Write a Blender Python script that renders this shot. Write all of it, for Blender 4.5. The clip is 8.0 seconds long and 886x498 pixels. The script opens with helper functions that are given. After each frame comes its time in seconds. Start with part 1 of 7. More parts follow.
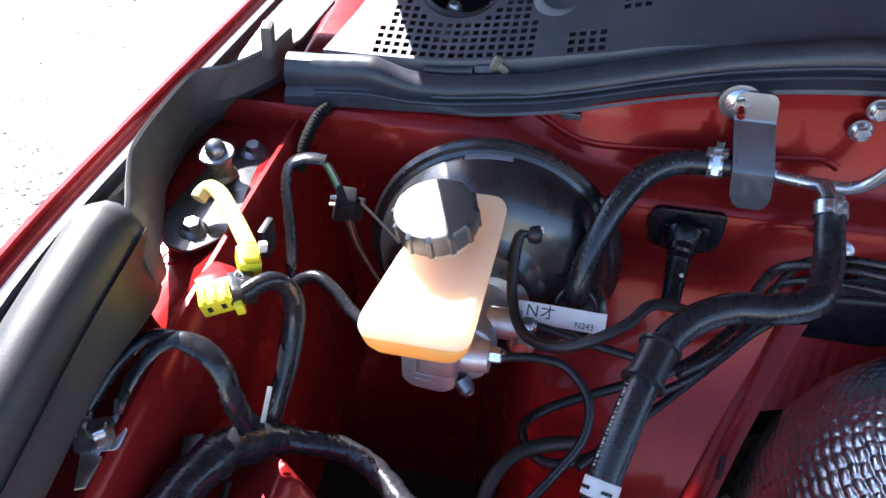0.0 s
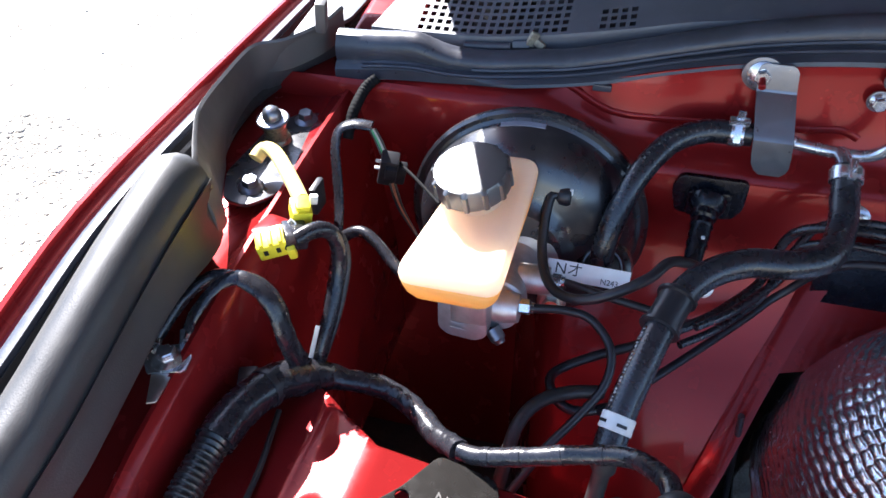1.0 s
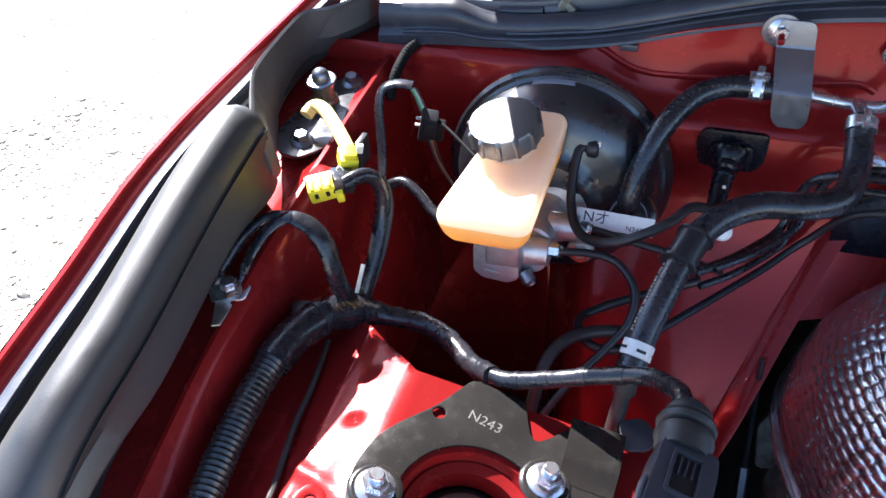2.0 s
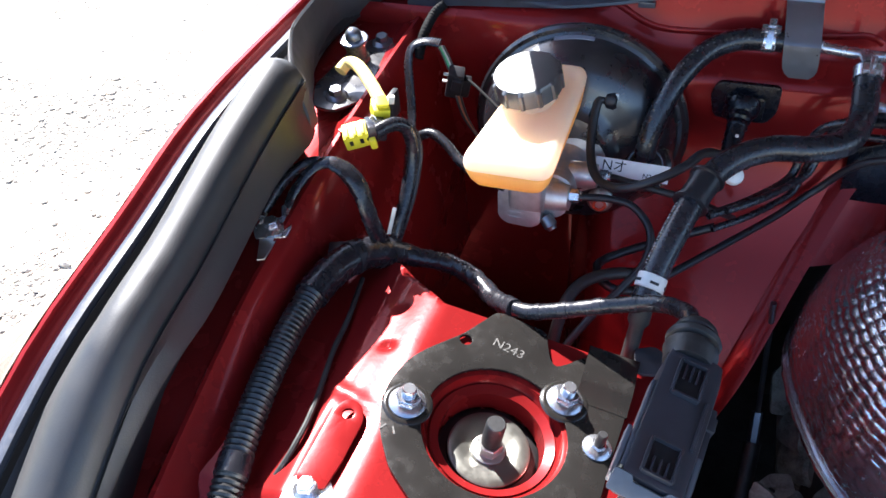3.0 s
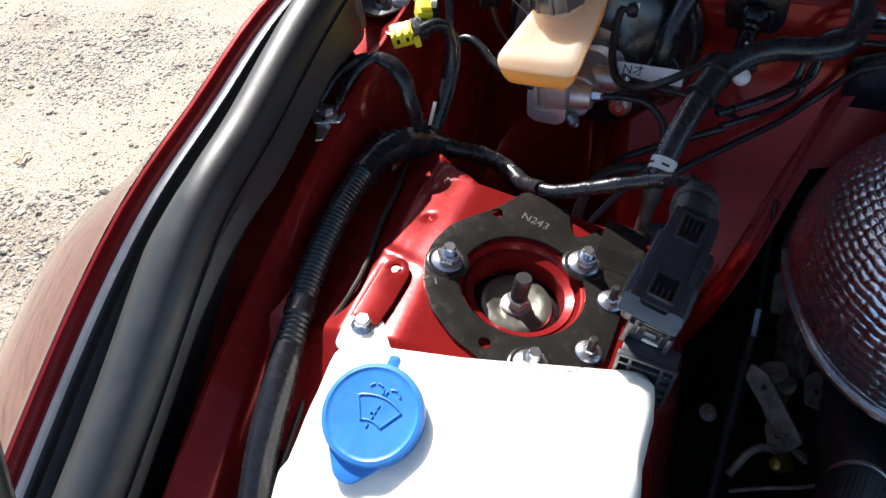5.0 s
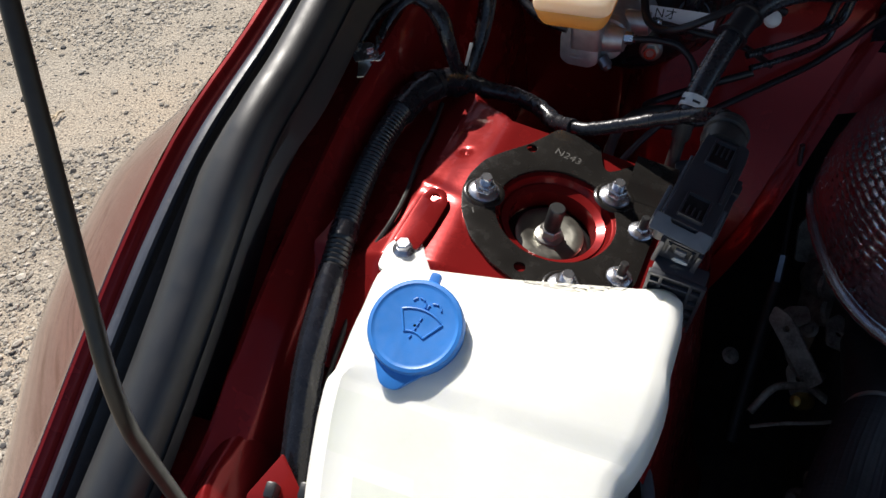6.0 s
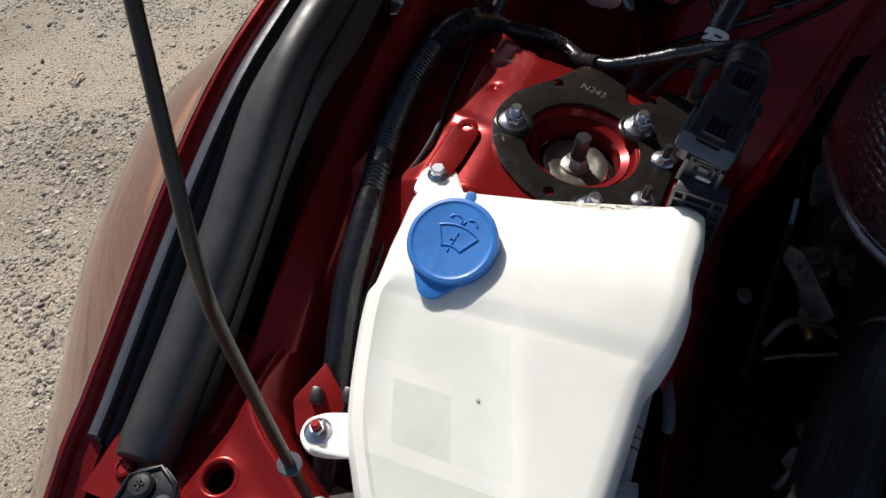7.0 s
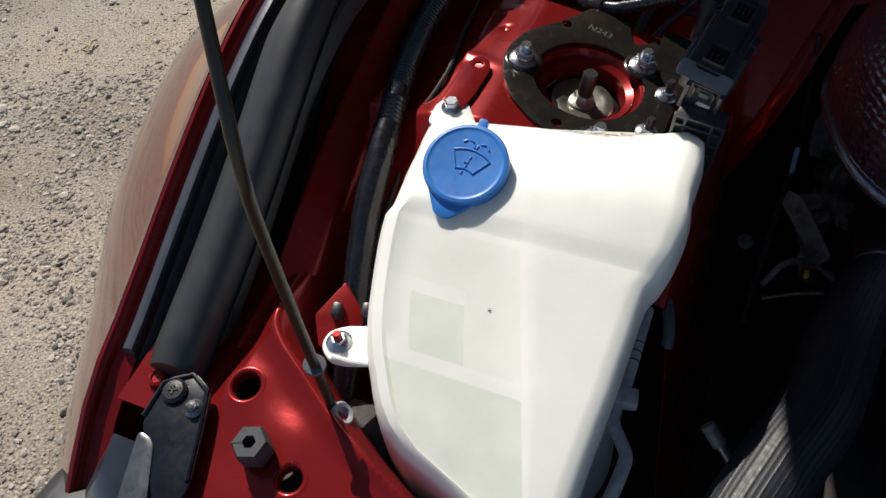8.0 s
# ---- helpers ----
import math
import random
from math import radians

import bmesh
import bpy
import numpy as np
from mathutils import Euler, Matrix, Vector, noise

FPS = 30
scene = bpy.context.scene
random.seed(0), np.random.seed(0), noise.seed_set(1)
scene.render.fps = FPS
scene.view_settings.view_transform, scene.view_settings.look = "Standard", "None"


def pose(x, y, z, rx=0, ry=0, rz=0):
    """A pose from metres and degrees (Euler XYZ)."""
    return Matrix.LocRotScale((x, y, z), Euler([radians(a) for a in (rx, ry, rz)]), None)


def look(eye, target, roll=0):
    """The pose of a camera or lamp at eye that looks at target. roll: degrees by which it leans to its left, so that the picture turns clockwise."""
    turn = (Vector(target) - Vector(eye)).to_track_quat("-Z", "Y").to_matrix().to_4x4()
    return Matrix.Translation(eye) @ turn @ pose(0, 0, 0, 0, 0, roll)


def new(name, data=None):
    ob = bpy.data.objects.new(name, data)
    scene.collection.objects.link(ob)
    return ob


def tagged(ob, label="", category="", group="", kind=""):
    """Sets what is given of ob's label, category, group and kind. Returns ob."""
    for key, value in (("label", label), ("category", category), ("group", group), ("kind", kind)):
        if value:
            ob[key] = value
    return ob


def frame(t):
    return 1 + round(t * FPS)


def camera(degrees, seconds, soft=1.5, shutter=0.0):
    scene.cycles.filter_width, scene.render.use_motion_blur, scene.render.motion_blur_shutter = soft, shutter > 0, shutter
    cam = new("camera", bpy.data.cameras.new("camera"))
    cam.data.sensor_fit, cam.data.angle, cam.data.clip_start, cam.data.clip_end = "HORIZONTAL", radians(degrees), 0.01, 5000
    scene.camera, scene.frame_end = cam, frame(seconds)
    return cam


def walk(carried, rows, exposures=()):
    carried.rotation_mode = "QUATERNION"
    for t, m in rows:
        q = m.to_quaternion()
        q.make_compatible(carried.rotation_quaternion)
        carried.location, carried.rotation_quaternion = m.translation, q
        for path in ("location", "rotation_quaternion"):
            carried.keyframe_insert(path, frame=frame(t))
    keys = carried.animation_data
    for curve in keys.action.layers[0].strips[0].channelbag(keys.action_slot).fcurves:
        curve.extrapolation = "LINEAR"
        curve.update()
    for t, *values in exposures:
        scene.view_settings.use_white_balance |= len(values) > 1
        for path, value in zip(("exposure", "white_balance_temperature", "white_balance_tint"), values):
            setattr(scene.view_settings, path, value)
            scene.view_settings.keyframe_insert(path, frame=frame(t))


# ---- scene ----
cam = camera(59.4, 8.0)
PATH = [
    (0, (-0.0017, -0.0014, 1.351), (-0.3086, 1.5047, 0.072), 0.8),
    (0.5, (0.0062, -0.0293, 1.354), (-0.3562, 1.4639, 0.074), 0.1),
    (1, (0.0177, -0.0545, 1.357), (-0.3992, 1.4211, 0.073), -0.8),
    (2.5, (0.0472, -0.1403, 1.363), (-0.4999, 1.2647, 0.05), -4.3),
    (3, (0.0546, -0.1653, 1.364), (-0.5134, 1.2179, 0.036), -5.0),
    (3.5, (0.0568, -0.1903, 1.366), (-0.515, 1.1725, 0.019), -5.3),
    (4, (0.0609, -0.2191, 1.369), (-0.5097, 1.1328, 0.009), -5.3),
    (4.5, (0.0716, -0.2455, 1.376), (-0.5035, 1.0799, -0.007), -5.3),
    (6, (0.078, -0.3188, 1.372), (-0.5415, 0.9072, -0.082), -6.5),
    (6.5, (0.0814, -0.3446, 1.371), (-0.5422, 0.8529, -0.105), -7.2),
    (7, (0.0791, -0.3768, 1.37), (-0.5442, 0.7952, -0.126), -7.2),
    (7.5, (0.0879, -0.4087, 1.37), (-0.5393, 0.7431, -0.14), -7.6),
    (8, (0.0964, -0.4344, 1.368), (-0.5293, 0.6962, -0.158), -7.7),
]
EXPOSURES = [(0, 2.69, 6050, 13), (1, 2.69, 6050, 13), (3, 2.56, 6100, 12), (4, 2.17, 6200, 12), (4.5, 1.84, 6300, 11), (5.8, 0.65, 6550, 10), (6.5, 0.35, 6650, 10), (7, 0.17, 6650, 10), (8, 0.08, 6650, 10)]
walk(cam, [(t, look(eye, target, roll)) for t, eye, target, roll in PATH], EXPOSURES)

# ---- daylight ----
SUN = Vector((-0.76, 0.72, 1.0)).normalized()      # towards the sun
world = bpy.data.worlds.new("world")
scene.world = world
world.use_nodes = True
wn = world.node_tree.nodes
sky = wn.new("ShaderNodeTexSky")
sky.sky_type, sky.sun_disc = "NISHITA", False
sky.sun_elevation, sky.sun_rotation = math.asin(SUN.z), math.atan2(SUN.x, SUN.y)
sky.air_density, sky.dust_density = 1.0, 0.6
wn["Background"].inputs["Strength"].default_value = 0.08
world.node_tree.links.new(sky.outputs[0], wn["Background"].inputs["Color"])
sun = bpy.data.lights.new("sun", "SUN")
sun.energy, sun.angle, sun.color = 4.8, radians(0.55), (1.0, 0.95, 0.88)
new("sun", sun).matrix_world = look(SUN * 20, (0, 0, 0))


# ---- materials ----
def mat(name, color, rough=0.5, metal=0.0, var=0.12, size=0.02, grain=0.0, grain_size=0.001, coat=0.0, coat_rough=0.1, coat_ior=1.5,
        sub=0.0, sub_radius=(0.02, 0.015, 0.01), rough_var=0.1, spec=0.5, dust=0.0, dust_color=(0.35, 0.3, 0.25), pieces=0.0, odd=0.0, odd_color=(0.06, 0.057, 0.055)):
    """A surface with stains of about `size` metres, fine grain in its relief, and settled dust."""
    m = bpy.data.materials.new(name)
    m.use_nodes = True
    t = m.node_tree
    b = t.nodes["Principled BSDF"]
    b.inputs["Roughness"].default_value, b.inputs["Metallic"].default_value = rough, metal
    b.inputs["Specular IOR Level"].default_value = spec
    b.inputs["Coat Weight"].default_value, b.inputs["Coat Roughness"].default_value = coat, coat_rough
    b.inputs["Coat IOR"].default_value = coat_ior
    if sub:
        b.inputs["Subsurface Weight"].default_value = sub
        b.inputs["Subsurface Radius"].default_value = sub_radius
        b.inputs["Subsurface Scale"].default_value = 1.0
    co = t.nodes.new("ShaderNodeTexCoord")

    def noise_tex(scale, detail=4.0):
        n = t.nodes.new("ShaderNodeTexNoise")
        n.inputs["Scale"].default_value, n.inputs["Detail"].default_value = scale, detail
        t.links.new(co.outputs["Object"], n.inputs["Vector"])
        return n.outputs["Fac"]

    def mixed(fac, a, c):
        x = t.nodes.new("ShaderNodeMix")
        x.data_type = "RGBA"
        for k, v in (("A", a), ("B", c)):
            sock = [s for s in x.inputs if s.name == k and s.type == "RGBA"][0]
            if isinstance(v, tuple):
                sock.default_value = (*v, 1)
            else:
                t.links.new(v, sock)
        t.links.new(fac, x.inputs[0])
        return [s for s in x.outputs if s.type == "RGBA"][0]

    def ranged(fac, lo, hi, a=0.0, c=1.0):
        r = t.nodes.new("ShaderNodeMapRange")
        for k, v in zip(("From Min", "From Max", "To Min", "To Max"), (lo, hi, a, c)):
            r.inputs[k].default_value = v
        t.links.new(fac, r.inputs["Value"])
        return r.outputs["Result"]

    coarse, fine = noise_tex(1 / size), noise_tex(7 / size, 6.0)
    dark = tuple(max(0, c * (1 - var * 1.6)) for c in color)
    light = tuple(min(1, c * (1 + var)) for c in color)
    col = mixed(ranged(coarse, 0.3, 0.7), dark, light)
    col = mixed(ranged(fine, 0.45, 0.75, 0, 0.5 * min(1, var * 3)), col, tuple(min(1, c * (1 + 1.5 * var)) for c in color))
    if pieces:
        g = t.nodes.new("ShaderNodeNewGeometry")
        ramp = t.nodes.new("ShaderNodeHueSaturation")
        t.links.new(ranged(g.outputs["Random Per Island"], 0, 1, 1 - pieces, 1 + pieces), ramp.inputs["Value"])
        t.links.new(col, ramp.inputs["Color"])
        col = ramp.outputs["Color"]
        if odd:
            shuffled = t.nodes.new("ShaderNodeTexWhiteNoise")
            shuffled.noise_dimensions = "1D"
            t.links.new(g.outputs["Random Per Island"], shuffled.inputs["W"])
            col = mixed(ranged(shuffled.outputs["Value"], 1 - odd, 1.0001 - odd), col, odd_color)
    if dust:
        col = mixed(ranged(noise_tex(3 / size, 8.0), 0.62, 0.8, 0, dust), col, dust_color)
    t.links.new(col, b.inputs["Base Color"])
    if rough_var:
        t.links.new(ranged(noise_tex(3 / size), 0.25, 0.75, max(0.02, rough - rough_var), min(1, rough + rough_var)), b.inputs["Roughness"])
    if grain:
        bump = t.nodes.new("ShaderNodeBump")
        bump.inputs["Strength"].default_value, bump.inputs["Distance"].default_value = 1.0, grain
        t.links.new(noise_tex(1 / grain_size, 3.0), bump.inputs["Height"])
        t.links.new(bump.outputs["Normal"], b.inputs["Normal"])
    return m


RED = mat("red_paint", (0.210, 0.0115, 0.012), 0.25, 0.32, 0.10, 0.12, 0.00007, 0.005, 0.22, 0.07, spec=0.08, rough_var=0.07)
RED_OUT = mat("red_clearcoat", (0.25, 0.028, 0.020), 0.07, 1.0, 0.04, 0.2, 0.0, 0.002, 1.0, 0.008, coat_ior=2.1, rough_var=0.02)
BLACK_PLASTIC = mat("black_plastic", (0.017, 0.017, 0.021), 0.36, 0, 0.2, 0.05, 0.00008, 0.0012, dust=0.06, spec=0.45)
GREY_PLASTIC = mat("weathered_black_plastic", (0.062, 0.062, 0.065), 0.48, 0, 0.12, 0.06, 0.0001, 0.0012, dust=0.08, spec=0.8)
COVER_BLACK = mat("moulded_black_plastic", (0.017, 0.017, 0.019), 0.50, 0, 0.12, 0.06, 0.00012, 0.0012, dust=0.04, spec=0.75)
GREY_WHITE = mat("worn_grey_plastic", (0.36, 0.37, 0.40), 0.5, 0, 0.15, 0.006)
DARKER_ZINC = mat("darker_zinc_plate", (0.20, 0.21, 0.24), 0.36, 0.9, 0.06, 0.02, 0.00002, 0.002)
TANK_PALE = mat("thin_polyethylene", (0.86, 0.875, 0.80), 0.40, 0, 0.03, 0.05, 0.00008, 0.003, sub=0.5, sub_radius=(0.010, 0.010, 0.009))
BOUNCE_PAD = mat("dark_bounce_pad", (0.07, 0.07, 0.075), 0.7, 0, 0.1, 0.03, 0.0006, 0.004)
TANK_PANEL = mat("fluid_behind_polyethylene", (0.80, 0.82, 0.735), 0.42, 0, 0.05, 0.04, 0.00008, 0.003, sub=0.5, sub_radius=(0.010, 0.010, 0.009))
RUBBER = mat("black_rubber", (0.022, 0.021, 0.022), 0.5, 0, 0.25, 0.02, 0.00012, 0.001, dust=0.15)
CONNECTOR_BLACK = mat("moulded_connector_plastic", (0.030, 0.032, 0.042), 0.36, 0, 0.15, 0.03, 0.00006, 0.0012, dust=0.05, spec=0.8)
COWL_GREY = mat("weathered_cowl_plastic", (0.066, 0.069, 0.086), 0.5, 0, 0.14, 0.06, 0.0001, 0.0012, dust=0.12, spec=0.8)
BRASS_STEEL = mat("olive_plated_steel", (0.14, 0.125, 0.085), 0.3, 0.45, 0.2, 0.01)
SEAL_RUBBER = mat("seal_rubber", (0.038, 0.041, 0.054), 0.36, 0, 0.2, 0.04, 0.0001, 0.0015, dust=0.12)
FOAM = mat("grey_sealing_strip", (0.058, 0.064, 0.082), 0.45, 0, 0.12, 0.03, 0.0002, 0.0015, dust=0.2)
TAPE = mat("black_vinyl_tape", (0.014, 0.014, 0.018), 0.26, 0, 0.15, 0.02, 0.0004, 0.007)
CONDUIT = mat("conduit_plastic", (0.020, 0.020, 0.021), 0.3, 0, 0.2, 0.02)
GLOSS_BLACK = mat("gloss_black_paint", (0.012, 0.012, 0.016), 0.30, 0, 0.3, 0.05, 0.00005, 0.004, 0.5, 0.16, dust=0.06, spec=0.8)
PLATE_BLACK = mat("black_coated_steel", (0.022, 0.020, 0.0185), 0.24, 0.3, 0.06, 0.03, 0.00002, 0.0015, coat=0.3, coat_rough=0.12, dust=0.03, dust_color=(0.42, 0.40, 0.37))
ZINC = mat("zinc_plated_steel", (0.54, 0.55, 0.59), 0.25, 0.9, 0.04, 0.02, 0.00001, 0.002, rough_var=0.05)
STEEL = mat("bare_steel", (0.56, 0.55, 0.52), 0.34, 0.9, 0.06, 0.01, 0.00002, 0.001, rough_var=0.06)
DARK_STEEL = mat("phosphated_steel", (0.07, 0.07, 0.072), 0.4, 0.7, 0.1, 0.004)
ALU = mat("cast_aluminium", (0.58, 0.57, 0.57), 0.48, 0.85, 0.12, 0.01, 0.00015, 0.0008)
RESERVOIR = mat("milky_plastic", (1.0, 0.92, 0.80), 0.38, 0, 0.02, 0.05, 0.00006, 0.003, sub=0.6, sub_radius=(0.014, 0.011, 0.008))
RESERVOIR_FLUID = mat("fluid_filled_plastic", (1.0, 0.66, 0.24), 0.36, 0, 0.05, 0.05, 0.00006, 0.003, sub=0.5, sub_radius=(0.014, 0.010, 0.006))
TANK_WHITE = mat("white_polyethylene", (0.90, 0.90, 0.84), 0.40, 0, 0.03, 0.05, 0.00008, 0.003, sub=0.5, sub_radius=(0.010, 0.010, 0.009))
CAP_BLACK = mat("grained_black_plastic", (0.03, 0.03, 0.032), 0.42, 0, 0.1, 0.01, 0.00002, 0.0008, coat=1.0, coat_rough=0.38, coat_ior=1.65, spec=1.0, rough_var=0.03)
PRINT_DIM = mat("worn_stamped_paint", (0.10, 0.096, 0.09), 0.5, 0, 0.5, 0.002)
BLUE = mat("blue_plastic", (0.034, 0.215, 0.64), 0.42, 0, 0.08, 0.02, 0.00006, 0.001)
YELLOW = mat("yellow_plastic", (0.75, 0.62, 0.03), 0.4, 0, 0.1, 0.01)
YELLOW_TUBE = mat("cream_yellow_sleeve", (0.80, 0.62, 0.22), 0.45, 0, 0.1, 0.01)
WHITE = mat("white_plastic", (0.75, 0.75, 0.73), 0.4, 0, 0.06, 0.01)
PAPER = mat("white_label", (0.80, 0.80, 0.82), 0.4, 0, 0.04, 0.01)
# Darker than RUBBER: shade on the drain tube and probe is put into colour.
MATT_SHADE_RUBBER = mat("matt_shade_rubber", (0.008, 0.008, 0.009), 0.8, 0, 0.2, 0.01, 0.0001, 0.001, spec=0.12)
# Ink and black wires; also the shade in slots, windows and the bolt bore.
INK_AND_SHADE = mat("black_ink_and_shade", (0.012, 0.012, 0.014), 0.4, 0, 0.1, 0.01)
PRINT = mat("pale_print", (0.42, 0.42, 0.42), 0.5, 0, 0.1, 0.004)
FOIL = mat("embossed_aluminium", (0.84, 0.88, 0.98), 0.21, 0.95, 0.12, 0.03, 0.00008, 0.002, dust=0.0, rough_var=0.08)
# Near-black also puts the shade of pits, holes and bay depths into colour.
DARK = mat("shade_dark_underbody", (0.040, 0.037, 0.036), 0.7, 0, 0.4, 0.05, 0.0006, 0.005)
ENGINE = mat("dull_cast_metal", (0.36, 0.34, 0.30), 0.5, 0.4, 0.4, 0.02, 0.0008, 0.004)
LENS = mat("smoked_lens", (0.05, 0.055, 0.065), 0.08, 0, 0.1, 0.03, coat=1.0, coat_rough=0.02, rough_var=0.02)
ORANGE = mat("orange_wire", (0.28, 0.09, 0.04), 0.45, 0, 0.1, 0.01)
GREEN = mat("green_paint_dab", (0.02, 0.30, 0.12), 0.5, 0, 0.1, 0.01)
STONE = mat("gravel_stone", (0.37, 0.332, 0.275), 0.85, 0, 0.2, 0.01, 0.0008, 0.003, pieces=0.46, rough_var=0.05, odd=0.06)
LEVER_GREY = mat("grey_nylon", (0.11, 0.12, 0.14), 0.4, 0, 0.1, 0.01)
SATIN_BLACK = mat("satin_black_steel", (0.006, 0.007, 0.012), 0.27, 0, 0.3, 0.02, 0.00002, 0.004, spec=0.35, rough_var=0.05)
HOSE = mat("glossy_hose_rubber", (0.014, 0.015, 0.020), 0.28, 0, 0.3, 0.02, 0.00008, 0.001, spec=0.6)
DISC = mat("stained_steel_disc", (0.23, 0.225, 0.20), 0.40, 0.85, 0.10, 0.016, 0.00002, 0.001)
TWIG = mat("dry_straw", (0.52, 0.42, 0.28), 0.8, 0, 0.15, 0.01)


def glowing_through(m, share, color):
    """Thin plastic that passes part of the light falling on its far side."""
    t = m.node_tree
    tr, mix = t.nodes.new("ShaderNodeBsdfTranslucent"), t.nodes.new("ShaderNodeMixShader")
    tr.inputs["Color"].default_value = (*color, 1)
    mix.inputs[0].default_value = share
    t.links.new(t.nodes["Principled BSDF"].outputs[0], mix.inputs[1])
    t.links.new(tr.outputs[0], mix.inputs[2])
    t.links.new(mix.outputs[0], t.nodes["Material Output"].inputs["Surface"])


glowing_through(RESERVOIR, 0.68, (1.0, 0.92, 0.78))
glowing_through(RESERVOIR_FLUID, 0.5, (1.0, 0.66, 0.22))


# ---- mesh tools ----
PLACE = {}


def thing(name, at, label, category, group="", kind=""):
    ob = new(name)
    ob.empty_display_size = 0.02
    ob.location = at
    PLACE[ob] = Vector(at)
    return tagged(ob, label, category, group, kind)


def finish(bm, crease=38):
    bmesh.ops.remove_doubles(bm, verts=bm.verts, dist=1e-6)
    bmesh.ops.recalc_face_normals(bm, faces=bm.faces)
    for f in bm.faces:
        f.smooth = True
    for e in bm.edges:
        e.smooth = len(e.link_faces) == 2 and e.calc_face_angle(0) < radians(crease)


def part(name, bm, material, parent=None, label="", crease=38):
    """Links bm, in world metres, as one mesh object with its origin in its own middle."""
    finish(bm, crease)
    lo = Vector([min(v.co[i] for v in bm.verts) for i in range(3)])
    hi = Vector([max(v.co[i] for v in bm.verts) for i in range(3)])
    mid = (lo + hi) / 2
    bmesh.ops.translate(bm, verts=bm.verts, vec=-mid)
    me = bpy.data.meshes.new(name)
    bm.to_mesh(me)
    bm.free()
    me.materials.append(material)
    ob = new(name, me)
    PLACE[ob] = mid
    ob.location = mid - (PLACE[parent] if parent else Vector())
    if parent:
        ob.parent = parent
    return tagged(ob, label)


def solo(name, bm, material, label, category, group="", kind="", crease=38):
    return tagged(part(name, bm, material, None, label, crease), label, category, group, kind)


def smooth_line(pts, step=0.004):
    """Points along a smooth curve through pts."""
    p = [Vector(q) for q in pts]
    p = [2 * p[0] - p[1], *p, 2 * p[-1] - p[-2]]
    out = []
    for a, b, c, d in zip(p, p[1:], p[2:], p[3:]):
        n = max(2, int((c - b).length / step))
        for i in range(n):
            t = i / n
            out.append(0.5 * ((2 * b) + (c - a) * t + (2 * a - 5 * b + 4 * c - d) * t * t + (3 * b - a - 3 * c + d) * t ** 3))
    return out + [p[-2]]


def tube(bm, line, radius, segs=12, flat=1.0, cap=True):
    """A tube along line; radius is a number or a function of the metres along it and the angle."""
    up, run, rings = None, 0.0, []
    for i, q in enumerate(line):
        d = (line[min(i + 1, len(line) - 1)] - line[max(i - 1, 0)]).normalized()
        up = (up - d * up.dot(d)).normalized() if up else (Vector((0, 0, 1)).cross(d) if abs(d.z) < 0.9 else Vector((1, 0, 0)).cross(d)).normalized()
        side = d.cross(up)
        run += (q - line[i - 1]).length if i else 0
        ring = []
        for k in range(segs):
            a = 2 * math.pi * k / segs
            r = radius(run, a) if callable(radius) else radius
            ring.append(bm.verts.new(q + up * (r * math.cos(a)) + side * (r * flat * math.sin(a))))
        rings.append(ring)
    for a, b in zip(rings, rings[1:]):
        for k in range(segs):
            bm.faces.new((a[k], a[(k + 1) % segs], b[(k + 1) % segs], b[k]))
    if cap:
        bm.faces.new(rings[0][::-1])
        bm.faces.new(rings[-1])
    return bm


def hose(pts, radius, segs=12, step=0.004, flat=1.0):
    return tube(bmesh.new(), smooth_line(pts, step), radius, segs, flat)


def lathe(bm, profile, m=Matrix(), segs=32, closed=True):
    """Turns (radius, height) pairs round the z axis of m."""
    rings = [[bm.verts.new(m @ Vector((r * math.cos(2 * math.pi * k / segs), r * math.sin(2 * math.pi * k / segs), h))) for k in range(segs)] for r, h in profile]
    for a, b in zip(rings, rings[1:]):
        for k in range(segs):
            bm.faces.new((a[k], a[(k + 1) % segs], b[(k + 1) % segs], b[k]))
    if closed:
        bm.faces.new(rings[0][::-1])
        bm.faces.new(rings[-1])
    return bm


def box(bm, size, m=Matrix(), bevel=0.001, segments=2):
    tmp = bmesh.new()
    bmesh.ops.create_cube(tmp, size=1.0, matrix=Matrix.Diagonal((*size, 1)))
    if bevel:
        bmesh.ops.bevel(tmp, geom=tmp.edges, offset=bevel, segments=segments, profile=0.6, affect="EDGES")
    return merge(bm, tmp, m)


def merge(bm, tmp, m=Matrix()):
    old = {}
    for v in tmp.verts:
        old[v] = bm.verts.new(m @ v.co)
    for f in tmp.faces:
        bm.faces.new([old[v] for v in f.verts])
    tmp.free()
    return bm


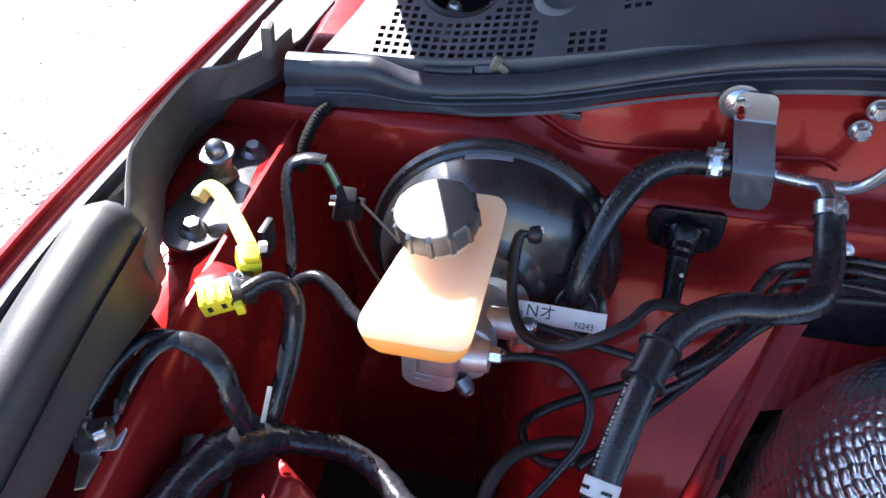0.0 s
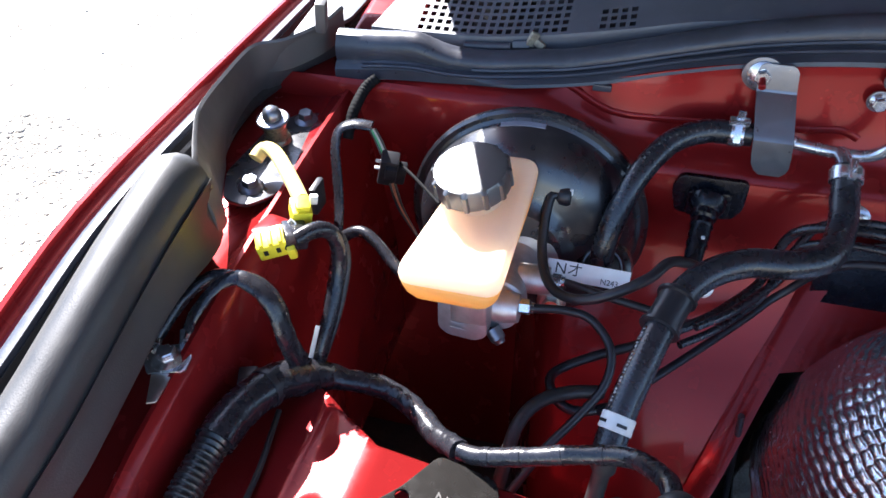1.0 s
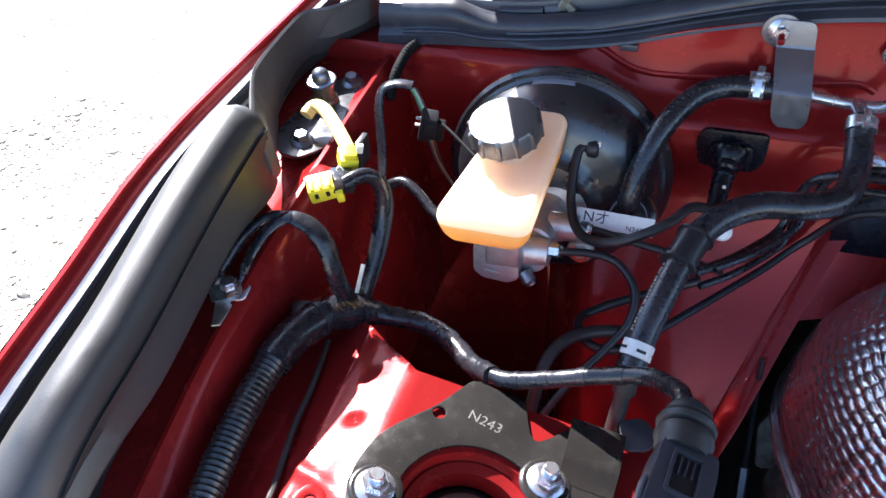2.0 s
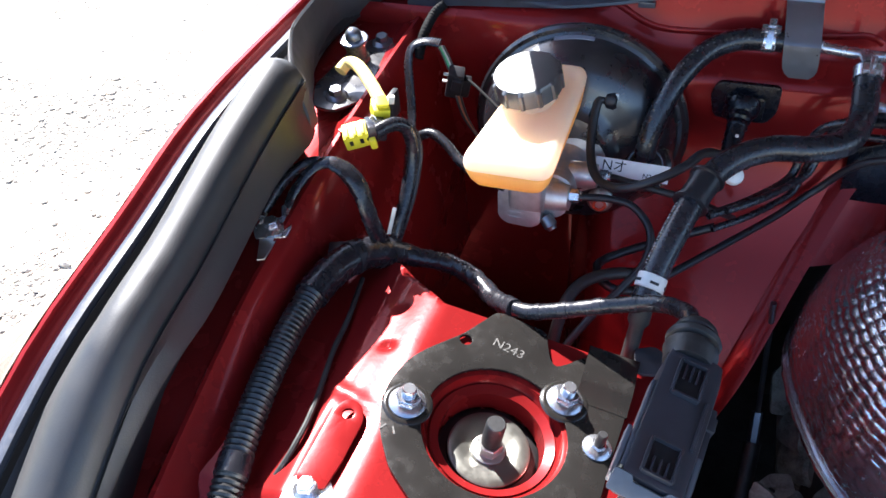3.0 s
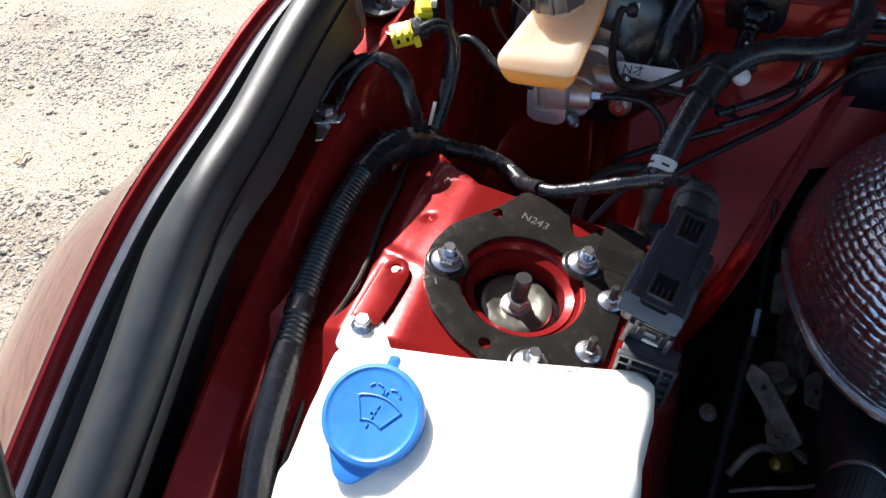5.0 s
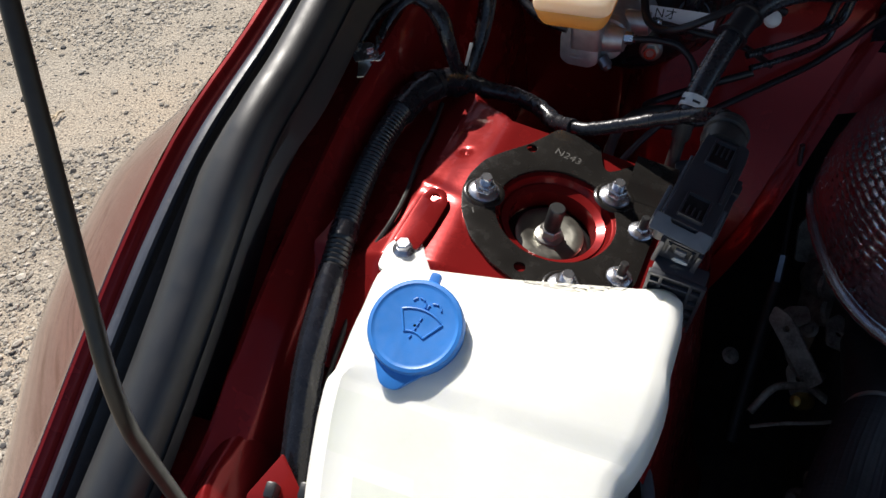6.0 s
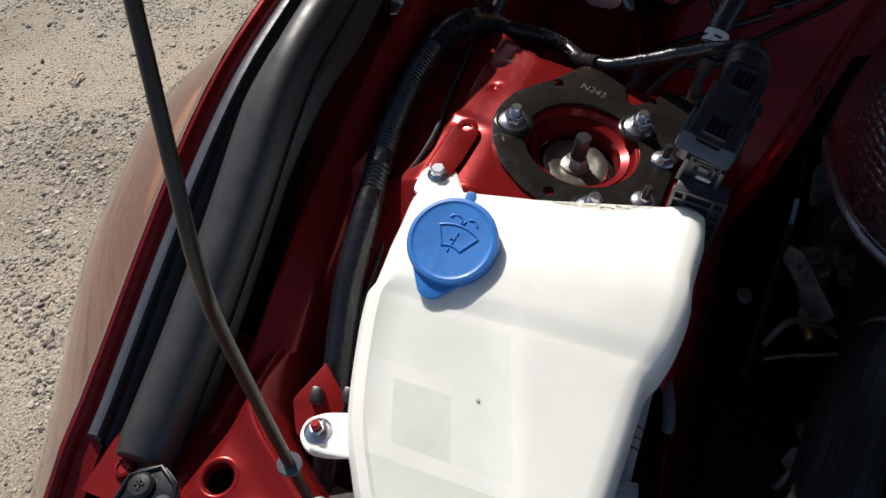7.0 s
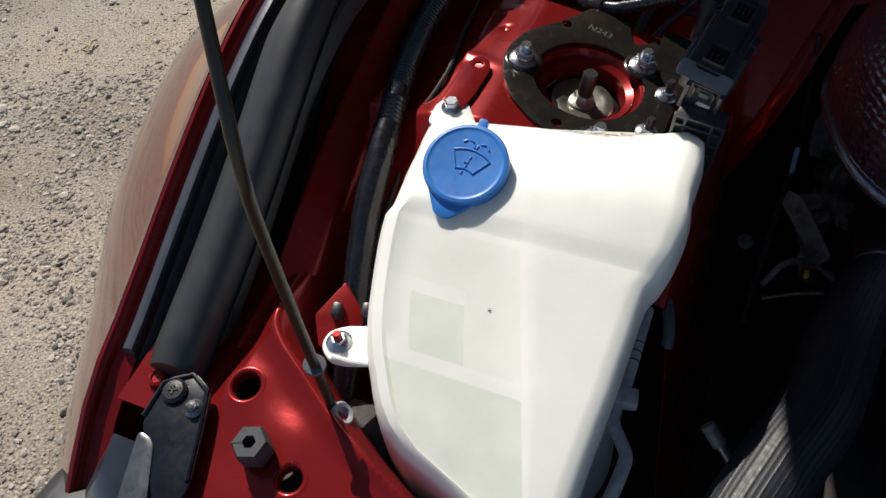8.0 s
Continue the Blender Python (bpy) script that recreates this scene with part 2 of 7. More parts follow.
def slab(bm, outline, thick, m=Matrix(), bevel=0.001, holes=()):
    """A plate with a rounded rim: outline in the plane of m, from 0 up to thick. holes: (x, y, radius) or lists of points."""
    tmp = bmesh.new()
    loops = [[Vector((x, y, 0)) for x, y in outline]]
    for h in holes:
        loops.append([Vector((h[0] + h[2] * math.cos(a), h[1] + h[2] * math.sin(a), 0)) for a in [2 * math.pi * k / 20 for k in range(20)]]
                     if not isinstance(h[0], tuple) else [Vector((x, y, 0)) for x, y in h])
    edges = []
    for lp in loops:
        vs = [tmp.verts.new(p) for p in lp]
        edges += [tmp.edges.new((a, b)) for a, b in zip(vs, vs[1:] + vs[:1])]
    bmesh.ops.triangle_fill(tmp, use_beauty=True, use_dissolve=False, edges=edges)
    r = bmesh.ops.extrude_face_region(tmp, geom=tmp.faces[:])
    bmesh.ops.translate(tmp, verts=[g for g in r["geom"] if isinstance(g, bmesh.types.BMVert)], vec=(0, 0, thick))
    bmesh.ops.recalc_face_normals(tmp, faces=tmp.faces)
    if bevel:
        rim = [e for e in tmp.edges if len(e.link_faces) == 2 and e.calc_face_angle(0) > 1.2 and abs(e.verts[0].co.z - e.verts[1].co.z) < thick / 4]
        bmesh.ops.bevel(tmp, geom=rim, offset=bevel, segments=2, profile=0.6, affect="EDGES")
    return merge(bm, tmp, m)


def rounded(pts, r, n=5):
    """The outline with its corners rounded."""
    out = []
    for a, b, c in zip(pts[-1:] + pts[:-1], pts, pts[1:] + pts[:1]):
        a, b, c = Vector(a), Vector(b), Vector(c)
        u, v = a - b, c - b
        k = min(r, u.length * 0.45, v.length * 0.45)
        p, q = b + u.normalized() * k, b + v.normalized() * k
        for i in range(n + 1):
            t = i / n
            w = p * (1 - t) ** 2 + b * 2 * t * (1 - t) + q * t * t
            out.append((w.x, w.y))
    return out


def loft(bm, sections, close=False, caps=False):
    rows = [[bm.verts.new(p) for p in s] for s in sections]
    for a, b in zip(rows, rows[1:]):
        n = len(a)
        for k in range(n if close else n - 1):
            bm.faces.new((a[k], a[(k + 1) % n], b[(k + 1) % n], b[k]))
    if caps:
        bm.faces.new(rows[0][::-1])
        bm.faces.new(rows[-1])
    return bm


def thicken(bm, d):
    """Gives an open sheet a thickness d behind its normals."""
    bmesh.ops.recalc_face_normals(bm, faces=bm.faces)
    bmesh.ops.solidify(bm, geom=bm.faces[:], thickness=d)
    return bm


def table(rows):
    """Smooth values between (key, value) rows."""
    def at(x):
        if x <= rows[0][0]:
            return rows[0][1] + (x - rows[0][0]) * (rows[1][1] - rows[0][1]) / (rows[1][0] - rows[0][0])
        for i, ((a, u), (b, v)) in enumerate(zip(rows, rows[1:])):
            if x <= b:
                sa = (v - rows[i - 1][1]) / (b - rows[i - 1][0]) if i else (v - u) / (b - a)
                sb = (rows[i + 2][1] - u) / (rows[i + 2][0] - a) if i + 2 < len(rows) else (v - u) / (b - a)
                t, h = (x - a) / (b - a), b - a
                return u * (2 * t ** 3 - 3 * t * t + 1) + v * (3 * t * t - 2 * t ** 3) + sa * h * (t ** 3 - 2 * t * t + t) + sb * h * (t ** 3 - t * t)
        return rows[-1][1]
    return at


def along(m_pos, normal, turn=0):
    """A pose at m_pos whose z axis is normal."""
    q = Vector(normal).normalized().to_track_quat("Z", "Y").to_matrix().to_4x4()
    return Matrix.Translation(m_pos) @ q @ pose(0, 0, 0, 0, 0, turn)


def hexagon(bm, across, lo, hi, m, chamfer=0.0008):
    r = across / math.sqrt(3)
    return lathe(bm, [(r - chamfer, lo), (r, lo + chamfer), (r, hi - chamfer), (r - chamfer, hi)], m, 6)


def nut(parent, at, normal, across=0.014, flange=0.011, height=0.011, stud=0.012, material=None, stud_radius=0.0048, turn=10, name="nut"):
    """A flange nut on its stud, standing on a plate."""
    m = along(at, normal, turn)
    bm = bmesh.new()
    lathe(bm, [(flange, 0), (flange, 0.0012), (flange * 0.92, 0.002), (across * 0.56, 0.0045)], m, 24)
    hexagon(bm, across, 0.003, height, m)
    n = part(name, bm, material or ZINC, parent)
    if stud:
        bm = bmesh.new()
        prof = []
        k = int(stud / 0.0012)
        for i in range(k):
            prof += [(stud_radius, height - 0.001 + i * 0.0012), (stud_radius * 0.88, height - 0.001 + (i + 0.5) * 0.0012)]
        prof += [(stud_radius * 0.8, height + stud)]
        part("stud", lathe(bm, prof, m, 14), material or ZINC, n)
    return n


def bolt(parent, at, normal, across=0.012, flange=0.011, height=0.008, turn=15, name="bolt", material=None):
    m = along(at, normal, turn)
    bm = bmesh.new()
    lathe(bm, [(flange, 0), (flange, 0.0013), (flange * 0.9, 0.002), (across * 0.55, 0.004)], m, 24)
    hexagon(bm, across, 0.003, height, m)
    lathe(bm, [(across * 0.36, height - 0.0012), (across * 0.3, height - 0.0018)], m, 16)
    return part(name, bm, material or ZINC, parent)


def writing(text, size, m, material, name, parent=None, thick=0.0002, squeeze=1.0):
    c = bpy.data.curves.new(name, "FONT")
    c.body, c.size, c.extrude, c.align_x, c.align_y = text, size, thick, "CENTER", "CENTER"
    tmp = new(name, c)
    me = bpy.data.meshes.new_from_object(tmp.evaluated_get(bpy.context.evaluated_depsgraph_get()))
    bpy.data.objects.remove(tmp)
    me.name = name
    me.transform(m @ Matrix.Diagonal((squeeze, 1, 1, 1)))
    bm = bmesh.new()
    bm.from_mesh(me)
    return part(name, bm, material, parent)


# ---- ground ----
def ground_material():
    m = bpy.data.materials.new("dusty_gravel_ground")
    m.use_nodes = True
    t = m.node_tree
    b = t.nodes["Principled BSDF"]
    b.inputs["Roughness"].default_value = 0.92
    b.inputs["Specular IOR Level"].default_value = 0.2
    co = t.nodes.new("ShaderNodeTexCoord")

    def tex(kind, scale, detail=5.0):
        n = t.nodes.new(kind)
        n.inputs["Scale"].default_value = scale
        if "Detail" in n.inputs:
            n.inputs["Detail"].default_value = detail
        t.links.new(co.outputs["Object"], n.inputs["Vector"])
        return n

    def ramp(fac, stops):
        r = t.nodes.new("ShaderNodeValToRGB")
        r.color_ramp.elements[0].position, r.color_ramp.elements[0].color = stops[0][0], (*stops[0][1], 1)
        r.color_ramp.elements[1].position, r.color_ramp.elements[1].color = stops[-1][0], (*stops[-1][1], 1)
        for p, c in stops[1:-1]:
            r.color_ramp.elements.new(p).color = (*c, 1)
        t.links.new(fac, r.inputs["Fac"])
        return r.outputs["Color"]

    def mix(fac, a, c, mode="MIX"):
        x = t.nodes.new("ShaderNodeMix")
        x.data_type, x.blend_type = "RGBA", mode
        ia, ib = [s for s in x.inputs if s.type == "RGBA"]
        t.links.new(a, ia)
        t.links.new(c, ib)
        if isinstance(fac, float):
            x.inputs[0].default_value = fac
        else:
            t.links.new(fac, x.inputs[0])
        return [s for s in x.outputs if s.type == "RGBA"][0]

    broad = ramp(tex("ShaderNodeTexNoise", 1.6, 8).outputs["Fac"], [(0.3, (0.25, 0.205, 0.15)), (0.5, (0.365, 0.322, 0.262)), (0.7, (0.42, 0.348, 0.265))])
    fine = ramp(tex("ShaderNodeTexNoise", 190, 9).outputs["Fac"], [(0.34, (0.12, 0.115, 0.11)), (0.5, (0.52, 0.52, 0.52)), (0.66, (0.80, 0.78, 0.75))])
    col = mix(0.6, broad, fine, "OVERLAY")
    v = tex("ShaderNodeTexVoronoi", 55)
    grit = ramp(v.outputs["Distance"], [(0.0, (0.10, 0.10, 0.10)), (0.28, (0.42, 0.39, 0.35)), (0.5, (0.5, 0.5, 0.5))])
    col = mix(0.45, col, grit, "OVERLAY")
    t.links.new(col, b.inputs["Base Color"])
    bump = t.nodes.new("ShaderNodeBump")
    bump.inputs["Strength"].default_value, bump.inputs["Distance"].default_value = 0.9, 0.006
    t.links.new(tex("ShaderNodeTexNoise", 130, 9).outputs["Fac"], bump.inputs["Height"])
    t.links.new(bump.outputs["Normal"], b.inputs["Normal"])
    return m


def build_ground():
    near = [-3.6 + 0.09 * i for i in range(92)]
    xs = [-600, -150, -40, -12, -6, *near, 8, 16, 50, 150, 600]
    bm = bmesh.new()
    rows = []
    for y in xs:
        rows.append([])
        for x in xs:
            z = 0.012 * (noise.noise(Vector((x * 0.9, y * 0.9, 3))) + 0.4 * noise.noise(Vector((x * 4, y * 4, 7)))) if abs(x) < 5 and abs(y) < 5 else 0
            rows[-1].append(bm.verts.new((x, y, z)))
    for a, b in zip(rows, rows[1:]):
        for k in range(len(a) - 1):
            bm.faces.new((a[k], a[k + 1], b[k + 1], b[k]))
    solo("ground", bm, ground_material(), "dry tan gravel ground beside the car, dusty with small stones", "ground", kind="structure")


def build_gravel(near=56000, far=38000):
    """Loose stones, dense round the car and thinning out with no edge."""
    rng = np.random.default_rng(5)
    shapes = []
    for make in ("ico", "octa"):
        tmp = bmesh.new()
        if make == "ico":
            bmesh.ops.create_icosphere(tmp, subdivisions=1, radius=1)
        else:
            bmesh.ops.create_cone(tmp, segments=4, radius1=1, radius2=0.35, depth=1.0, cap_ends=True)
            bmesh.ops.triangulate(tmp, faces=tmp.faces)
        shapes.append((np.array([v.co for v in tmp.verts]), np.array([[v.index for v in f.verts] for f in tmp.faces])))
        tmp.free()
    verts, faces, used = [], [], 0
    for i in range(near + far):
        base, tris = shapes[0 if i < near else 1]
        y = -0.55 + (2.4 * rng.random() ** 0.8 if i < near else 4.6 * rng.random() ** 0.75)
        x = -0.55 - (0.75 + 0.70 * (y + 0.6)) * rng.random()
        heap = noise.noise(Vector((x * 2.3, y * 2.3, 11))) + 0.6 * noise.noise(Vector((x * 7, y * 7, 4)))
        if heap < 0.05 and rng.random() < 0.55:
            continue
        size = (0.0022 + 0.0061 * rng.random() ** 2.8) * (1 + 0.25 * heap) * (1.0 if rng.random() < 0.25 + 0.9 * heap else 0.6)
        if rng.random() < 0.022:
            size += 0.003 + 0.009 * rng.random() ** 1.5
        p = base * (1 + rng.uniform(-0.38, 0.38, (len(base), 1)))
        p = p * np.array([1, rng.uniform(0.6, 1), rng.uniform(0.28, 0.55)]) * size
        a = rng.uniform(0, 6.28)
        r = np.array([[math.cos(a), -math.sin(a), 0], [math.sin(a), math.cos(a), 0], [0, 0, 1]])
        z = 0.012 * (noise.noise(Vector((x * 0.9, y * 0.9, 3))) + 0.4 * noise.noise(Vector((x * 4, y * 4, 7))))
        verts.append(p @ r.T + np.array([x, y, z + size * 0.15]))
        faces.append(tris + used)
        used += len(base)
    me = bpy.data.meshes.new("gravel")
    me.from_pydata(np.concatenate(verts).tolist(), [], np.concatenate(faces).tolist())
    me.materials.append(STONE)
    tagged(new("gravel", me), "loose grey and tan stones lying on the dusty ground", "gravel", kind="stuff")


# ---- car body round the engine bay ----
CREST = table([(-0.75, 0.56), (-0.5, 0.66), (-0.35, 0.745), (-0.25, 0.815), (-0.2, 0.84), (-0.09, 0.90), (0, 0.945), (0.08, 0.975), (0.19, 0.997), (0.3, 1.02), (0.45, 1.027), (0.8, 1.03), (1.3, 1.03)])
COVER = table([(-0.235, 0.83), (-0.14, 0.875), (-0.066, 0.915), (0.064, 0.99), (0.153, 1.012), (0.25, 1.04), (0.335, 1.058)])
RIDGE = table([(-0.35, 0.79), (-0.2, 0.820), (-0.12, 0.838), (-0.06, 0.869), (0.005, 0.898), (0.158, 0.949), (0.22, 0.962), (0.289, 0.974), (0.46, 0.990), (0.62, 0.998)])


def span(a, b, n):
    return [a + (b - a) * i / (n - 1) for i in range(n)]


def build_fender():
    fender = thing("fender", (-0.45, 0.2, 0.6), "glossy metallic red front fender of the car", "fender")
    outer = [(-0.180, -0.62), (-0.178, -0.45), (-0.172, -0.30), (-0.163, -0.21), (-0.150, -0.15), (-0.130, -0.100), (-0.108, -0.072), (-0.084, -0.051), (-0.06, -0.034), (-0.035, -0.0185), (-0.012, -0.0055), (-0.006, -0.0022), (-0.0035, -0.0002)]
    sec = []
    for y in span(-0.75, 1.35, 64):
        z = CREST(y)
        pull = 0.30 * max(0, -0.28 - y) ** 1.3
        steep = 1 + 2.4 * max(0, min(1, (y - 0.08) / 0.25))
        slim = 1 - 0.40 * max(0, min(1, (-0.07 - y) / 0.2))
        sec.append([Vector((-0.36 + dx * slim + pull, y, z + (dz * steep if dz > -0.2 else dz - 0.2 * (steep - 1) * (0.62 + dz) / 0.42))) for dx, dz in outer])
    part("outer_panel", thicken(loft(bmesh.new(), sec), -0.0012), RED_OUT, fender)
    sec = []
    for y in span(-0.72, 1.3, 60):
        z, pull = CREST(y), 0.30 * max(0, -0.28 - y) ** 1.3
        sec.append([Vector((-0.36 + dx + pull, y, z + dz)) for dx, dz in [(-0.0045, -0.0012), (0.0, -0.0006), (0.003, -0.003), (0.0055, -0.010), (0.012, -0.012), (0.0255, -0.0115), (0.0262, -0.03), (0.0268, -0.06)]])
    part("inner_flange", thicken(loft(bmesh.new(), sec), -0.001), RED, fender, "red painted folded flange along the fender's edge")
    sec = []
    for y in span(-0.225, 1.1, 60):
        z = CREST(y)
        sec.append([Vector((-0.36 + dx, y, z + dz)) for dx, dz in [(0.0115, -0.011), (0.012, -0.006), (0.0145, -0.003), (0.021, 0.0), (0.0245, -0.0005), (0.0255, -0.004), (0.0255, -0.011)]])
    strip = thing("fender_seal_strip", (-0.345, 0.4, 0.99), "pale grey foam sealing strip stuck along the fender flange", "seal strip")
    part("foam_strip", loft(bmesh.new(), sec, True, True), FOAM, strip)
    sec = []
    for y in span(-0.228, 1.1, 60):
        z = CREST(y)
        sec.append([Vector((-0.36 + dx, y, z + dz)) for dx, dz in [(0.0255, -0.012), (0.0259, -0.0045), (0.0272, -0.004), (0.0285, -0.012)]])
    part("backing_strip", loft(bmesh.new(), sec, True, True), RUBBER, strip, "black rubber backing along the foam")


def build_fender_cover():
    cover = thing("fender_cover", (-0.29, 0.05, 0.95), "weathered black plastic fender rail cover with a rounded edge", "cover")
    sec = []
    for y in span(-0.232, 0.336, 44):
        z = COVER(y)
        w = 0.008 * max(0, min(1, (0.085 - y) / 0.05))
        end = max(0, (y - 0.318) / 0.018) ** 2 * 0.010 + max(0, (-0.222 - y) / 0.01) * 0.004
        prof = [(-0.290, -0.10), (-0.291, -0.012), (-0.297 - w * 0.6, -0.006), (-0.3025 - w * 0.9, -0.003), (-0.303 - w, 0.0), (-0.299 - w * 0.8, 0.006), (-0.292 - w * 0.4, 0.013), (-0.284, 0.0165), (-0.275, 0.0155), (-0.268, 0.010), (-0.2635, 0.001), (-0.262, -0.010), (-0.266, -0.016), (-0.276, -0.022), (-0.280, -0.10)]
        sec.append([Vector((x, y, z + dz - end)) for x, dz in prof])
    part("rolled_edge", loft(bmesh.new(), sec, True, True), COVER_BLACK, cover)
    sec = []
    for y in span(-0.228, 0.335, 44):
        z = COVER(y)
        inner = -0.2515 - 0.012 * max(0, min(1, (0.13 - y) / 0.12)) - 0.010 * max(0, (y - 0.285) / 0.05) ** 2
        drop = 0.026 * max(0, min(1, (y - 0.24) / 0.09)) ** 1.5
        prof = [(-0.288, -0.010), (-0.2635, -0.0085), (-0.2615, -0.0115), (-0.2595, -0.0095), (inner - 0.006, -0.021 - drop * 0.5), (inner, -0.032 - drop), (inner, -0.035 - drop), (inner - 0.008, -0.026 - drop * 0.5), (-0.263, -0.018), (-0.288, -0.018)]
        sec.append([Vector((x, y, z + dz)) for x, dz in prof])
    part("inner_flap", loft(bmesh.new(), sec, True, True), COVER_BLACK, cover)
    # Strip added low in the gap; its black stands for the gap's shade.
    sec = []
    for y in span(-0.226, 0.70, 60):
        a, b = CREST(y), COVER(min(y, 0.335))
        in_x = -0.292 - 0.032 * max(0, min(1, (y - 0.31) / 0.11)) + 0.012 * max(0, min(1, (y - 0.53) / 0.05))
        sec.append([Vector((-0.3330, y, a - 0.016)), Vector((-0.3327, y, a - 0.0095)), Vector((-0.329, y, a - 0.0120)), Vector((min(-0.318, in_x - 0.002), y, min(a, b) - 0.030)), Vector((in_x, y, min(a, b) - 0.032)), Vector((in_x, y, min(a, b) - 0.035)), Vector((-0.326, y, min(a, b) - 0.034))])
    part("gap_shade_strip", loft(bmesh.new(), sec, True, True), RUBBER, cover, "added dark strip that gives the gap beside the seal strip its shade")


def build_apron():
    """The inner fender: a shelf with a ridge, then the wall down to the wheel house."""
    sec = []
    for y in span(-0.19, 0.60, 54):
        z = RIDGE(y)
        s = 0.5 + 0.5 * math.tanh((y - 0.28) / 0.04)
        low = 0.05 * max(0, min(1, (0.09 - y) / 0.12))
        g = max(0, min(1, (0.16 - y) / 0.15))
        prof = [(-0.338, -0.012 - low), (-0.32, -0.008 - low), (-0.30, -0.005 - 0.004 * s - low), (-0.268, -0.003 - 0.004 * s - low), (-0.2515, -0.0005 - 0.28 * low), (-0.2487, 0.0036), (-0.2467, 0.0036), *[(a * (1 - g) + c * g, b * (1 - g) + d * g) for (a, b), (c, d) in zip([(-0.2425, -0.001), (-0.239, -0.008), (-0.234, -0.03), (-0.226, -0.065), (-0.217, -0.10), (-0.206, -0.17), (-0.200, -0.28)], [(-0.2415, -0.001), (-0.234, -0.003), (-0.223, -0.009), (-0.214, -0.022), (-0.208, -0.06), (-0.204, -0.15), (-0.200, -0.28)])]]
        sec.append([Vector((x, y, z + dz)) for x, dz in prof])
    solo("wall_apron", thicken(loft(bmesh.new(), sec), -0.0015), RED, "dark red painted inner fender wall with a pressed ridge", "inner fender", kind="structure")


def build_apron_holes():
    for x, y in ((-0.284, 0.3856), (-0.2636, 0.3475)):
        m = Matrix.Translation((x, y, RIDGE(y) - 0.0075))
        solo("trim_apron_hole", lathe(bmesh.new(), [(0.0088, -0.002), (0.0080, 0.0012), (0.0066, 0.0014), (0.0060, 0.0004), (0.0055, -0.006)], m, 28, False), RED, "pressed round hole in the red inner fender", "hole", kind="structure")
        # Flat disc just under the rim; the hole's shade is its colour.
        solo("trim_hole_shade", lathe(bmesh.new(), [(0.0062, -0.003), (0.0060, 0.0002), (0.0005, 0.0002)], m, 24, False), DARK, "flat dark disc, the shade inside the round hole put into its colour", "hole", kind="structure")


SEAL_LOW = table([(-0.245, 1.012), (-0.22, 1.016), (-0.11, 1.024), (-0.018, 1.039), (0.046, 1.057), (0.106, 1.070), (0.207, 1.081), (0.5, 1.09), (1.05, 1.06)])


def firewall_profile(x):
    def ease(a, b):
        k = max(0, min(1, (x - a) / (b - a)))
        return k * k * (3 - 2 * k)
    s, toe, top = ease(-0.11, 0.02), ease(-0.075, -0.015), SEAL_LOW(x)
    hi = [(0.62, top), (0.585, top), (0.578, top - 0.002), (0.574, top - 0.006), (0.565, 1.010), (0.560, 1.002), (0.560, 0.95)]
    lo = [(0.62, top + 0.002), (0.560, top), (0.555, 1.00), (0.549, 0.992), (0.534, 0.984), (0.528, 0.974), (0.530, 0.93)]
    rows = [(a[0] * (1 - s) + b[0] * s, a[1] * (1 - s) + b[1] * s) for a, b in zip(hi, lo)]
    pit = [(0.555, 0.89), (0.552, 0.81), (0.548, 0.71), (0.544, 0.61), (0.54, 0.50), (0.53, 0.33)]
    board = [(0.525, 0.89), (0.47, 0.81), (0.395, 0.71), (0.375, 0.61), (0.39, 0.50), (0.41, 0.33)]
    return rows + [(a[0] * (1 - toe) + b[0] * toe, a[1]) for a, b in zip(pit, board)]


def flange_x(z):
    return 0.215 if z > 0.92 else 0.20 - (0.92 - z) * 0.40


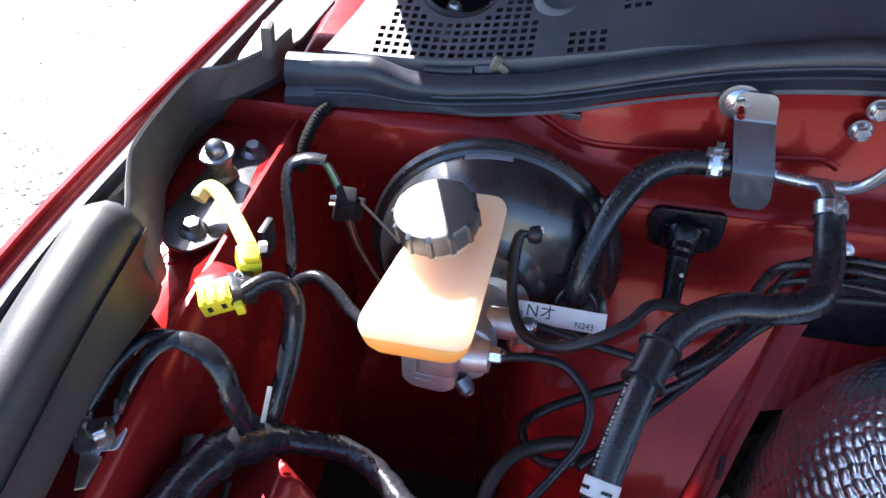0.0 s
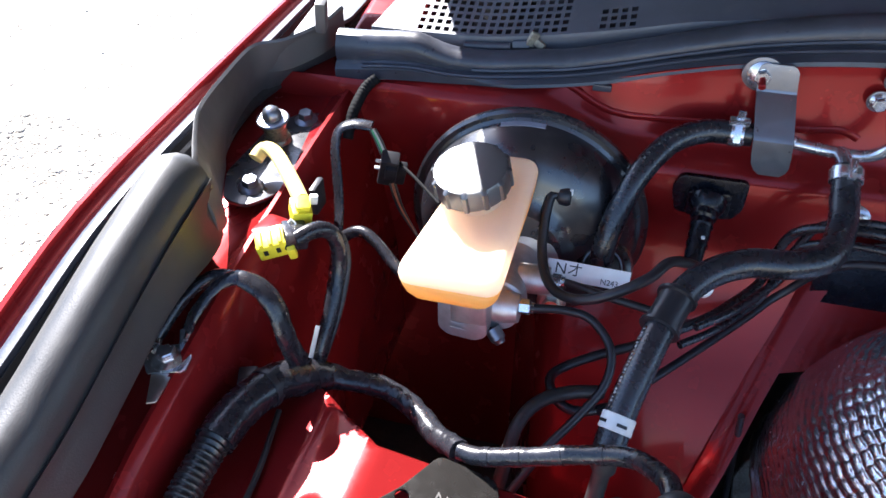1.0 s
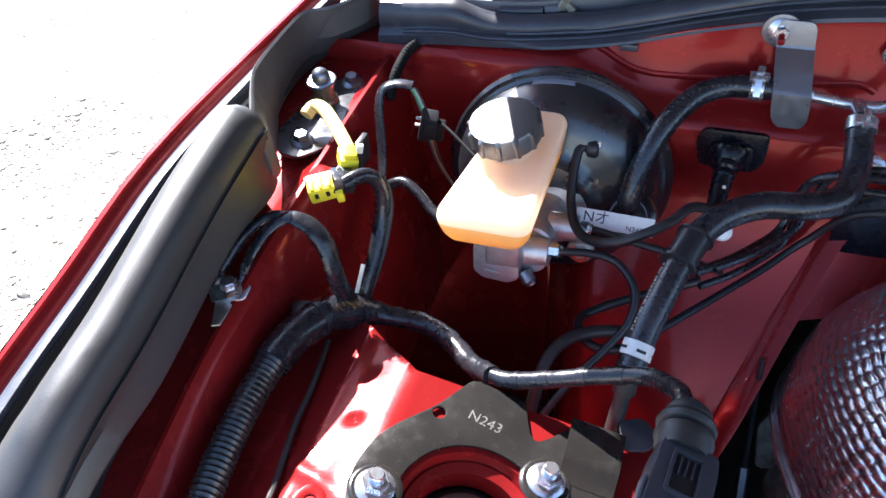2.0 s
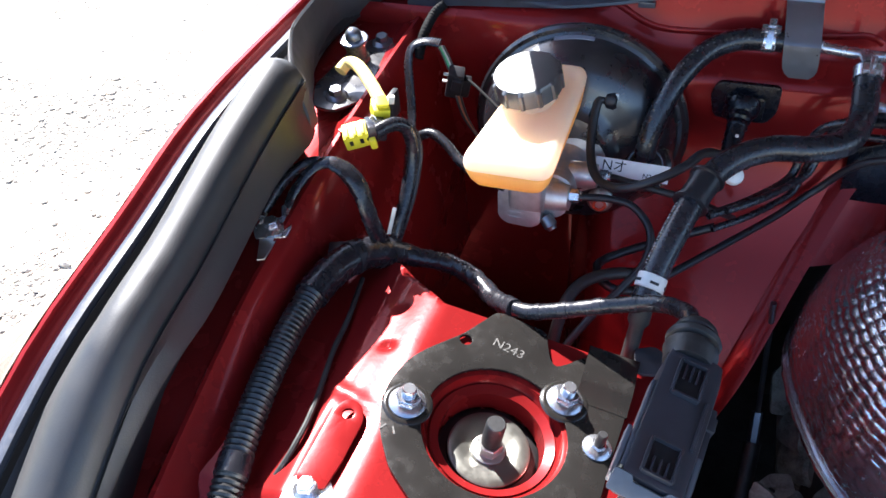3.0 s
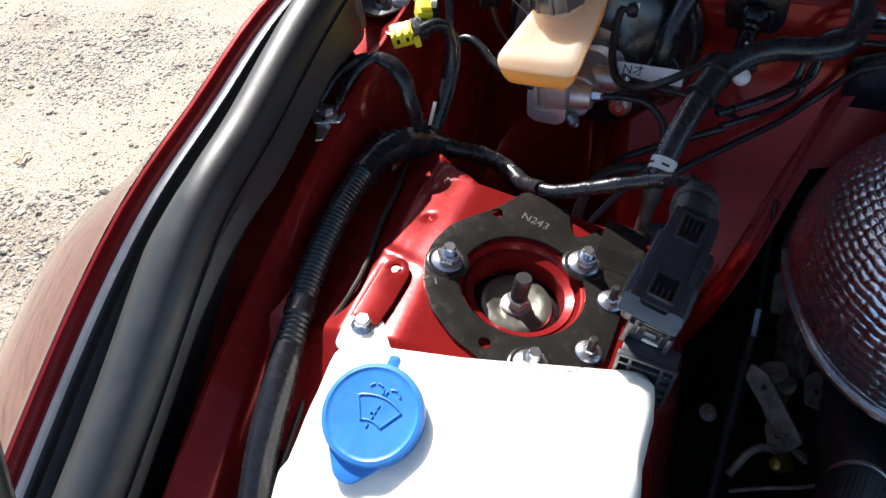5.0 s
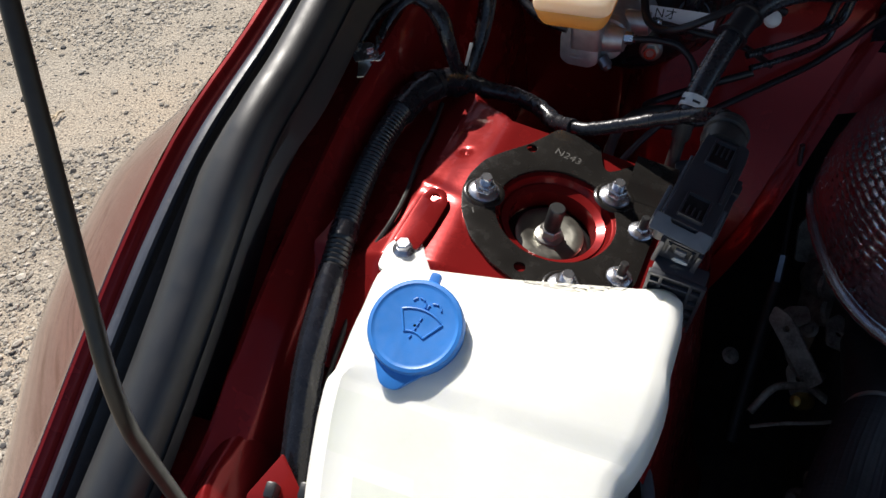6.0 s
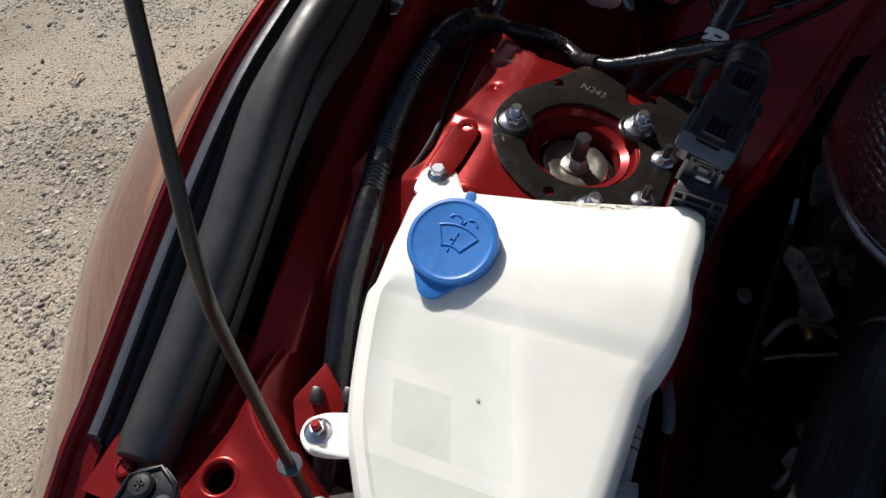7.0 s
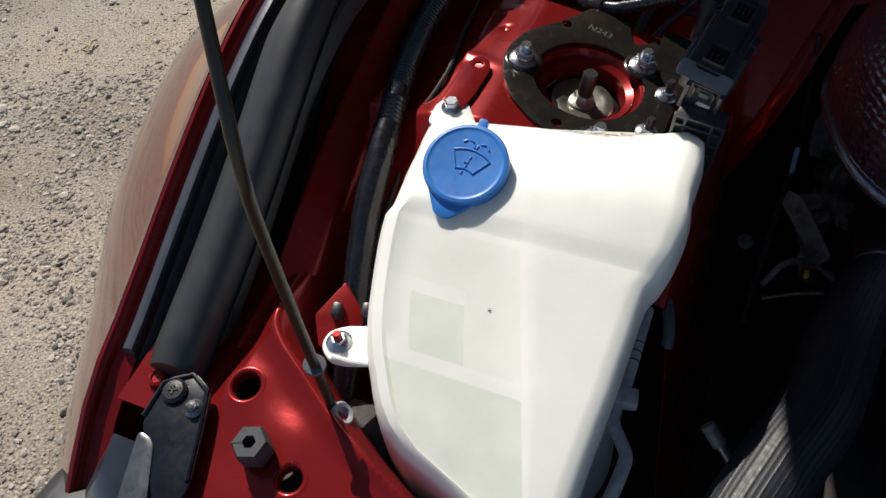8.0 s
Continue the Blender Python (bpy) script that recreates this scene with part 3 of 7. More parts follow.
def build_firewall():
    sec = []
    for x in span(-0.335, 0.0, 30) + span(0.012, 0.5, 40):
        sec.append([Vector((min(x, flange_x(z) + (10 if z > 0.86 else 0)), y, z)) for y, z in firewall_profile(x)])
    solo("wall_firewall", thicken(loft(bmesh.new(), sec), 0.0015), RED, "glossy dark red painted firewall with a pressed ledge", "firewall", kind="structure")
    def wall_y(x, z):
        rows = firewall_profile(x)
        for (y0, z0), (y1, z1) in zip(rows, rows[1:]):
            if z1 <= z <= z0 and z0 > z1:
                return y0 + (y1 - y0) * (z0 - z) / (z0 - z1)
        return rows[0][0]
    bead = smooth_line([(-0.115, 0.5600, 1.026), (-0.074, 0.5575, 1.031), (-0.051, 0.556, 1.030), (-0.032, 0.5555, 1.024), (-0.013, 0.555, 1.016), (0.010, 0.555, 1.012), (0.072, 0.5545, 1.014), (0.155, 0.554, 1.019), (0.183, 0.554, 1.022), (0.197, 0.554, 1.016)], 0.006)
    solo("trim_pressed_bead", tube(bmesh.new(), [Vector((q.x, wall_y(q.x, q.z) + 0.0032, q.z)) for q in bead], 0.0046, 18), RED, "pressed bead across the red firewall", "bead", kind="structure")
    # the welded flange down the bulkhead's edge
    line = [Vector((flange_x(z) + 0.006, y - 0.004, z)) for y, z in [(0.53, 0.93), (0.525, 0.89), (0.47, 0.81), (0.395, 0.71), (0.375, 0.61), (0.39, 0.50)]]
    bm = bmesh.new()
    rows = []
    for q in smooth_line(line, 0.012):
        rows.append([q + Vector((-0.008, 0.004, 0)), q + Vector((0.004, -0.004, 0.001)), q + Vector((0.014, -0.006, 0.0)), q + Vector((0.014, -0.003, -0.001)), q + Vector((0.003, 0.002, -0.002))])
    solo("trim_weld_flange", loft(bm, rows, True, True), RED, "red painted weld flange along the bulkhead edge", "flange", kind="structure")
    # rest of the bay, out of sight; near-black parts carry its darkness in their colour
    bm = bmesh.new()
    loft(bm, [[Vector((x, 0.50, 1.07)), Vector((x, 0.545, 0.9)), Vector((x, 0.56, 0.35))] for x in (0.5, 1.07)])
    solo("wall_firewall_far", thicken(bm, 0.002), RED, "dark red painted firewall continuing across the bay", "firewall", kind="structure")
    # Sheet added over the pit; its darkness is put into the colour.
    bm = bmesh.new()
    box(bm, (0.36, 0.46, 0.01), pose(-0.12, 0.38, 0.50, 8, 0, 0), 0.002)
    solo("floor_pit_shade", bm, DARK, "near-black sheet added for the unlit pit behind the strut tower", "pit", kind="structure")
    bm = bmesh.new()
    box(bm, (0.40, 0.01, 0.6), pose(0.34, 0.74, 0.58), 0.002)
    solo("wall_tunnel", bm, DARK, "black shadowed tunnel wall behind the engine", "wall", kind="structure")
    bm = bmesh.new()
    box(bm, (0.012, 1.4, 0.75), pose(1.07, -0.05, 0.68), 0.003)
    solo("wall_far_apron", bm, RED, "dark red painted inner fender on the far side", "inner fender", kind="structure")
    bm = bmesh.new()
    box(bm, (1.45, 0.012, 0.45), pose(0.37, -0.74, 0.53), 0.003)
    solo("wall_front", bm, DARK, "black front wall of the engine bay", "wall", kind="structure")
    # Two unseen walls, added to stop stray sun reaching the bay floor.
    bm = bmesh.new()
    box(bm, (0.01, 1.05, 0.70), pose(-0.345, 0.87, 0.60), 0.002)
    solo("wall_wheel_arch", bm, DARK, "unseen black inner side of the wheel arch, added to keep sun out", "wall", kind="structure")
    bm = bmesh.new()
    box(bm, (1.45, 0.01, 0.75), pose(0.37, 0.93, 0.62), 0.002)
    solo("wall_cabin", bm, DARK, "unseen black cabin bulkhead behind the firewall, added to keep sun out", "wall", kind="structure")
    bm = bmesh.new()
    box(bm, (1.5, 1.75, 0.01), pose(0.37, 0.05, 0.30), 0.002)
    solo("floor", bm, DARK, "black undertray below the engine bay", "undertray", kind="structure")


def build_bonnet():
    """Raised over the bay on its prop; it shades the far side of the bay."""
    hinge, ang, length = Vector((0, 0.98, 1.10)), radians(28), 1.45
    d = Vector((0, -math.cos(ang), math.sin(ang)))
    n = Vector((0, -math.sin(ang), -math.cos(ang)))
    bonnet = thing("bonnet", hinge, "raised red bonnet with a ribbed inner frame", "bonnet")
    sec = []
    for i in range(24):
        u = length * i / 23
        sec.append([hinge + d * u + n * (-0.02 - 0.05 * (1 - ((x - 0.38) / 0.66) ** 2)) + Vector((x, 0, 0)) for x in span(-0.289, 1.04, 15)])
    part("outer_skin", thicken(loft(bmesh.new(), sec), 0.002), RED_OUT, bonnet)
    m = Matrix.Translation(hinge) @ pose(0, 0, 0, 180 - math.degrees(ang), 0, 0)
    bm = bmesh.new()
    for cx, cy, sx, sy in ((0.38, 0.03, 1.30, 0.06), (0.38, 1.40, 1.2, 0.08), (-0.245, 0.72, 0.07, 1.4), (0.995, 0.72, 0.07, 1.4), (0.2, 0.7, 0.06, 1.3), (0.56, 0.7, 0.06, 1.3)):
        box(bm, (sx, sy, 0.022), m @ pose(cx, cy, 0.012), 0.006)
    part("inner_frame", bm, RED, bonnet)
    # Added pad, never in view: its dark colour cuts light bounced into the bay.
    part("bounce_pad", box(bmesh.new(), (1.14, 1.26, 0.012), m @ pose(0.38, 0.71, 0.004), 0.004), BOUNCE_PAD, bonnet, "unseen dark pad added to cut bounced light")


def build_cowl():
    """Black plastic cowl panel with square vents, and the rubber seal in front of it."""
    pitch, hole = 0.0084, 0.0052
    rise = table([(-0.35, 0.0), (-0.139, 0.0), (-0.071, 0.008), (-0.033, 0.015), (0.003, 0.022), (0.063, 0.035), (0.2, 0.05), (1.1, 0.04)])
    left = table([(0.60, -0.237), (0.61, -0.233), (0.661, -0.214), (0.70, -0.206), (1.0, -0.206)])
    def surface(x, y):
        return Vector((x, y, 1.0475 + rise(x) * max(0.3, min(1, (0.95 - y) / 0.25)) + 0.38 * (min(y, 0.70) - 0.604) + 0.06 * max(0, y - 0.70)))
    xs, ys = [-0.24, -0.203], [0.6035]
    while xs[-1] < 0.30:
        xs += [xs[-1] + pitch - hole, xs[-1] + pitch]
    while ys[-1] < 0.76:
        ys += [ys[-1] + pitch - hole, ys[-1] + pitch]
    xs, ys = xs + [0.45, 0.7, 1.05], ys + [0.80, 0.85, 0.90]
    well = (-0.125, 0.689)
    def vent(x, y):
        if math.hypot(x - well[0], y - well[1]) < 0.045:
            return False
        if -0.1985 + 0.28 * (y - 0.6) < x < -0.047 - 0.35 * max(0, y - 0.63) and 0.604 < y < 0.76:
            return True
        return (-0.021 < x < 0.0125 and 0.605 < y < 0.630) or (0.013 < x < 0.044 and 0.646 < y < 0.671)
    bm = bmesh.new()
    grid = [[bm.verts.new(surface(x if i else left(y), y)) for i, x in enumerate(xs)] for y in ys]
    # rolled front lip and closed back
    grid.insert(0, [bm.verts.new(v.co + Vector((0, -0.001, -0.003))) for v in grid[0]])
    grid.insert(0, [bm.verts.new(v.co + Vector((0, 0.002, -0.012))) for v in grid[0]])
    grid.append([bm.verts.new(Vector((v.co.x, 0.902, 0.911))) for v in grid[-1]])
    for j in range(len(grid) - 1):
        for i in range(len(xs) - 1):
            x, y = (xs[i] + xs[i + 1]) / 2, (grid[j][1].co.y + grid[j + 1][1].co.y) / 2
            if i % 2 == 0 and i and j % 2 and vent(x, y) or math.hypot(x - well[0], y - well[1]) < 0.034:
                continue
            bm.faces.new((grid[j][i], grid[j][i + 1], grid[j + 1][i + 1], grid[j + 1][i]))
    bmesh.ops.delete(bm, geom=[v for v in bm.verts if not v.link_faces], context="VERTS")
    cowl = thing("cowl_grille", (0, 0.7, 1.06), "black plastic cowl grille with rows of square vent holes", "cowl grille")
    part("vent_panel", thicken(bm, 0.0009), COWL_GREY, cowl)
    bm = bmesh.new()
    m = Matrix.Translation(surface(*well)) @ pose(0, 0, 0, 22, 0, 0)
    lathe(bm, [(0.041, -0.003), (0.040, 0.003), (0.037, 0.0045), (0.034, 0.002), (0.032, -0.03), (0.030, -0.045), (0.001, -0.046)], m, 36, False)
    part("wiper_well", bm, BLACK_PLASTIC, cowl, "round moulded well for the wiper spindle")
    part("spindle_stub", lathe(bmesh.new(), [(0.008, -0.045), (0.008, -0.012), (0.006, -0.008), (0.0035, -0.006), (0.003, 0.0)], m @ pose(-0.008, -0.015, 0), 14), STEEL, cowl, "rusty steel spindle end")
    bm = bmesh.new()
    lathe(bm, [(0.024, -0.006), (0.021, 0.001), (0.0165, 0.0035), (0.0145, 0.001), (0.001, 0.0)], Matrix.Translation(surface(-0.036, 0.668)) @ pose(0, 0, 0, 22, 0, 0), 28, False)
    part("round_dimple", bm, COWL_GREY, cowl)
    # Added tray; its near-black colour stands for the shade below the vents.
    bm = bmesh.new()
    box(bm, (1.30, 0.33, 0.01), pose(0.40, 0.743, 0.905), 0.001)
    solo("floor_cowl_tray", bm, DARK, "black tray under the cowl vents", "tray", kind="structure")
    # seal rail
    low = SEAL_LOW
    high = table([(-0.262, 1.049), (-0.231, 1.050), (-0.185, 1.053), (-0.172, 1.049), (-0.157, 1.044), (-0.143, 1.042), (-0.116, 1.0425), (-0.092, 1.0455), (-0.068, 1.049), (-0.045, 1.052), (-0.022, 1.058), (0.0, 1.064), (0.022, 1.070), (0.043, 1.076), (0.063, 1.082), (0.12, 1.097), (0.207, 1.111), (0.5, 1.13), (1.05, 1.10)])
    def level(x, f):
        return low(x) - 0.006 + f * (high(x) - low(x) + 0.006)
    profile = [(0.570, 0), (0.562, 0.03), (0.559, 0.10), (0.560, 0.20), (0.565, 0.28), (0.569, 0.32), (0.571, 0.38), (0.5745, 0.43), (0.573, 0.55), (0.574, 0.76), (0.579, 0.94), (0.5865, 1.0), (0.592, 0.96), (0.595, 0.80), (0.595, 0.45), (0.588, 0.38)]
    sec = []
    xs = span(-0.262, 0.35, 92) + span(0.4, 1.05, 8)
    for x in xs:
        slim = max(0, min(1, (-0.09 - x) / 0.04))
        sec.append([Vector((x, y + slim * max(0, 0.5675 - y), level(x, f))) for y, f in profile])
    seal = thing("cowl_seal", (0.1, 0.57, 1.05), "long black rubber bonnet seal along the cowl edge", "seal")
    part("lower_bulb", loft(bmesh.new(), [s[:6] for s in sec], True, True), SEAL_RUBBER, seal)
    part("upper_rail", loft(bmesh.new(), [s[5:] for s in sec], True, True), SEAL_RUBBER, seal)
    sec = []
    for x in span(-0.13, 0.35, 50):
        b = level(x, 0.53)
        sec.append([Vector((x, y, b + dz)) for y, dz in [(0.5740, 0.0015), (0.5712, 0.001), (0.5704, -0.0005), (0.5718, -0.002), (0.5750, -0.0015)]])
    part("moulded_rib", loft(bmesh.new(), sec, True, True), SEAL_RUBBER, seal)
    sec = []
    for x in span(-0.235, 0.35, 60):
        a = level(x, 0.355)
        sec.append([Vector((x, y, a + dz)) for y, dz in [(0.5712, 0.0018), (0.5675, 0.0013), (0.5665, 0.0), (0.5675, -0.0014), (0.5712, -0.0016)]])
    part("lower_rib", loft(bmesh.new(), sec, True, True), SEAL_RUBBER, seal)
    part("hanging_clip", box(bmesh.new(), (0.016, 0.004, 0.006), pose(-0.012, 0.560, 1.0335, 0, 0, 0), 0.001), SEAL_RUBBER, seal)
    # Leaf-like scrap: two bent pieces at different angles.
    bm = box(bmesh.new(), (0.008, 0.005, 0.014), pose(-0.0805, 0.600, 1.052, 10, 24, 30), 0.0015)
    box(bm, (0.012, 0.006, 0.007), pose(-0.0745, 0.6005, 1.048, -15, 30, -20), 0.0015)
    part("brown_scrap", bm, mat("brown_leafy_scrap", (0.19, 0.17, 0.13), 0.6, 0, 0.3, 0.004), seal, "small crumpled brown leaf-like scrap tucked behind the seal")
    part("pale_tab", box(bmesh.new(), (0.0155, 0.004, 0.006), pose(-0.0905, 0.5985, 1.0465, -20, -6, 4), 0.0006), FOAM, seal, "pale foam tab")
    part("joint_sleeve", hose([(-0.143, 0.5985, 1.040), (-0.12, 0.5985, 1.0415), (-0.1, 0.5985, 1.0435)], 0.0035, 12), SEAL_RUBBER, seal)


build_ground()
build_gravel()
build_fender()
build_fender_cover()
build_apron()
build_apron_holes()
build_firewall()
build_bonnet()
build_cowl()


# ---- suspension tower ----
TOWER = Vector((-0.05, 0.1425, 0.9075))
TN = Vector((0.2, 0, 1)).normalized()
TM = Matrix.Translation(TOWER) @ Matrix(((TN.z, 0, TN.x, 0), (0, 1, 0, 0), (-TN.x, 0, TN.z, 0), (0, 0, 0, 1)))
HUB = (0.006, -0.001)


def build_tower():
    bm = bmesh.new()
    xs, ys = span(-0.236, 0.145, 128), span(-0.03, 0.40, 140)
    inv = TM.inverted()
    def height(x, y):
        z = TOWER.z - 0.004 - 0.2 * (x - TOWER.x)
        k = max(0, min(1, (-0.108 - x) / 0.052))
        k = k * k * (3 - 2 * k)
        z = z * (1 - k) + (0.909 - 0.10 * (x + 0.15)) * k
        z += 0.0008 * k * noise.noise(Vector((x * 30, y * 22, 2)))
        # pressed ridge running from the tank's lug towards the plate
        z += 0.0018 * k * math.exp(-((y - 0.128 + 0.35 * (x + 0.13)) / 0.006) ** 2)
        z -= 0.012 * max(0, min(1, (-0.165 - x) / 0.03))
        back = max(0, y - 0.240 - 0.75 * max(0, -0.115 - x))
        side = max(0, x - 0.075)
        z -= 0.16 * (1 - math.exp(-(back / 0.035) ** 2)) + 1.2 * back + 0.35 * (1 - math.exp(-(side / 0.03) ** 2)) + 2.0 * side
        z -= 0.9 * max(0, 0.05 - y) ** 1.1
        z += 0.003 * math.exp(-(((x + 0.15) / 0.012) ** 2 + ((y - 0.15) / 0.04) ** 2))
        z -= 0.0040 * math.exp(-((x + 0.144) ** 2 + (y - 0.189) ** 2) / 0.000016)
        return z
    grid = [[bm.verts.new((x, y, height(x, y))) for x in xs] for y in ys]
    for j in range(len(ys) - 1):
        for i in range(len(xs) - 1):
            q = [grid[j][i], grid[j][i + 1], grid[j + 1][i + 1], grid[j + 1][i]]
            c = inv @ (sum((v.co for v in q), Vector()) / 4)
            if math.hypot(c.x - HUB[0], c.y - HUB[1]) > 0.0535:
                bm.faces.new(q)
    bmesh.ops.delete(bm, geom=[v for v in bm.verts if not v.link_faces], context="VERTS")
    solo("wall_strut_tower", thicken(bm, 0.0015), RED, "bright red painted suspension tower in the sun", "strut tower", kind="structure")
    m = TM @ pose(HUB[0], HUB[1], 0)
    top = thing("suspension_strut", m.translation, "suspension strut top with a red ring and steel disc", "suspension strut")
    part("red_ring", lathe(bmesh.new(), [(0.060, -0.0035), (0.054, -0.003), (0.0495, -0.005), (0.0475, -0.010), (0.0455, -0.0125), (0.043, -0.012), (0.0405, -0.014), (0.0395, -0.018), (0.0385, -0.03), (0.0375, -0.03), (0.0385, -0.014), (0.045, -0.0105)], m, 64, False), RED, top)
    part("rubber_bush", lathe(bmesh.new(), [(0.0385, -0.034), (0.034, -0.031), (0.031, -0.030), (0.028, -0.033), (0.0, -0.035)], m, 48, False), RUBBER, top)
    part("steel_disc", lathe(bmesh.new(), [(0.0305, -0.0285), (0.0305, -0.0265), (0.029, -0.0255), (0.020, -0.0258), (0.014, -0.0285), (0.001, -0.0285)], m, 48, False), DISC, top)
    bm = bmesh.new()
    lathe(bm, [(0.0125, -0.0285), (0.0125, -0.027), (0.0112, -0.0262)], m, 24)
    hexagon(bm, 0.0165, -0.027, -0.0175, m)
    part("centre_nut", bm, STEEL, top)
    part("centre_stud", lathe(bmesh.new(), [(0.0072, -0.017), (0.0072, 0.006), (0.0062, 0.0075)], m, 20), DARK_STEEL, top, "dark steel centre stud")


def build_strut_plate():
    plate = thing("strut_plate", TOWER, "black coated steel plate bolted on the strut tower", "plate")
    outline = [(-0.022, 0.104), (0.020, 0.100), (0.024, 0.086), (0.029, 0.074), (0.034, 0.070), (0.042, 0.076), (0.054, 0.090), (0.075, 0.092), (0.094, 0.090), (0.092, 0.045), (0.088, 0.0), (0.086, -0.045),
               (0.074, -0.062), (0.055, -0.072), (0.040, -0.086), (0.020, -0.090), (0.0, -0.085), (-0.028, -0.075), (-0.052, -0.057), (-0.068, -0.034), (-0.076, -0.012), (-0.077, 0.008), (-0.071, 0.032), (-0.060, 0.048), (-0.040, 0.072)]
    circle = [(HUB[0] + 0.052 * math.cos(2 * math.pi * k / 56), HUB[1] + 0.052 * math.sin(2 * math.pi * k / 56)) for k in range(56)]
    bm = slab(bmesh.new(), rounded(outline, 0.006, 3), 0.003, TM @ pose(0, 0, -0.003), 0.0008, [circle, (-0.037, 0.066, 0.0048), (-0.004, -0.069, 0.0048)])
    part("plate_body", bm, PLATE_BLACK, plate, crease=30)
    for x, y in ((-0.058, -0.006), (0.047, 0.042), (0.034, -0.074)):
        m = TM @ pose(x, y, 0)
        part("pressed_seat", lathe(bmesh.new(), [(0.0185, -0.0005), (0.0165, 0.0012), (0.0145, 0.0014), (0.012, 0.0010), (0.001, 0.001)], m, 32, False), PLATE_BLACK, plate)
        nut(plate, m @ Vector((0, 0, 0.001)), TN, 0.0160, 0.0135, 0.0105, 0.0075, ZINC, 0.0055, turn=x * 400)
    for x, y in ((0.077, 0.013), (0.072, -0.043)):
        nut(plate, TM @ Vector((x, y, 0.0)), TN, 0.010, 0.0105, 0.0065, 0, ZINC, 0.0034, turn=y * 700, name="small_nut")
        part("black_stud", lathe(bmesh.new(), [(0.0036, 0.004), (0.0036, 0.017), (0.0028, 0.0185)], TM @ pose(x, y, 0), 14), DARK_STEEL, plate)
    writing("N243", 0.0115, TM @ pose(-0.004, 0.071, 0.0, 0, 0, -9), PRINT_DIM, "stamped_code", plate, 0.0002)
    for a in (-1, 1):
        part("stamped_bar", box(bmesh.new(), (0.0012, 0.006, 0.0004), TM @ pose(-0.063 + 0.004 * a, -0.030, 0.0002, 0, 0, 30 * a), 0), PRINT_DIM, plate)
    # folded bracket standing up at the rear corner
    sec = []
    for x in (0.054, 0.058, 0.085, 0.093):
        sec.append([TM @ Vector((x, y, z)) for y, z in [(0.046, 0.0004), (0.052, 0.0012), (0.060, 0.006), (0.064, 0.0075), (0.085, 0.0085), (0.094, 0.0085), (0.097, 0.005)]])
    part("folded_bracket", thicken(loft(bmesh.new(), sec), 0.0022), PLATE_BLACK, plate)


# ---- washer tank ----
def build_washer_tank():
    tank = thing("washer_tank", (-0.04, -0.1, 0.75), "translucent white plastic washer fluid tank", "washer tank")
    left = table([(-0.275, 0.045), (-0.262, 0.010), (-0.248, -0.028), (-0.226, -0.088), (-0.184, -0.123), (-0.152, -0.139), (-0.10, -0.1535), (-0.074, -0.158), (-0.068, -0.158), (-0.060, -0.155), (-0.02, -0.157), (0.03, -0.159), (0.045, -0.155)])
    right = table([(-0.275, 0.054), (-0.218, 0.0572), (-0.19, 0.0588), (-0.159, 0.0612), (-0.12, 0.0632), (-0.080, 0.0655), (-0.069, 0.071), (-0.052, 0.0768), (-0.024, 0.0803), (0.0, 0.0770), (0.022, 0.0775), (0.034, 0.073), (0.045, 0.058)])
    top = table([(-0.275, 0.832), (-0.25, 0.845), (-0.187, 0.870), (-0.12, 0.8935), (-0.080, 0.9084), (-0.072, 0.9112), (-0.068, 0.9126), (-0.060, 0.9164), (-0.056, 0.9182), (-0.046, 0.9217), (-0.02, 0.9290), (0.05, 0.937)])
    ys = [-0.276, -0.274, -0.268] + span(-0.262, -0.085, 18) + [-0.080, -0.076, -0.072, -0.070, -0.0685, -0.067, -0.064, -0.061, -0.058, -0.0565, -0.055, -0.052, -0.047] + span(-0.04, 0.03, 8) + [0.036, 0.040, 0.043, 0.0445]
    bm = bmesh.new()
    rows = []
    for y in ys:
        r, t = right(y), top(y)
        l = min(left(y), r - 0.062)
        t -= 0.012 * max(0, (y - 0.026) / 0.0185) ** 2.2 + 0.02 * max(0, (-0.262 - y) / 0.014) ** 2
        upper = max(0, min(1, (y + 0.070) / 0.014))
        tilt = 0.008 * max(0, min(1, (y + 0.070) / 0.06))
        ring = []
        cx = min(max(-0.038 + 0.36 * max(0, -0.064 - y), l + 0.030), r - 0.026)
        xs_top = [l + 0.018 + (cx - 0.002 - l - 0.018) * i / 5 for i in (0.15, 1, 2, 3, 4, 5)] + [cx + 0.001] + [cx + 0.001 + (r - 0.0150 - cx - 0.001) * i / 5 for i in (1, 2, 3, 4, 4.85, 5)]
        def lift(x):
            k = (x - l - 0.018) / (r - l - 0.033)
            return -tilt + 2 * tilt * k - (1 - upper) * (0.0016 if x < cx else 0.0)
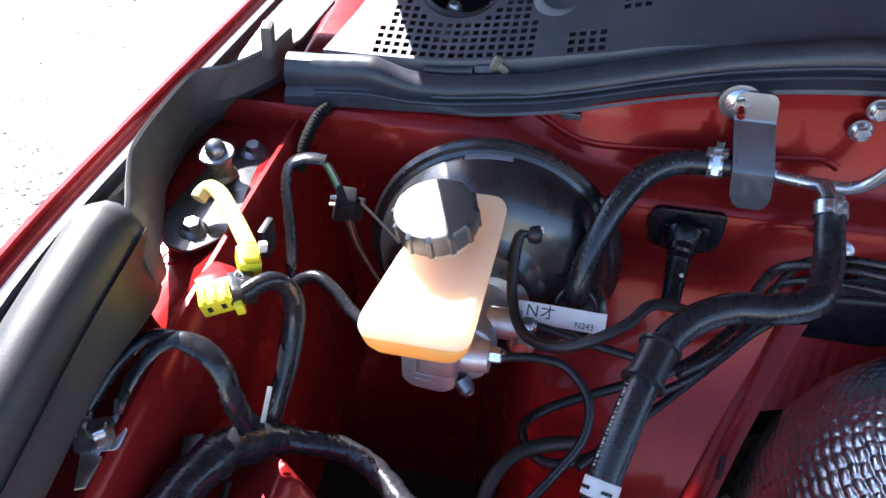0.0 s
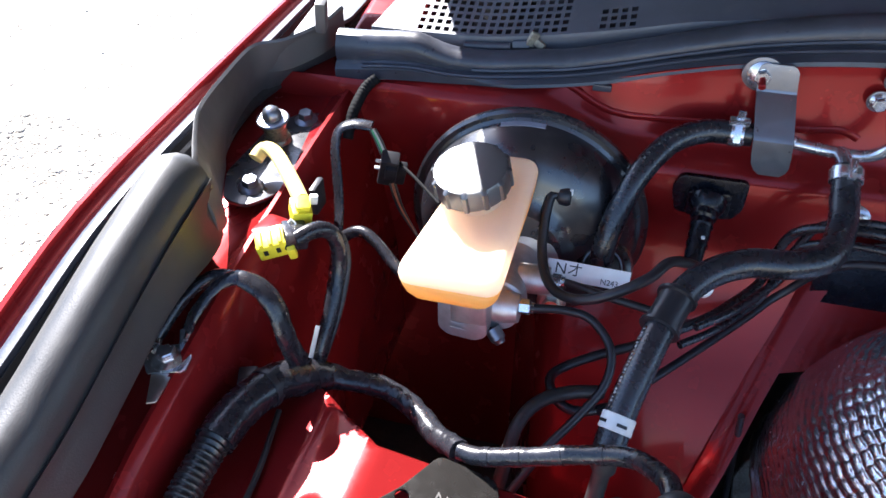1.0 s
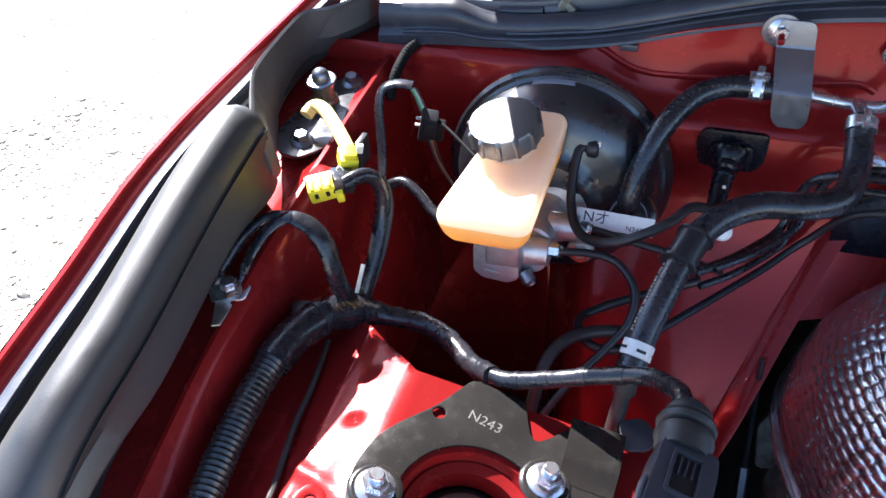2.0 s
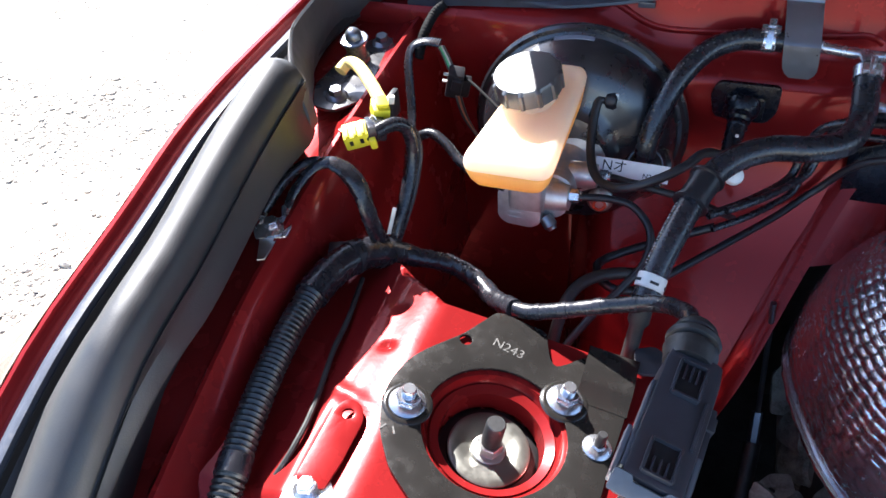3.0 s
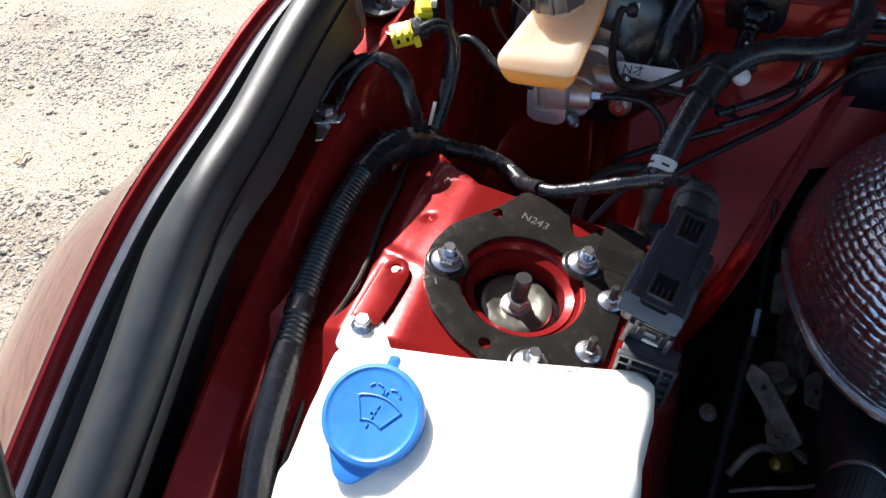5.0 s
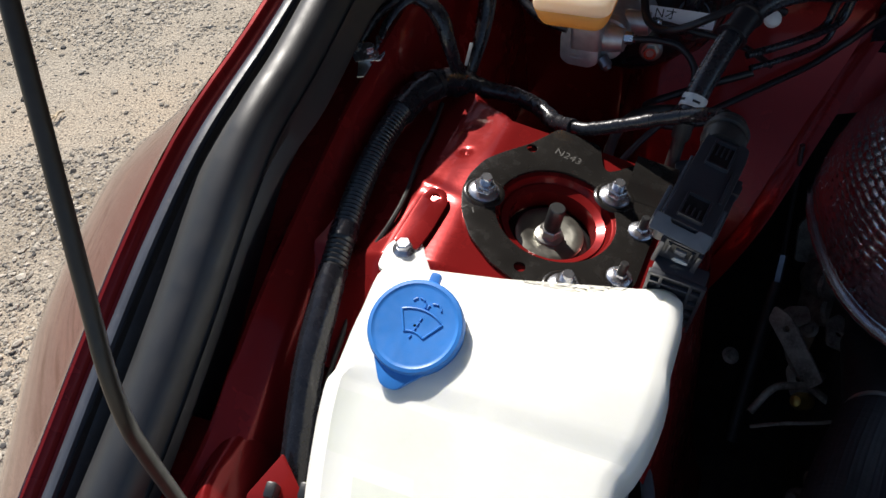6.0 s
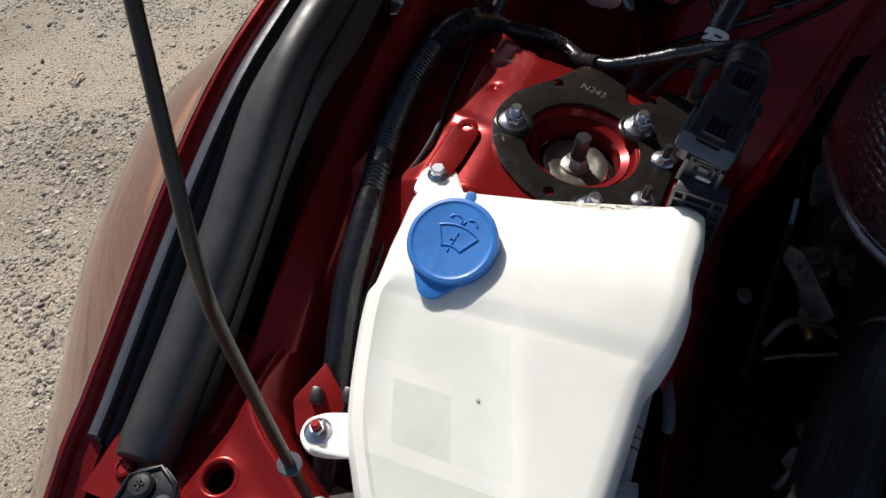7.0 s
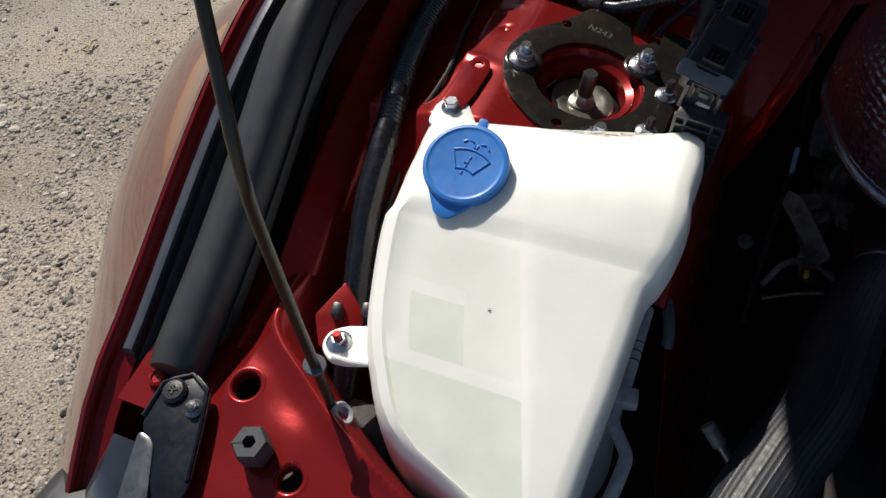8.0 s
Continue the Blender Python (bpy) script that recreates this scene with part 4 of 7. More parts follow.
        for x, z in ([(l + 0.012, 0.48), (l + 0.001, 0.75), (l, t - tilt - 0.05), (l + 0.001, t - tilt - 0.022), (l + 0.004, t - tilt - 0.010), (l + 0.009, t - tilt - 0.003), (l + 0.018, t - tilt)]
                     + [(x, t + lift(x)) for x in xs_top]
                     + [(r - 0.0125, t + tilt - 0.0004), (r - 0.0075, t + tilt - 0.0019), (r - 0.0045, t + tilt - 0.0034), (r - 0.0024, t + tilt - 0.0062), (r - 0.0015, t + tilt - 0.0110), (r - 0.0008, t + tilt - 0.0160), (r, t + tilt - 0.021), (r, t + tilt - 0.027), (min(r - 0.004, 0.0615), t + tilt - 0.033), (min(r, 0.0655) - 0.0105, t + tilt - 0.045), (min(r, 0.0655) - 0.014, 0.75), (r - 0.026, 0.48)]):
            yy = y + (0.022 * max(0, min(1, (x + 0.005) / 0.065)) ** 1.3 - 0.006 * max(0, min(1, (-0.06 - x) / 0.07))) * min(1, max(0, y / 0.03))
            ring.append(Vector((x, yy, z)))
        rows.append(ring)
    loft(bm, rows, True, True)
    # areas of thinner wall where fluid shows through, its dimming put into colour
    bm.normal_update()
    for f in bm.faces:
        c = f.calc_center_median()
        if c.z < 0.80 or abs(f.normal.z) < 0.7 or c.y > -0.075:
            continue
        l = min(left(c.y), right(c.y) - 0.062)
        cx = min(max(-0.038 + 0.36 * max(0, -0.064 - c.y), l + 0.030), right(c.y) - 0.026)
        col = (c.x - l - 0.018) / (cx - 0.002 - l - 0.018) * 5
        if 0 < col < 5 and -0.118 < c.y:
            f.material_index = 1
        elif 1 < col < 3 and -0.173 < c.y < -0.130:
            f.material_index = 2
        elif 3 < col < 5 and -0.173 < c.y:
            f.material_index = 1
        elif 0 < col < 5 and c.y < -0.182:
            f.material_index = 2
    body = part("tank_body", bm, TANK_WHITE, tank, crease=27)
    for e in body.data.edges:
        a, b = [body.data.vertices[i].co + PLACE[body] for i in e.vertices]
        if a.z > 0.885 and abs(a.y - b.y) < 1e-5 and (abs(a.y + 0.070) < 2e-4 or abs(a.y + 0.052) < 2e-4):
            e.use_edge_sharp = True
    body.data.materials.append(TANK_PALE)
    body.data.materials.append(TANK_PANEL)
    part("moulding_dot", lathe(bmesh.new(), [(0.0014, -0.001), (0.0012, 0.0006)], Matrix.Translation((-0.043, -0.124, top(-0.124) - 0.0012)), 12), PRINT, tank)
    # filler cap
    m = Matrix.Translation((-0.099, -0.0230, 0.9262)) @ pose(0, 0, 0, 21, 3, 0) @ pose(0, 0, 0, 0, 0, -9)
    part("neck", lathe(bmesh.new(), [(0.033, -0.02), (0.030, 0.004), (0.030, 0.008)], m, 40), TANK_WHITE, tank)
    cap = part("cap", lathe(bmesh.new(), [(0.0335, 0.002), (0.0352, 0.003), (0.0352, 0.0105), (0.0340, 0.0125), (0.0315, 0.0130), (0.0300, 0.0122), (0.0285, 0.0120), (0.001, 0.0122)], m, 56, False), BLUE, tank, "bright blue washer fluid cap with a wiper symbol")
    part("finger_tab", slab(bmesh.new(), rounded([(-0.0310, -0.013), (-0.007, -0.047), (0.005, -0.0475), (0.0260, -0.022), (0.0, -0.005)], 0.006, 5), 0.005, m @ pose(0.0, 0.0, 0.0075, 6, 0, 4), 0.0015), BLUE, cap)
    part("hinge_tab", slab(bmesh.new(), rounded([(-0.004, 0.030), (-0.004, 0.043), (0.004, 0.043), (0.004, 0.030)], 0.003, 4), 0.006, m @ pose(0, 0, 0.003, 0, 0, 8), 0.001), BLUE, cap)
    s = m @ pose(0.002, 0.001, 0.0123, 0, 0, 3)
    def stroke(pts):
        return tube(bmesh.new(), [s @ Vector((x, y, 0)) for x, y in pts], 0.0008, 6)
    arc = lambda r, a, b, n=10: [(r * math.sin(radians(a + (b - a) * i / n)), r * math.cos(radians(a + (b - a) * i / n)) - 0.020) for i in range(n + 1)]
    part("windscreen_symbol", stroke(arc(0.0315, -31, 31) + arc(0.0145, 31, -31) + arc(0.0315, -31, -30, 1)), BLUE, cap)
    for a in (-0.0105, -0.0045, -0.0005, 0.0035):
        part("wiper_symbol", stroke([(a * 0.12 - 0.0005, a), (a * 0.12 - 0.0001, a + 0.0026)]), BLUE, cap)
    for side in (-1, 1):
        for a0, a1 in ((-75, -30), (-10, 35), (60, 100)):
            part("spray_symbol", stroke([(side * (0.0062 - 0.0052 * math.sin(radians(a))), 0.0145 + 0.0046 * math.cos(radians(a))) for a in span(a0, a1, 4)]), BLUE, cap)
    # mounting ears
    ear = part("rear_ear", slab(bmesh.new(), rounded([(-0.160, 0.030), (-0.162, 0.056), (-0.156, 0.068), (-0.145, 0.071), (-0.134, 0.066), (-0.122, 0.048), (-0.108, 0.030)], 0.008, 4), 0.005, pose(0, 0, 0.9115), 0.0015), TANK_WHITE, tank)
    bolt(ear, (-0.146, 0.055, 0.9165), (0.05, -0.03, 1), 0.011, 0.0095, 0.009)
    ear = part("side_ear", slab(bmesh.new(), rounded([(-0.120, -0.138), (-0.160, -0.152), (-0.171, -0.162), (-0.170, -0.176), (-0.158, -0.186), (-0.142, -0.184), (-0.110, -0.172)], 0.009, 5), 0.006, pose(0, 0, 0.844), 0.0015), TANK_WHITE, tank)
    part("ear_web", tube(bmesh.new(), [Vector((-0.112, -0.1755, 0.850)), Vector((-0.142, -0.1815, 0.850)), Vector((-0.156, -0.182, 0.850))], 0.0022, 8), TANK_WHITE, ear)
    nut(ear, (-0.157, -0.168, 0.850), (0, 0, 1), 0.011, 0.0108, 0.007, 0, ZINC, 0.003, name="ear_nut")
    part("painted_stud", lathe(bmesh.new(), [(0.0038, 0), (0.0038, 0.006), (0.003, 0.008)], Matrix.Translation((-0.157, -0.168, 0.855)), 14), RED, ear, "red painted stud end")


# ---- brake servo, cylinder and reservoir ----
def build_brake():
    c, axis = Vector((-0.061, 0.515, 0.9235)), Vector((0, -1, 0.06))
    m = along(c, axis)
    servo = thing("brake_booster", c, "round glossy black brake booster on the firewall", "brake booster")
    part("shell", lathe(bmesh.new(), [(0.078, -0.045), (0.084, -0.02), (0.094, -0.006), (0.104, 0.001), (0.107, 0.004), (0.1075, 0.010), (0.105, 0.0125), (0.101, 0.012), (0.098, 0.014), (0.096, 0.024), (0.090, 0.038), (0.080, 0.048), (0.066, 0.054), (0.052, 0.056), (0.045, 0.060), (0.040, 0.066), (0.028, 0.068), (0.001, 0.068)], m, 72, False), GLOSS_BLACK, servo)
    bm = bmesh.new()
    sec = []
    for i in range(9):
        a = radians(-12 + 2.8 * i)
        sec.append([m @ Vector((r * math.sin(-a - 0.1), -0.0 + r * math.cos(a + 0.1), h)) for r, h in [(0.0980, 0.0140), (0.0987, 0.0140), (0.0976, 0.0195), (0.0968, 0.0195)]])
    part("strip_label", loft(bm, sec, True, True), mat("grey_label", (0.20, 0.20, 0.24), 0.45, 0, 0.1, 0.01), servo, "narrow grey label on the rim")
    v = along(Vector((0.013, 0.455, 0.9225)), (0, -0.8, 0.6))
    part("valve_boss", lathe(bmesh.new(), [(0.026, -0.012), (0.024, -0.004), (0.019, -0.001), (0.017, 0.004), (0.0155, 0.004), (0.015, -0.002)], v, 36, False), GLOSS_BLACK, servo)
    part("check_valve", lathe(bmesh.new(), [(0.0148, -0.003), (0.0145, 0.006), (0.012, 0.008), (0.008, 0.012)], v, 28), RUBBER, servo)
    lab = Matrix(((0.99, 0.0, 0.0, 0.0), (0, 0.64, -0.77, 0), (0, 0.77, 0.64, 0), (0, 0, 0, 1)))
    base = Matrix.Translation((0.003, 0.4310, 0.9330)) @ lab @ pose(0, 0, 0, 0, 0, -1)
    part("paper_label", slab(bmesh.new(), [(-0.034, -0.008), (0.034, -0.008), (0.034, 0.008), (-0.034, 0.008)], 0.0004, base, 0), PAPER, servo, "white paper label with hand-inked letters")
    writing("Nオ", 0.013, base @ pose(-0.016, 0.001, 0.0006), INK_AND_SHADE, "inked_letters", servo, 0.0001)
    writing("N243", 0.0065, base @ pose(0.018, -0.004, 0.0006), INK_AND_SHADE, "printed_code", servo, 0.0001)

    cyl = thing("master_cylinder", (-0.06, 0.40, 0.92), "bare cast aluminium brake master cylinder", "master cylinder")
    ax = along(Vector((-0.058, 0.452, 0.920)), (-0.06, -1, 0.03))
    part("cylinder_body", lathe(bmesh.new(), [(0.036, -0.012), (0.036, 0.002), (0.022, 0.006), (0.019, 0.012), (0.0175, 0.02), (0.0175, 0.045), (0.0195, 0.047), (0.0195, 0.056), (0.0175, 0.058), (0.0175, 0.072)], ax, 32), ALU, cyl)
    bm = slab(bmesh.new(), rounded([(-0.021, -0.022), (0.014, -0.024), (0.021, -0.014), (0.020, 0.012), (0.012, 0.018), (-0.012, 0.018), (-0.021, 0.012)], 0.004, 4), 0.022, along(Vector((-0.086, 0.392, 0.914)), (-0.08, -1, 0.12)) @ pose(0, 0, 0, 0, 0, 180), 0.0015)
    block = part("end_block", bm, ALU, cyl, "square cast end block with a printed code")
    face = along(Vector((-0.090, 0.3693, 0.9166)), (-0.08, -1, 0.12)) @ pose(0, 0, 0, 0, 0, 180)
    for dx in (-0.0035, 0.0045):
        part("code_mark", slab(bmesh.new(), [(-0.0032, -0.003), (0.0032, -0.003), (0.0032, 0.003), (-0.0032, 0.003)], 0.0003, face @ pose(dx, -0.006, 0), 0, [[(-0.0022, -0.002), (0.0022, -0.002), (0.0022, 0.002), (-0.0022, 0.002)]]), PRINT, block)
        part("code_core", slab(bmesh.new(), [(-0.0012, -0.0012), (0.0013, -0.001), (0.001, 0.0013), (-0.001, 0.001)], 0.0003, face @ pose(dx, -0.006, 0), 0), PRINT, block)
    for dy in (0.003, 0.008):
        part("print_bar", slab(bmesh.new(), [(-0.006, -0.0006), (0.006, -0.0006), (0.006, 0.0006), (-0.006, 0.0006)], 0.0003, face @ pose(0.001, dy, 0), 0), PRINT, block)
    side = along(Vector((-0.068, 0.385, 0.926)), (1, -0.04, 0.05))
    part("port_boss", lathe(bmesh.new(), [(0.0135, 0), (0.0135, 0.012), (0.012, 0.020), (0.0115, 0.024)], side, 24), ALU, cyl)
    part("rear_port_boss", lathe(bmesh.new(), [(0.0125, 0), (0.0125, 0.020), (0.011, 0.026)], along(Vector((-0.052, 0.422, 0.926)), (1, 0, 0.05)), 24), ALU, cyl)
    part("reservoir_seat", slab(bmesh.new(), rounded([(-0.016, -0.05), (0.016, -0.05), (0.016, 0.05), (-0.016, 0.05)], 0.006), 0.035, pose(-0.080, 0.412, 0.922, 0, 0, 0), 0.002), ALU, cyl)
    part("bleed_plug", lathe(bmesh.new(), [(0.0065, 0), (0.0065, 0.010), (0.0045, 0.012), (0.0040, 0.014)], along(Vector((-0.064, 0.376, 0.908)), (0.6, -0.4, -0.6)), 16), DARKER_ZINC, cyl)

    res = thing("brake_fluid_reservoir", (-0.09, 0.42, 0.96), "translucent brake fluid reservoir, warm milky plastic with a black cap", "fluid reservoir")
    bm = bmesh.new()
    rows = []
    # outline per level: (height, front y, rear y, left x, right x, rounding)
    levels = [(0.954, 0.352, 0.445, -0.118, -0.064, 0.010), (0.957, 0.345, 0.451, -0.124, -0.060, 0.012), (0.964, 0.341, 0.457, -0.128, -0.056, 0.013), (0.971, 0.340, 0.461, -0.131, -0.054, 0.013), (0.9735, 0.341, 0.462, -0.1325, -0.0535, 0.013), (0.976, 0.343, 0.463, -0.134, -0.053, 0.013)]
    def outline(y0, y1, x0, x1, r, z, slope=0.0, wedge=0.0):
        pts = rounded([(x0, y0), (x1, y0), (x1 + wedge * 0.2, y1), (x0 + wedge, y1)], r, 5)
        return [Vector((x, y, z + slope * (y - y0))) for x, y in pts]
    for z, y0, y1, x0, x1, r in levels:
        rows.append(outline(y0, y1, x0, x1, r, z, 0.12 + 0.18 * (z - 0.954) / 0.022, 0.034))
    for k, (inset, dz) in enumerate([(0.001, 0.004), (0.004, 0.0075), (0.010, 0.0095), (0.024, 0.0105)]):
        rows.append(outline(0.343 + inset, 0.463 - inset, -0.134 + inset, -0.053 - inset, 0.013, 0.976 + dz, 0.30, 0.034))
    part("fluid_section", loft(bmesh.new(), rows[:5], True, True), RESERVOIR_FLUID, res, "amber lower section filled with fluid", crease=60)
    rows = [[v + Vector((0, 0, 0.0002)) for v in r] for r in rows[4:]]
    loft(bm, rows, True, True)
    part("reservoir_body", bm, RESERVOIR, res, crease=60)
    cm = Matrix.Translation((-0.092, 0.427, 1.005)) @ pose(0, 0, 0, 11, -7, 0)
    part("filler_neck", lathe(bmesh.new(), [(0.0262, -0.012), (0.0258, 0.0), (0.0255, 0.010)], cm, 36), RESERVOIR, res)
    bm = bmesh.new()
    prof = [(0.0298, 0.005), (0.0298, 0.020), (0.0285, 0.0225), (0.026, 0.0232), (0.001, 0.0235)]
    segs = 144
    rings = []
    for r, h in prof:
        rings.append([bm.verts.new(cm @ Vector(((r + (0.0017 if k % 12 < 3 and h < 0.021 else 0)) * math.cos(2 * math.pi * k / segs), (r + (0.0017 if k % 12 < 3 and h < 0.021 else 0)) * math.sin(2 * math.pi * k / segs), h))) for k in range(segs)])
    for a, b in zip(rings, rings[1:]):
        for k in range(segs):
            bm.faces.new((a[k], a[(k + 1) % segs], b[(k + 1) % segs], b[k]))
    bm.faces.new(rings[0][::-1])
    part("cap", bm, CAP_BLACK, res, "black ribbed screw cap")


build_tower()
build_strut_plate()
build_washer_tank()
build_brake()


# ---- hoses and pipes at the firewall ----
def ribbed(r, depth, pitch):
    return lambda run, a: r + depth * math.cos(2 * math.pi * run / pitch)


def braided(r, depth=0.00028, lead=0.022, starts=14):
    return lambda run, a: r + depth * math.cos(starts * a + 2 * math.pi * run / lead * 3)


def wrinkled(r, amount=0.0007, seed=0.0, size=0.012):
    def f(run, a):
        return r + amount * (noise.noise(Vector((run / size + seed, 2.2 * math.cos(a), 2.2 * math.sin(a)))) + 0.6 * noise.noise(Vector((run / size * 2.7 + 9, 1.2 * math.cos(a) + seed, 1.2 * math.sin(a)))))
    return f


def ring_band(parent, name, line, i, radius, width, material, label=""):
    """A band round a hose at the i-th point of its line."""
    d = (line[i + 1] - line[i - 1]).normalized()
    return part(name, lathe(bmesh.new(), [(radius - 0.001, -width / 2), (radius, -width / 2 + 0.0004), (radius, width / 2 - 0.0004), (radius - 0.001, width / 2)], along(line[i], d), 28), material, parent, label)


def spring_clip(parent, at, direction, radius, lift=(0, -0.3, 1)):
    m = along(at, direction)
    c = part("hose_clip", lathe(bmesh.new(), [(radius, -0.005), (radius + 0.001, -0.005), (radius + 0.001, 0.005), (radius, 0.005), (radius, -0.005)], m, 30, False), ZINC, parent, "bright spring hose clip")
    up = Vector(lift).normalized()
    d = Vector(direction).normalized()
    def at_dir(way, out):
        n = Vector(way).normalized()
        n = (n - d * n.dot(d)).normalized()
        b = d.cross(n)
        w = Vector(at) + n * (radius + out)
        return Matrix(((d.x, b.x, n.x, w.x), (d.y, b.y, n.y, w.y), (d.z, b.z, n.z, w.z), (0, 0, 0, 1)))
    top = at_dir(up, 0.003)
    part("clip_bar", box(bmesh.new(), (0.016, 0.0050, 0.0060), top, 0.0006), ZINC, c)
    part("clip_ear", box(bmesh.new(), (0.0060, 0.0014, 0.0130), top @ pose(0, 0, 0.005), 0.0004), ZINC, c)
    part("clip_tongue", box(bmesh.new(), (0.0055, 0.0150, 0.0012), at_dir((0, -0.9, 0.45), 0.0012), 0.0004), ZINC, c)
    part("clip_foot", box(bmesh.new(), (0.0120, 0.0050, 0.0014), at_dir((0, -1, -0.15), 0.0013), 0.0004), ZINC, c)
    return c


def build_hoses():
    line = smooth_line([(0.012, 0.455, 0.925), (0.012, 0.453, 0.945), (0.018, 0.466, 0.972), (0.030, 0.488, 0.998), (0.050, 0.515, 1.014), (0.075, 0.529, 1.021), (0.103, 0.531, 1.0225), (0.113, 0.531, 1.0225)], 0.0025)
    h = solo("vacuum_hose", tube(bmesh.new(), line, braided(0.0097, 0.00010, 0.03, 22), 88), HOSE, "black rubber vacuum hose from the booster to a steel pipe", "hose")
    spring_clip(h, (0.1005, 0.531, 1.0225), (1, 0, 0), 0.0101)
    for k in range(24):
        i = int(len(line) * (0.24 + 0.026 * k))
        d = (line[i + 1] - line[i - 1]).normalized()
        n = Vector((-0.55, -0.75, 0.35))
        n = (n - d * n.dot(d)).normalized()
        b = d.cross(n)
        q = Matrix(((d.x, b.x, n.x, 0), (d.y, b.y, n.y, 0), (d.z, b.z, n.z, 0), (0, 0, 0, 1)))
        part("print_bar", box(bmesh.new(), (0.0008 + 0.0006 * (k % 3), 0.0020, 0.0004), Matrix.Translation(line[i] + n * 0.0096) @ q, 0), PRINT_DIM, h)

    line = smooth_line([(0.181, 0.500, 1.022), (0.181, 0.478, 1.008), (0.179, 0.452, 0.998), (0.166, 0.418, 0.997), (0.142, 0.405, 0.996), (0.112, 0.401, 0.994), (0.086, 0.388, 0.988), (0.068, 0.366, 0.980), (0.058, 0.340, 0.971), (0.050, 0.315, 0.960), (0.042, 0.290, 0.943), (0.037, 0.268, 0.926)], 0.0008)
    h = solo("coolant_hose", tube(bmesh.new(), line, lambda run, a: 0.0106 + 0.00006 * math.cos(2 * math.pi * run / 0.0034 + 3 * a), 36), HOSE, "thick black braided rubber hose with a clamp sleeve", "hose")
    i = min(range(len(line)), key=lambda k: (line[k] - Vector((0.064, 0.355, 0.977))).length)
    d = (line[i + 8] - line[i - 8]).normalized()
    part("sleeve", lathe(bmesh.new(), [(0.0105, -0.015), (0.0145, -0.015), (0.0145, -0.0128), (0.0124, -0.012), (0.0120, 0.0), (0.0124, 0.012), (0.0145, 0.0128), (0.0145, 0.015), (0.0105, 0.015)], along(line[i], d), 32), BLACK_PLASTIC, h, "ribbed black plastic clamp sleeve")
    i = min(range(len(line)), key=lambda k: (line[k] - Vector((0.0405, 0.283, 0.938))).length)
    band = ring_band(h, "white_band", line, i, 0.0115, 0.0118, WHITE, "white marking band with black ticks")
    d = (line[i + 1] - line[i - 1]).normalized()
    for a in (0.2, 1.45, 2.7, 3.95, 5.2):
        m = along(line[i], d) @ pose(0, 0, 0, 0, 0, math.degrees(a) + 200)
        part("black_tick", box(bmesh.new(), (0.0006, 0.007, 0.0022), m @ pose(0.0115, 0, 0.001), 0), INK_AND_SHADE, band)
    spring_clip(h, (0.181, 0.494, 1.018), (0, 0.8, 0.55), 0.0112)
    for k in range(20):
        i = int(len(line) * (0.74 + 0.0085 * k))
        d = (line[i + 1] - line[i - 1]).normalized()
        n = Vector((-0.9, -0.35, 0.45))
        n = (n - d * n.dot(d)).normalized()
        b = d.cross(n)
        q = Matrix(((d.x, b.x, n.x, 0), (d.y, b.y, n.y, 0), (d.z, b.z, n.z, 0), (0, 0, 0, 1)))
        part("print_bar", box(bmesh.new(), (0.0007 + 0.0006 * (k % 3), 0.0020, 0.0006), Matrix.Translation(line[i] + n * 0.0105) @ q, 0), PRINT, h)

    pipe = solo("steel_pipe", hose([(0.100, 0.531, 1.0225), (0.125, 0.529, 1.024), (0.150, 0.523, 1.0235), (0.175, 0.520, 1.0225), (0.193, 0.519, 1.0225), (0.205, 0.516, 1.029), (0.213, 0.512, 1.042), (0.222, 0.508, 1.060), (0.240, 0.50, 1.072)], 0.0050, 16), ZINC, "bright zinc plated steel pipe with a tee branch", "pipe")
    part("tee_branch", hose([(0.178, 0.520, 1.0225), (0.180, 0.510, 1.0225), (0.181, 0.497, 1.020), (0.181, 0.485, 1.013)], 0.0062, 16), ZINC, pipe)
    part("bead", lathe(bmesh.new(), [(0.0055, -0.002), (0.0066, -0.001), (0.0066, 0.001), (0.0055, 0.002)], along((0.143, 0.5245, 1.0237), (1, -0.2, 0)), 20), ZINC, pipe)

    def pipe_run(name, pts, r, m, label, category="pipe"):
        return solo(name, hose(pts, r, 10, 0.004), m, label, category)
    p = pipe_run("brake_pipe", [(-0.046, 0.384, 0.930), (-0.035, 0.383, 0.931), (-0.010, 0.389, 0.929), (0.012, 0.388, 0.925), (0.030, 0.371, 0.914), (0.030, 0.350, 0.897), (0.014, 0.328, 0.880), (-0.008, 0.302, 0.862), (-0.030, 0.270, 0.835), (-0.045, 0.245, 0.80)], 0.0035, BLACK_PLASTIC, "thin black brake pipe curving down from the cylinder")
    u = along((-0.046, 0.384, 0.930), (1, 0.03, 0.03))
    part("union_nut", hexagon(lathe(bmesh.new(), [(0.0045, 0), (0.0045, 0.013)], u, 12), 0.011, 0.001, 0.0105, u), ZINC, p)
    p = pipe_run("brake_pipe", [(-0.026, 0.423, 0.928), (-0.010, 0.421, 0.929), (0.020, 0.412, 0.930), (0.050, 0.406, 0.930), (0.070, 0.410, 0.922), (0.085, 0.425, 0.905), (0.10, 0.45, 0.88)], 0.0033, BLACK_PLASTIC, "thin black brake pipe running across the booster")
    u = along((-0.026, 0.423, 0.928), (1, -0.06, 0.04))
    part("union_nut", hexagon(lathe(bmesh.new(), [(0.0045, 0), (0.0045, 0.012)], u, 12), 0.010, 0.001, 0.0095, u), ZINC, p)
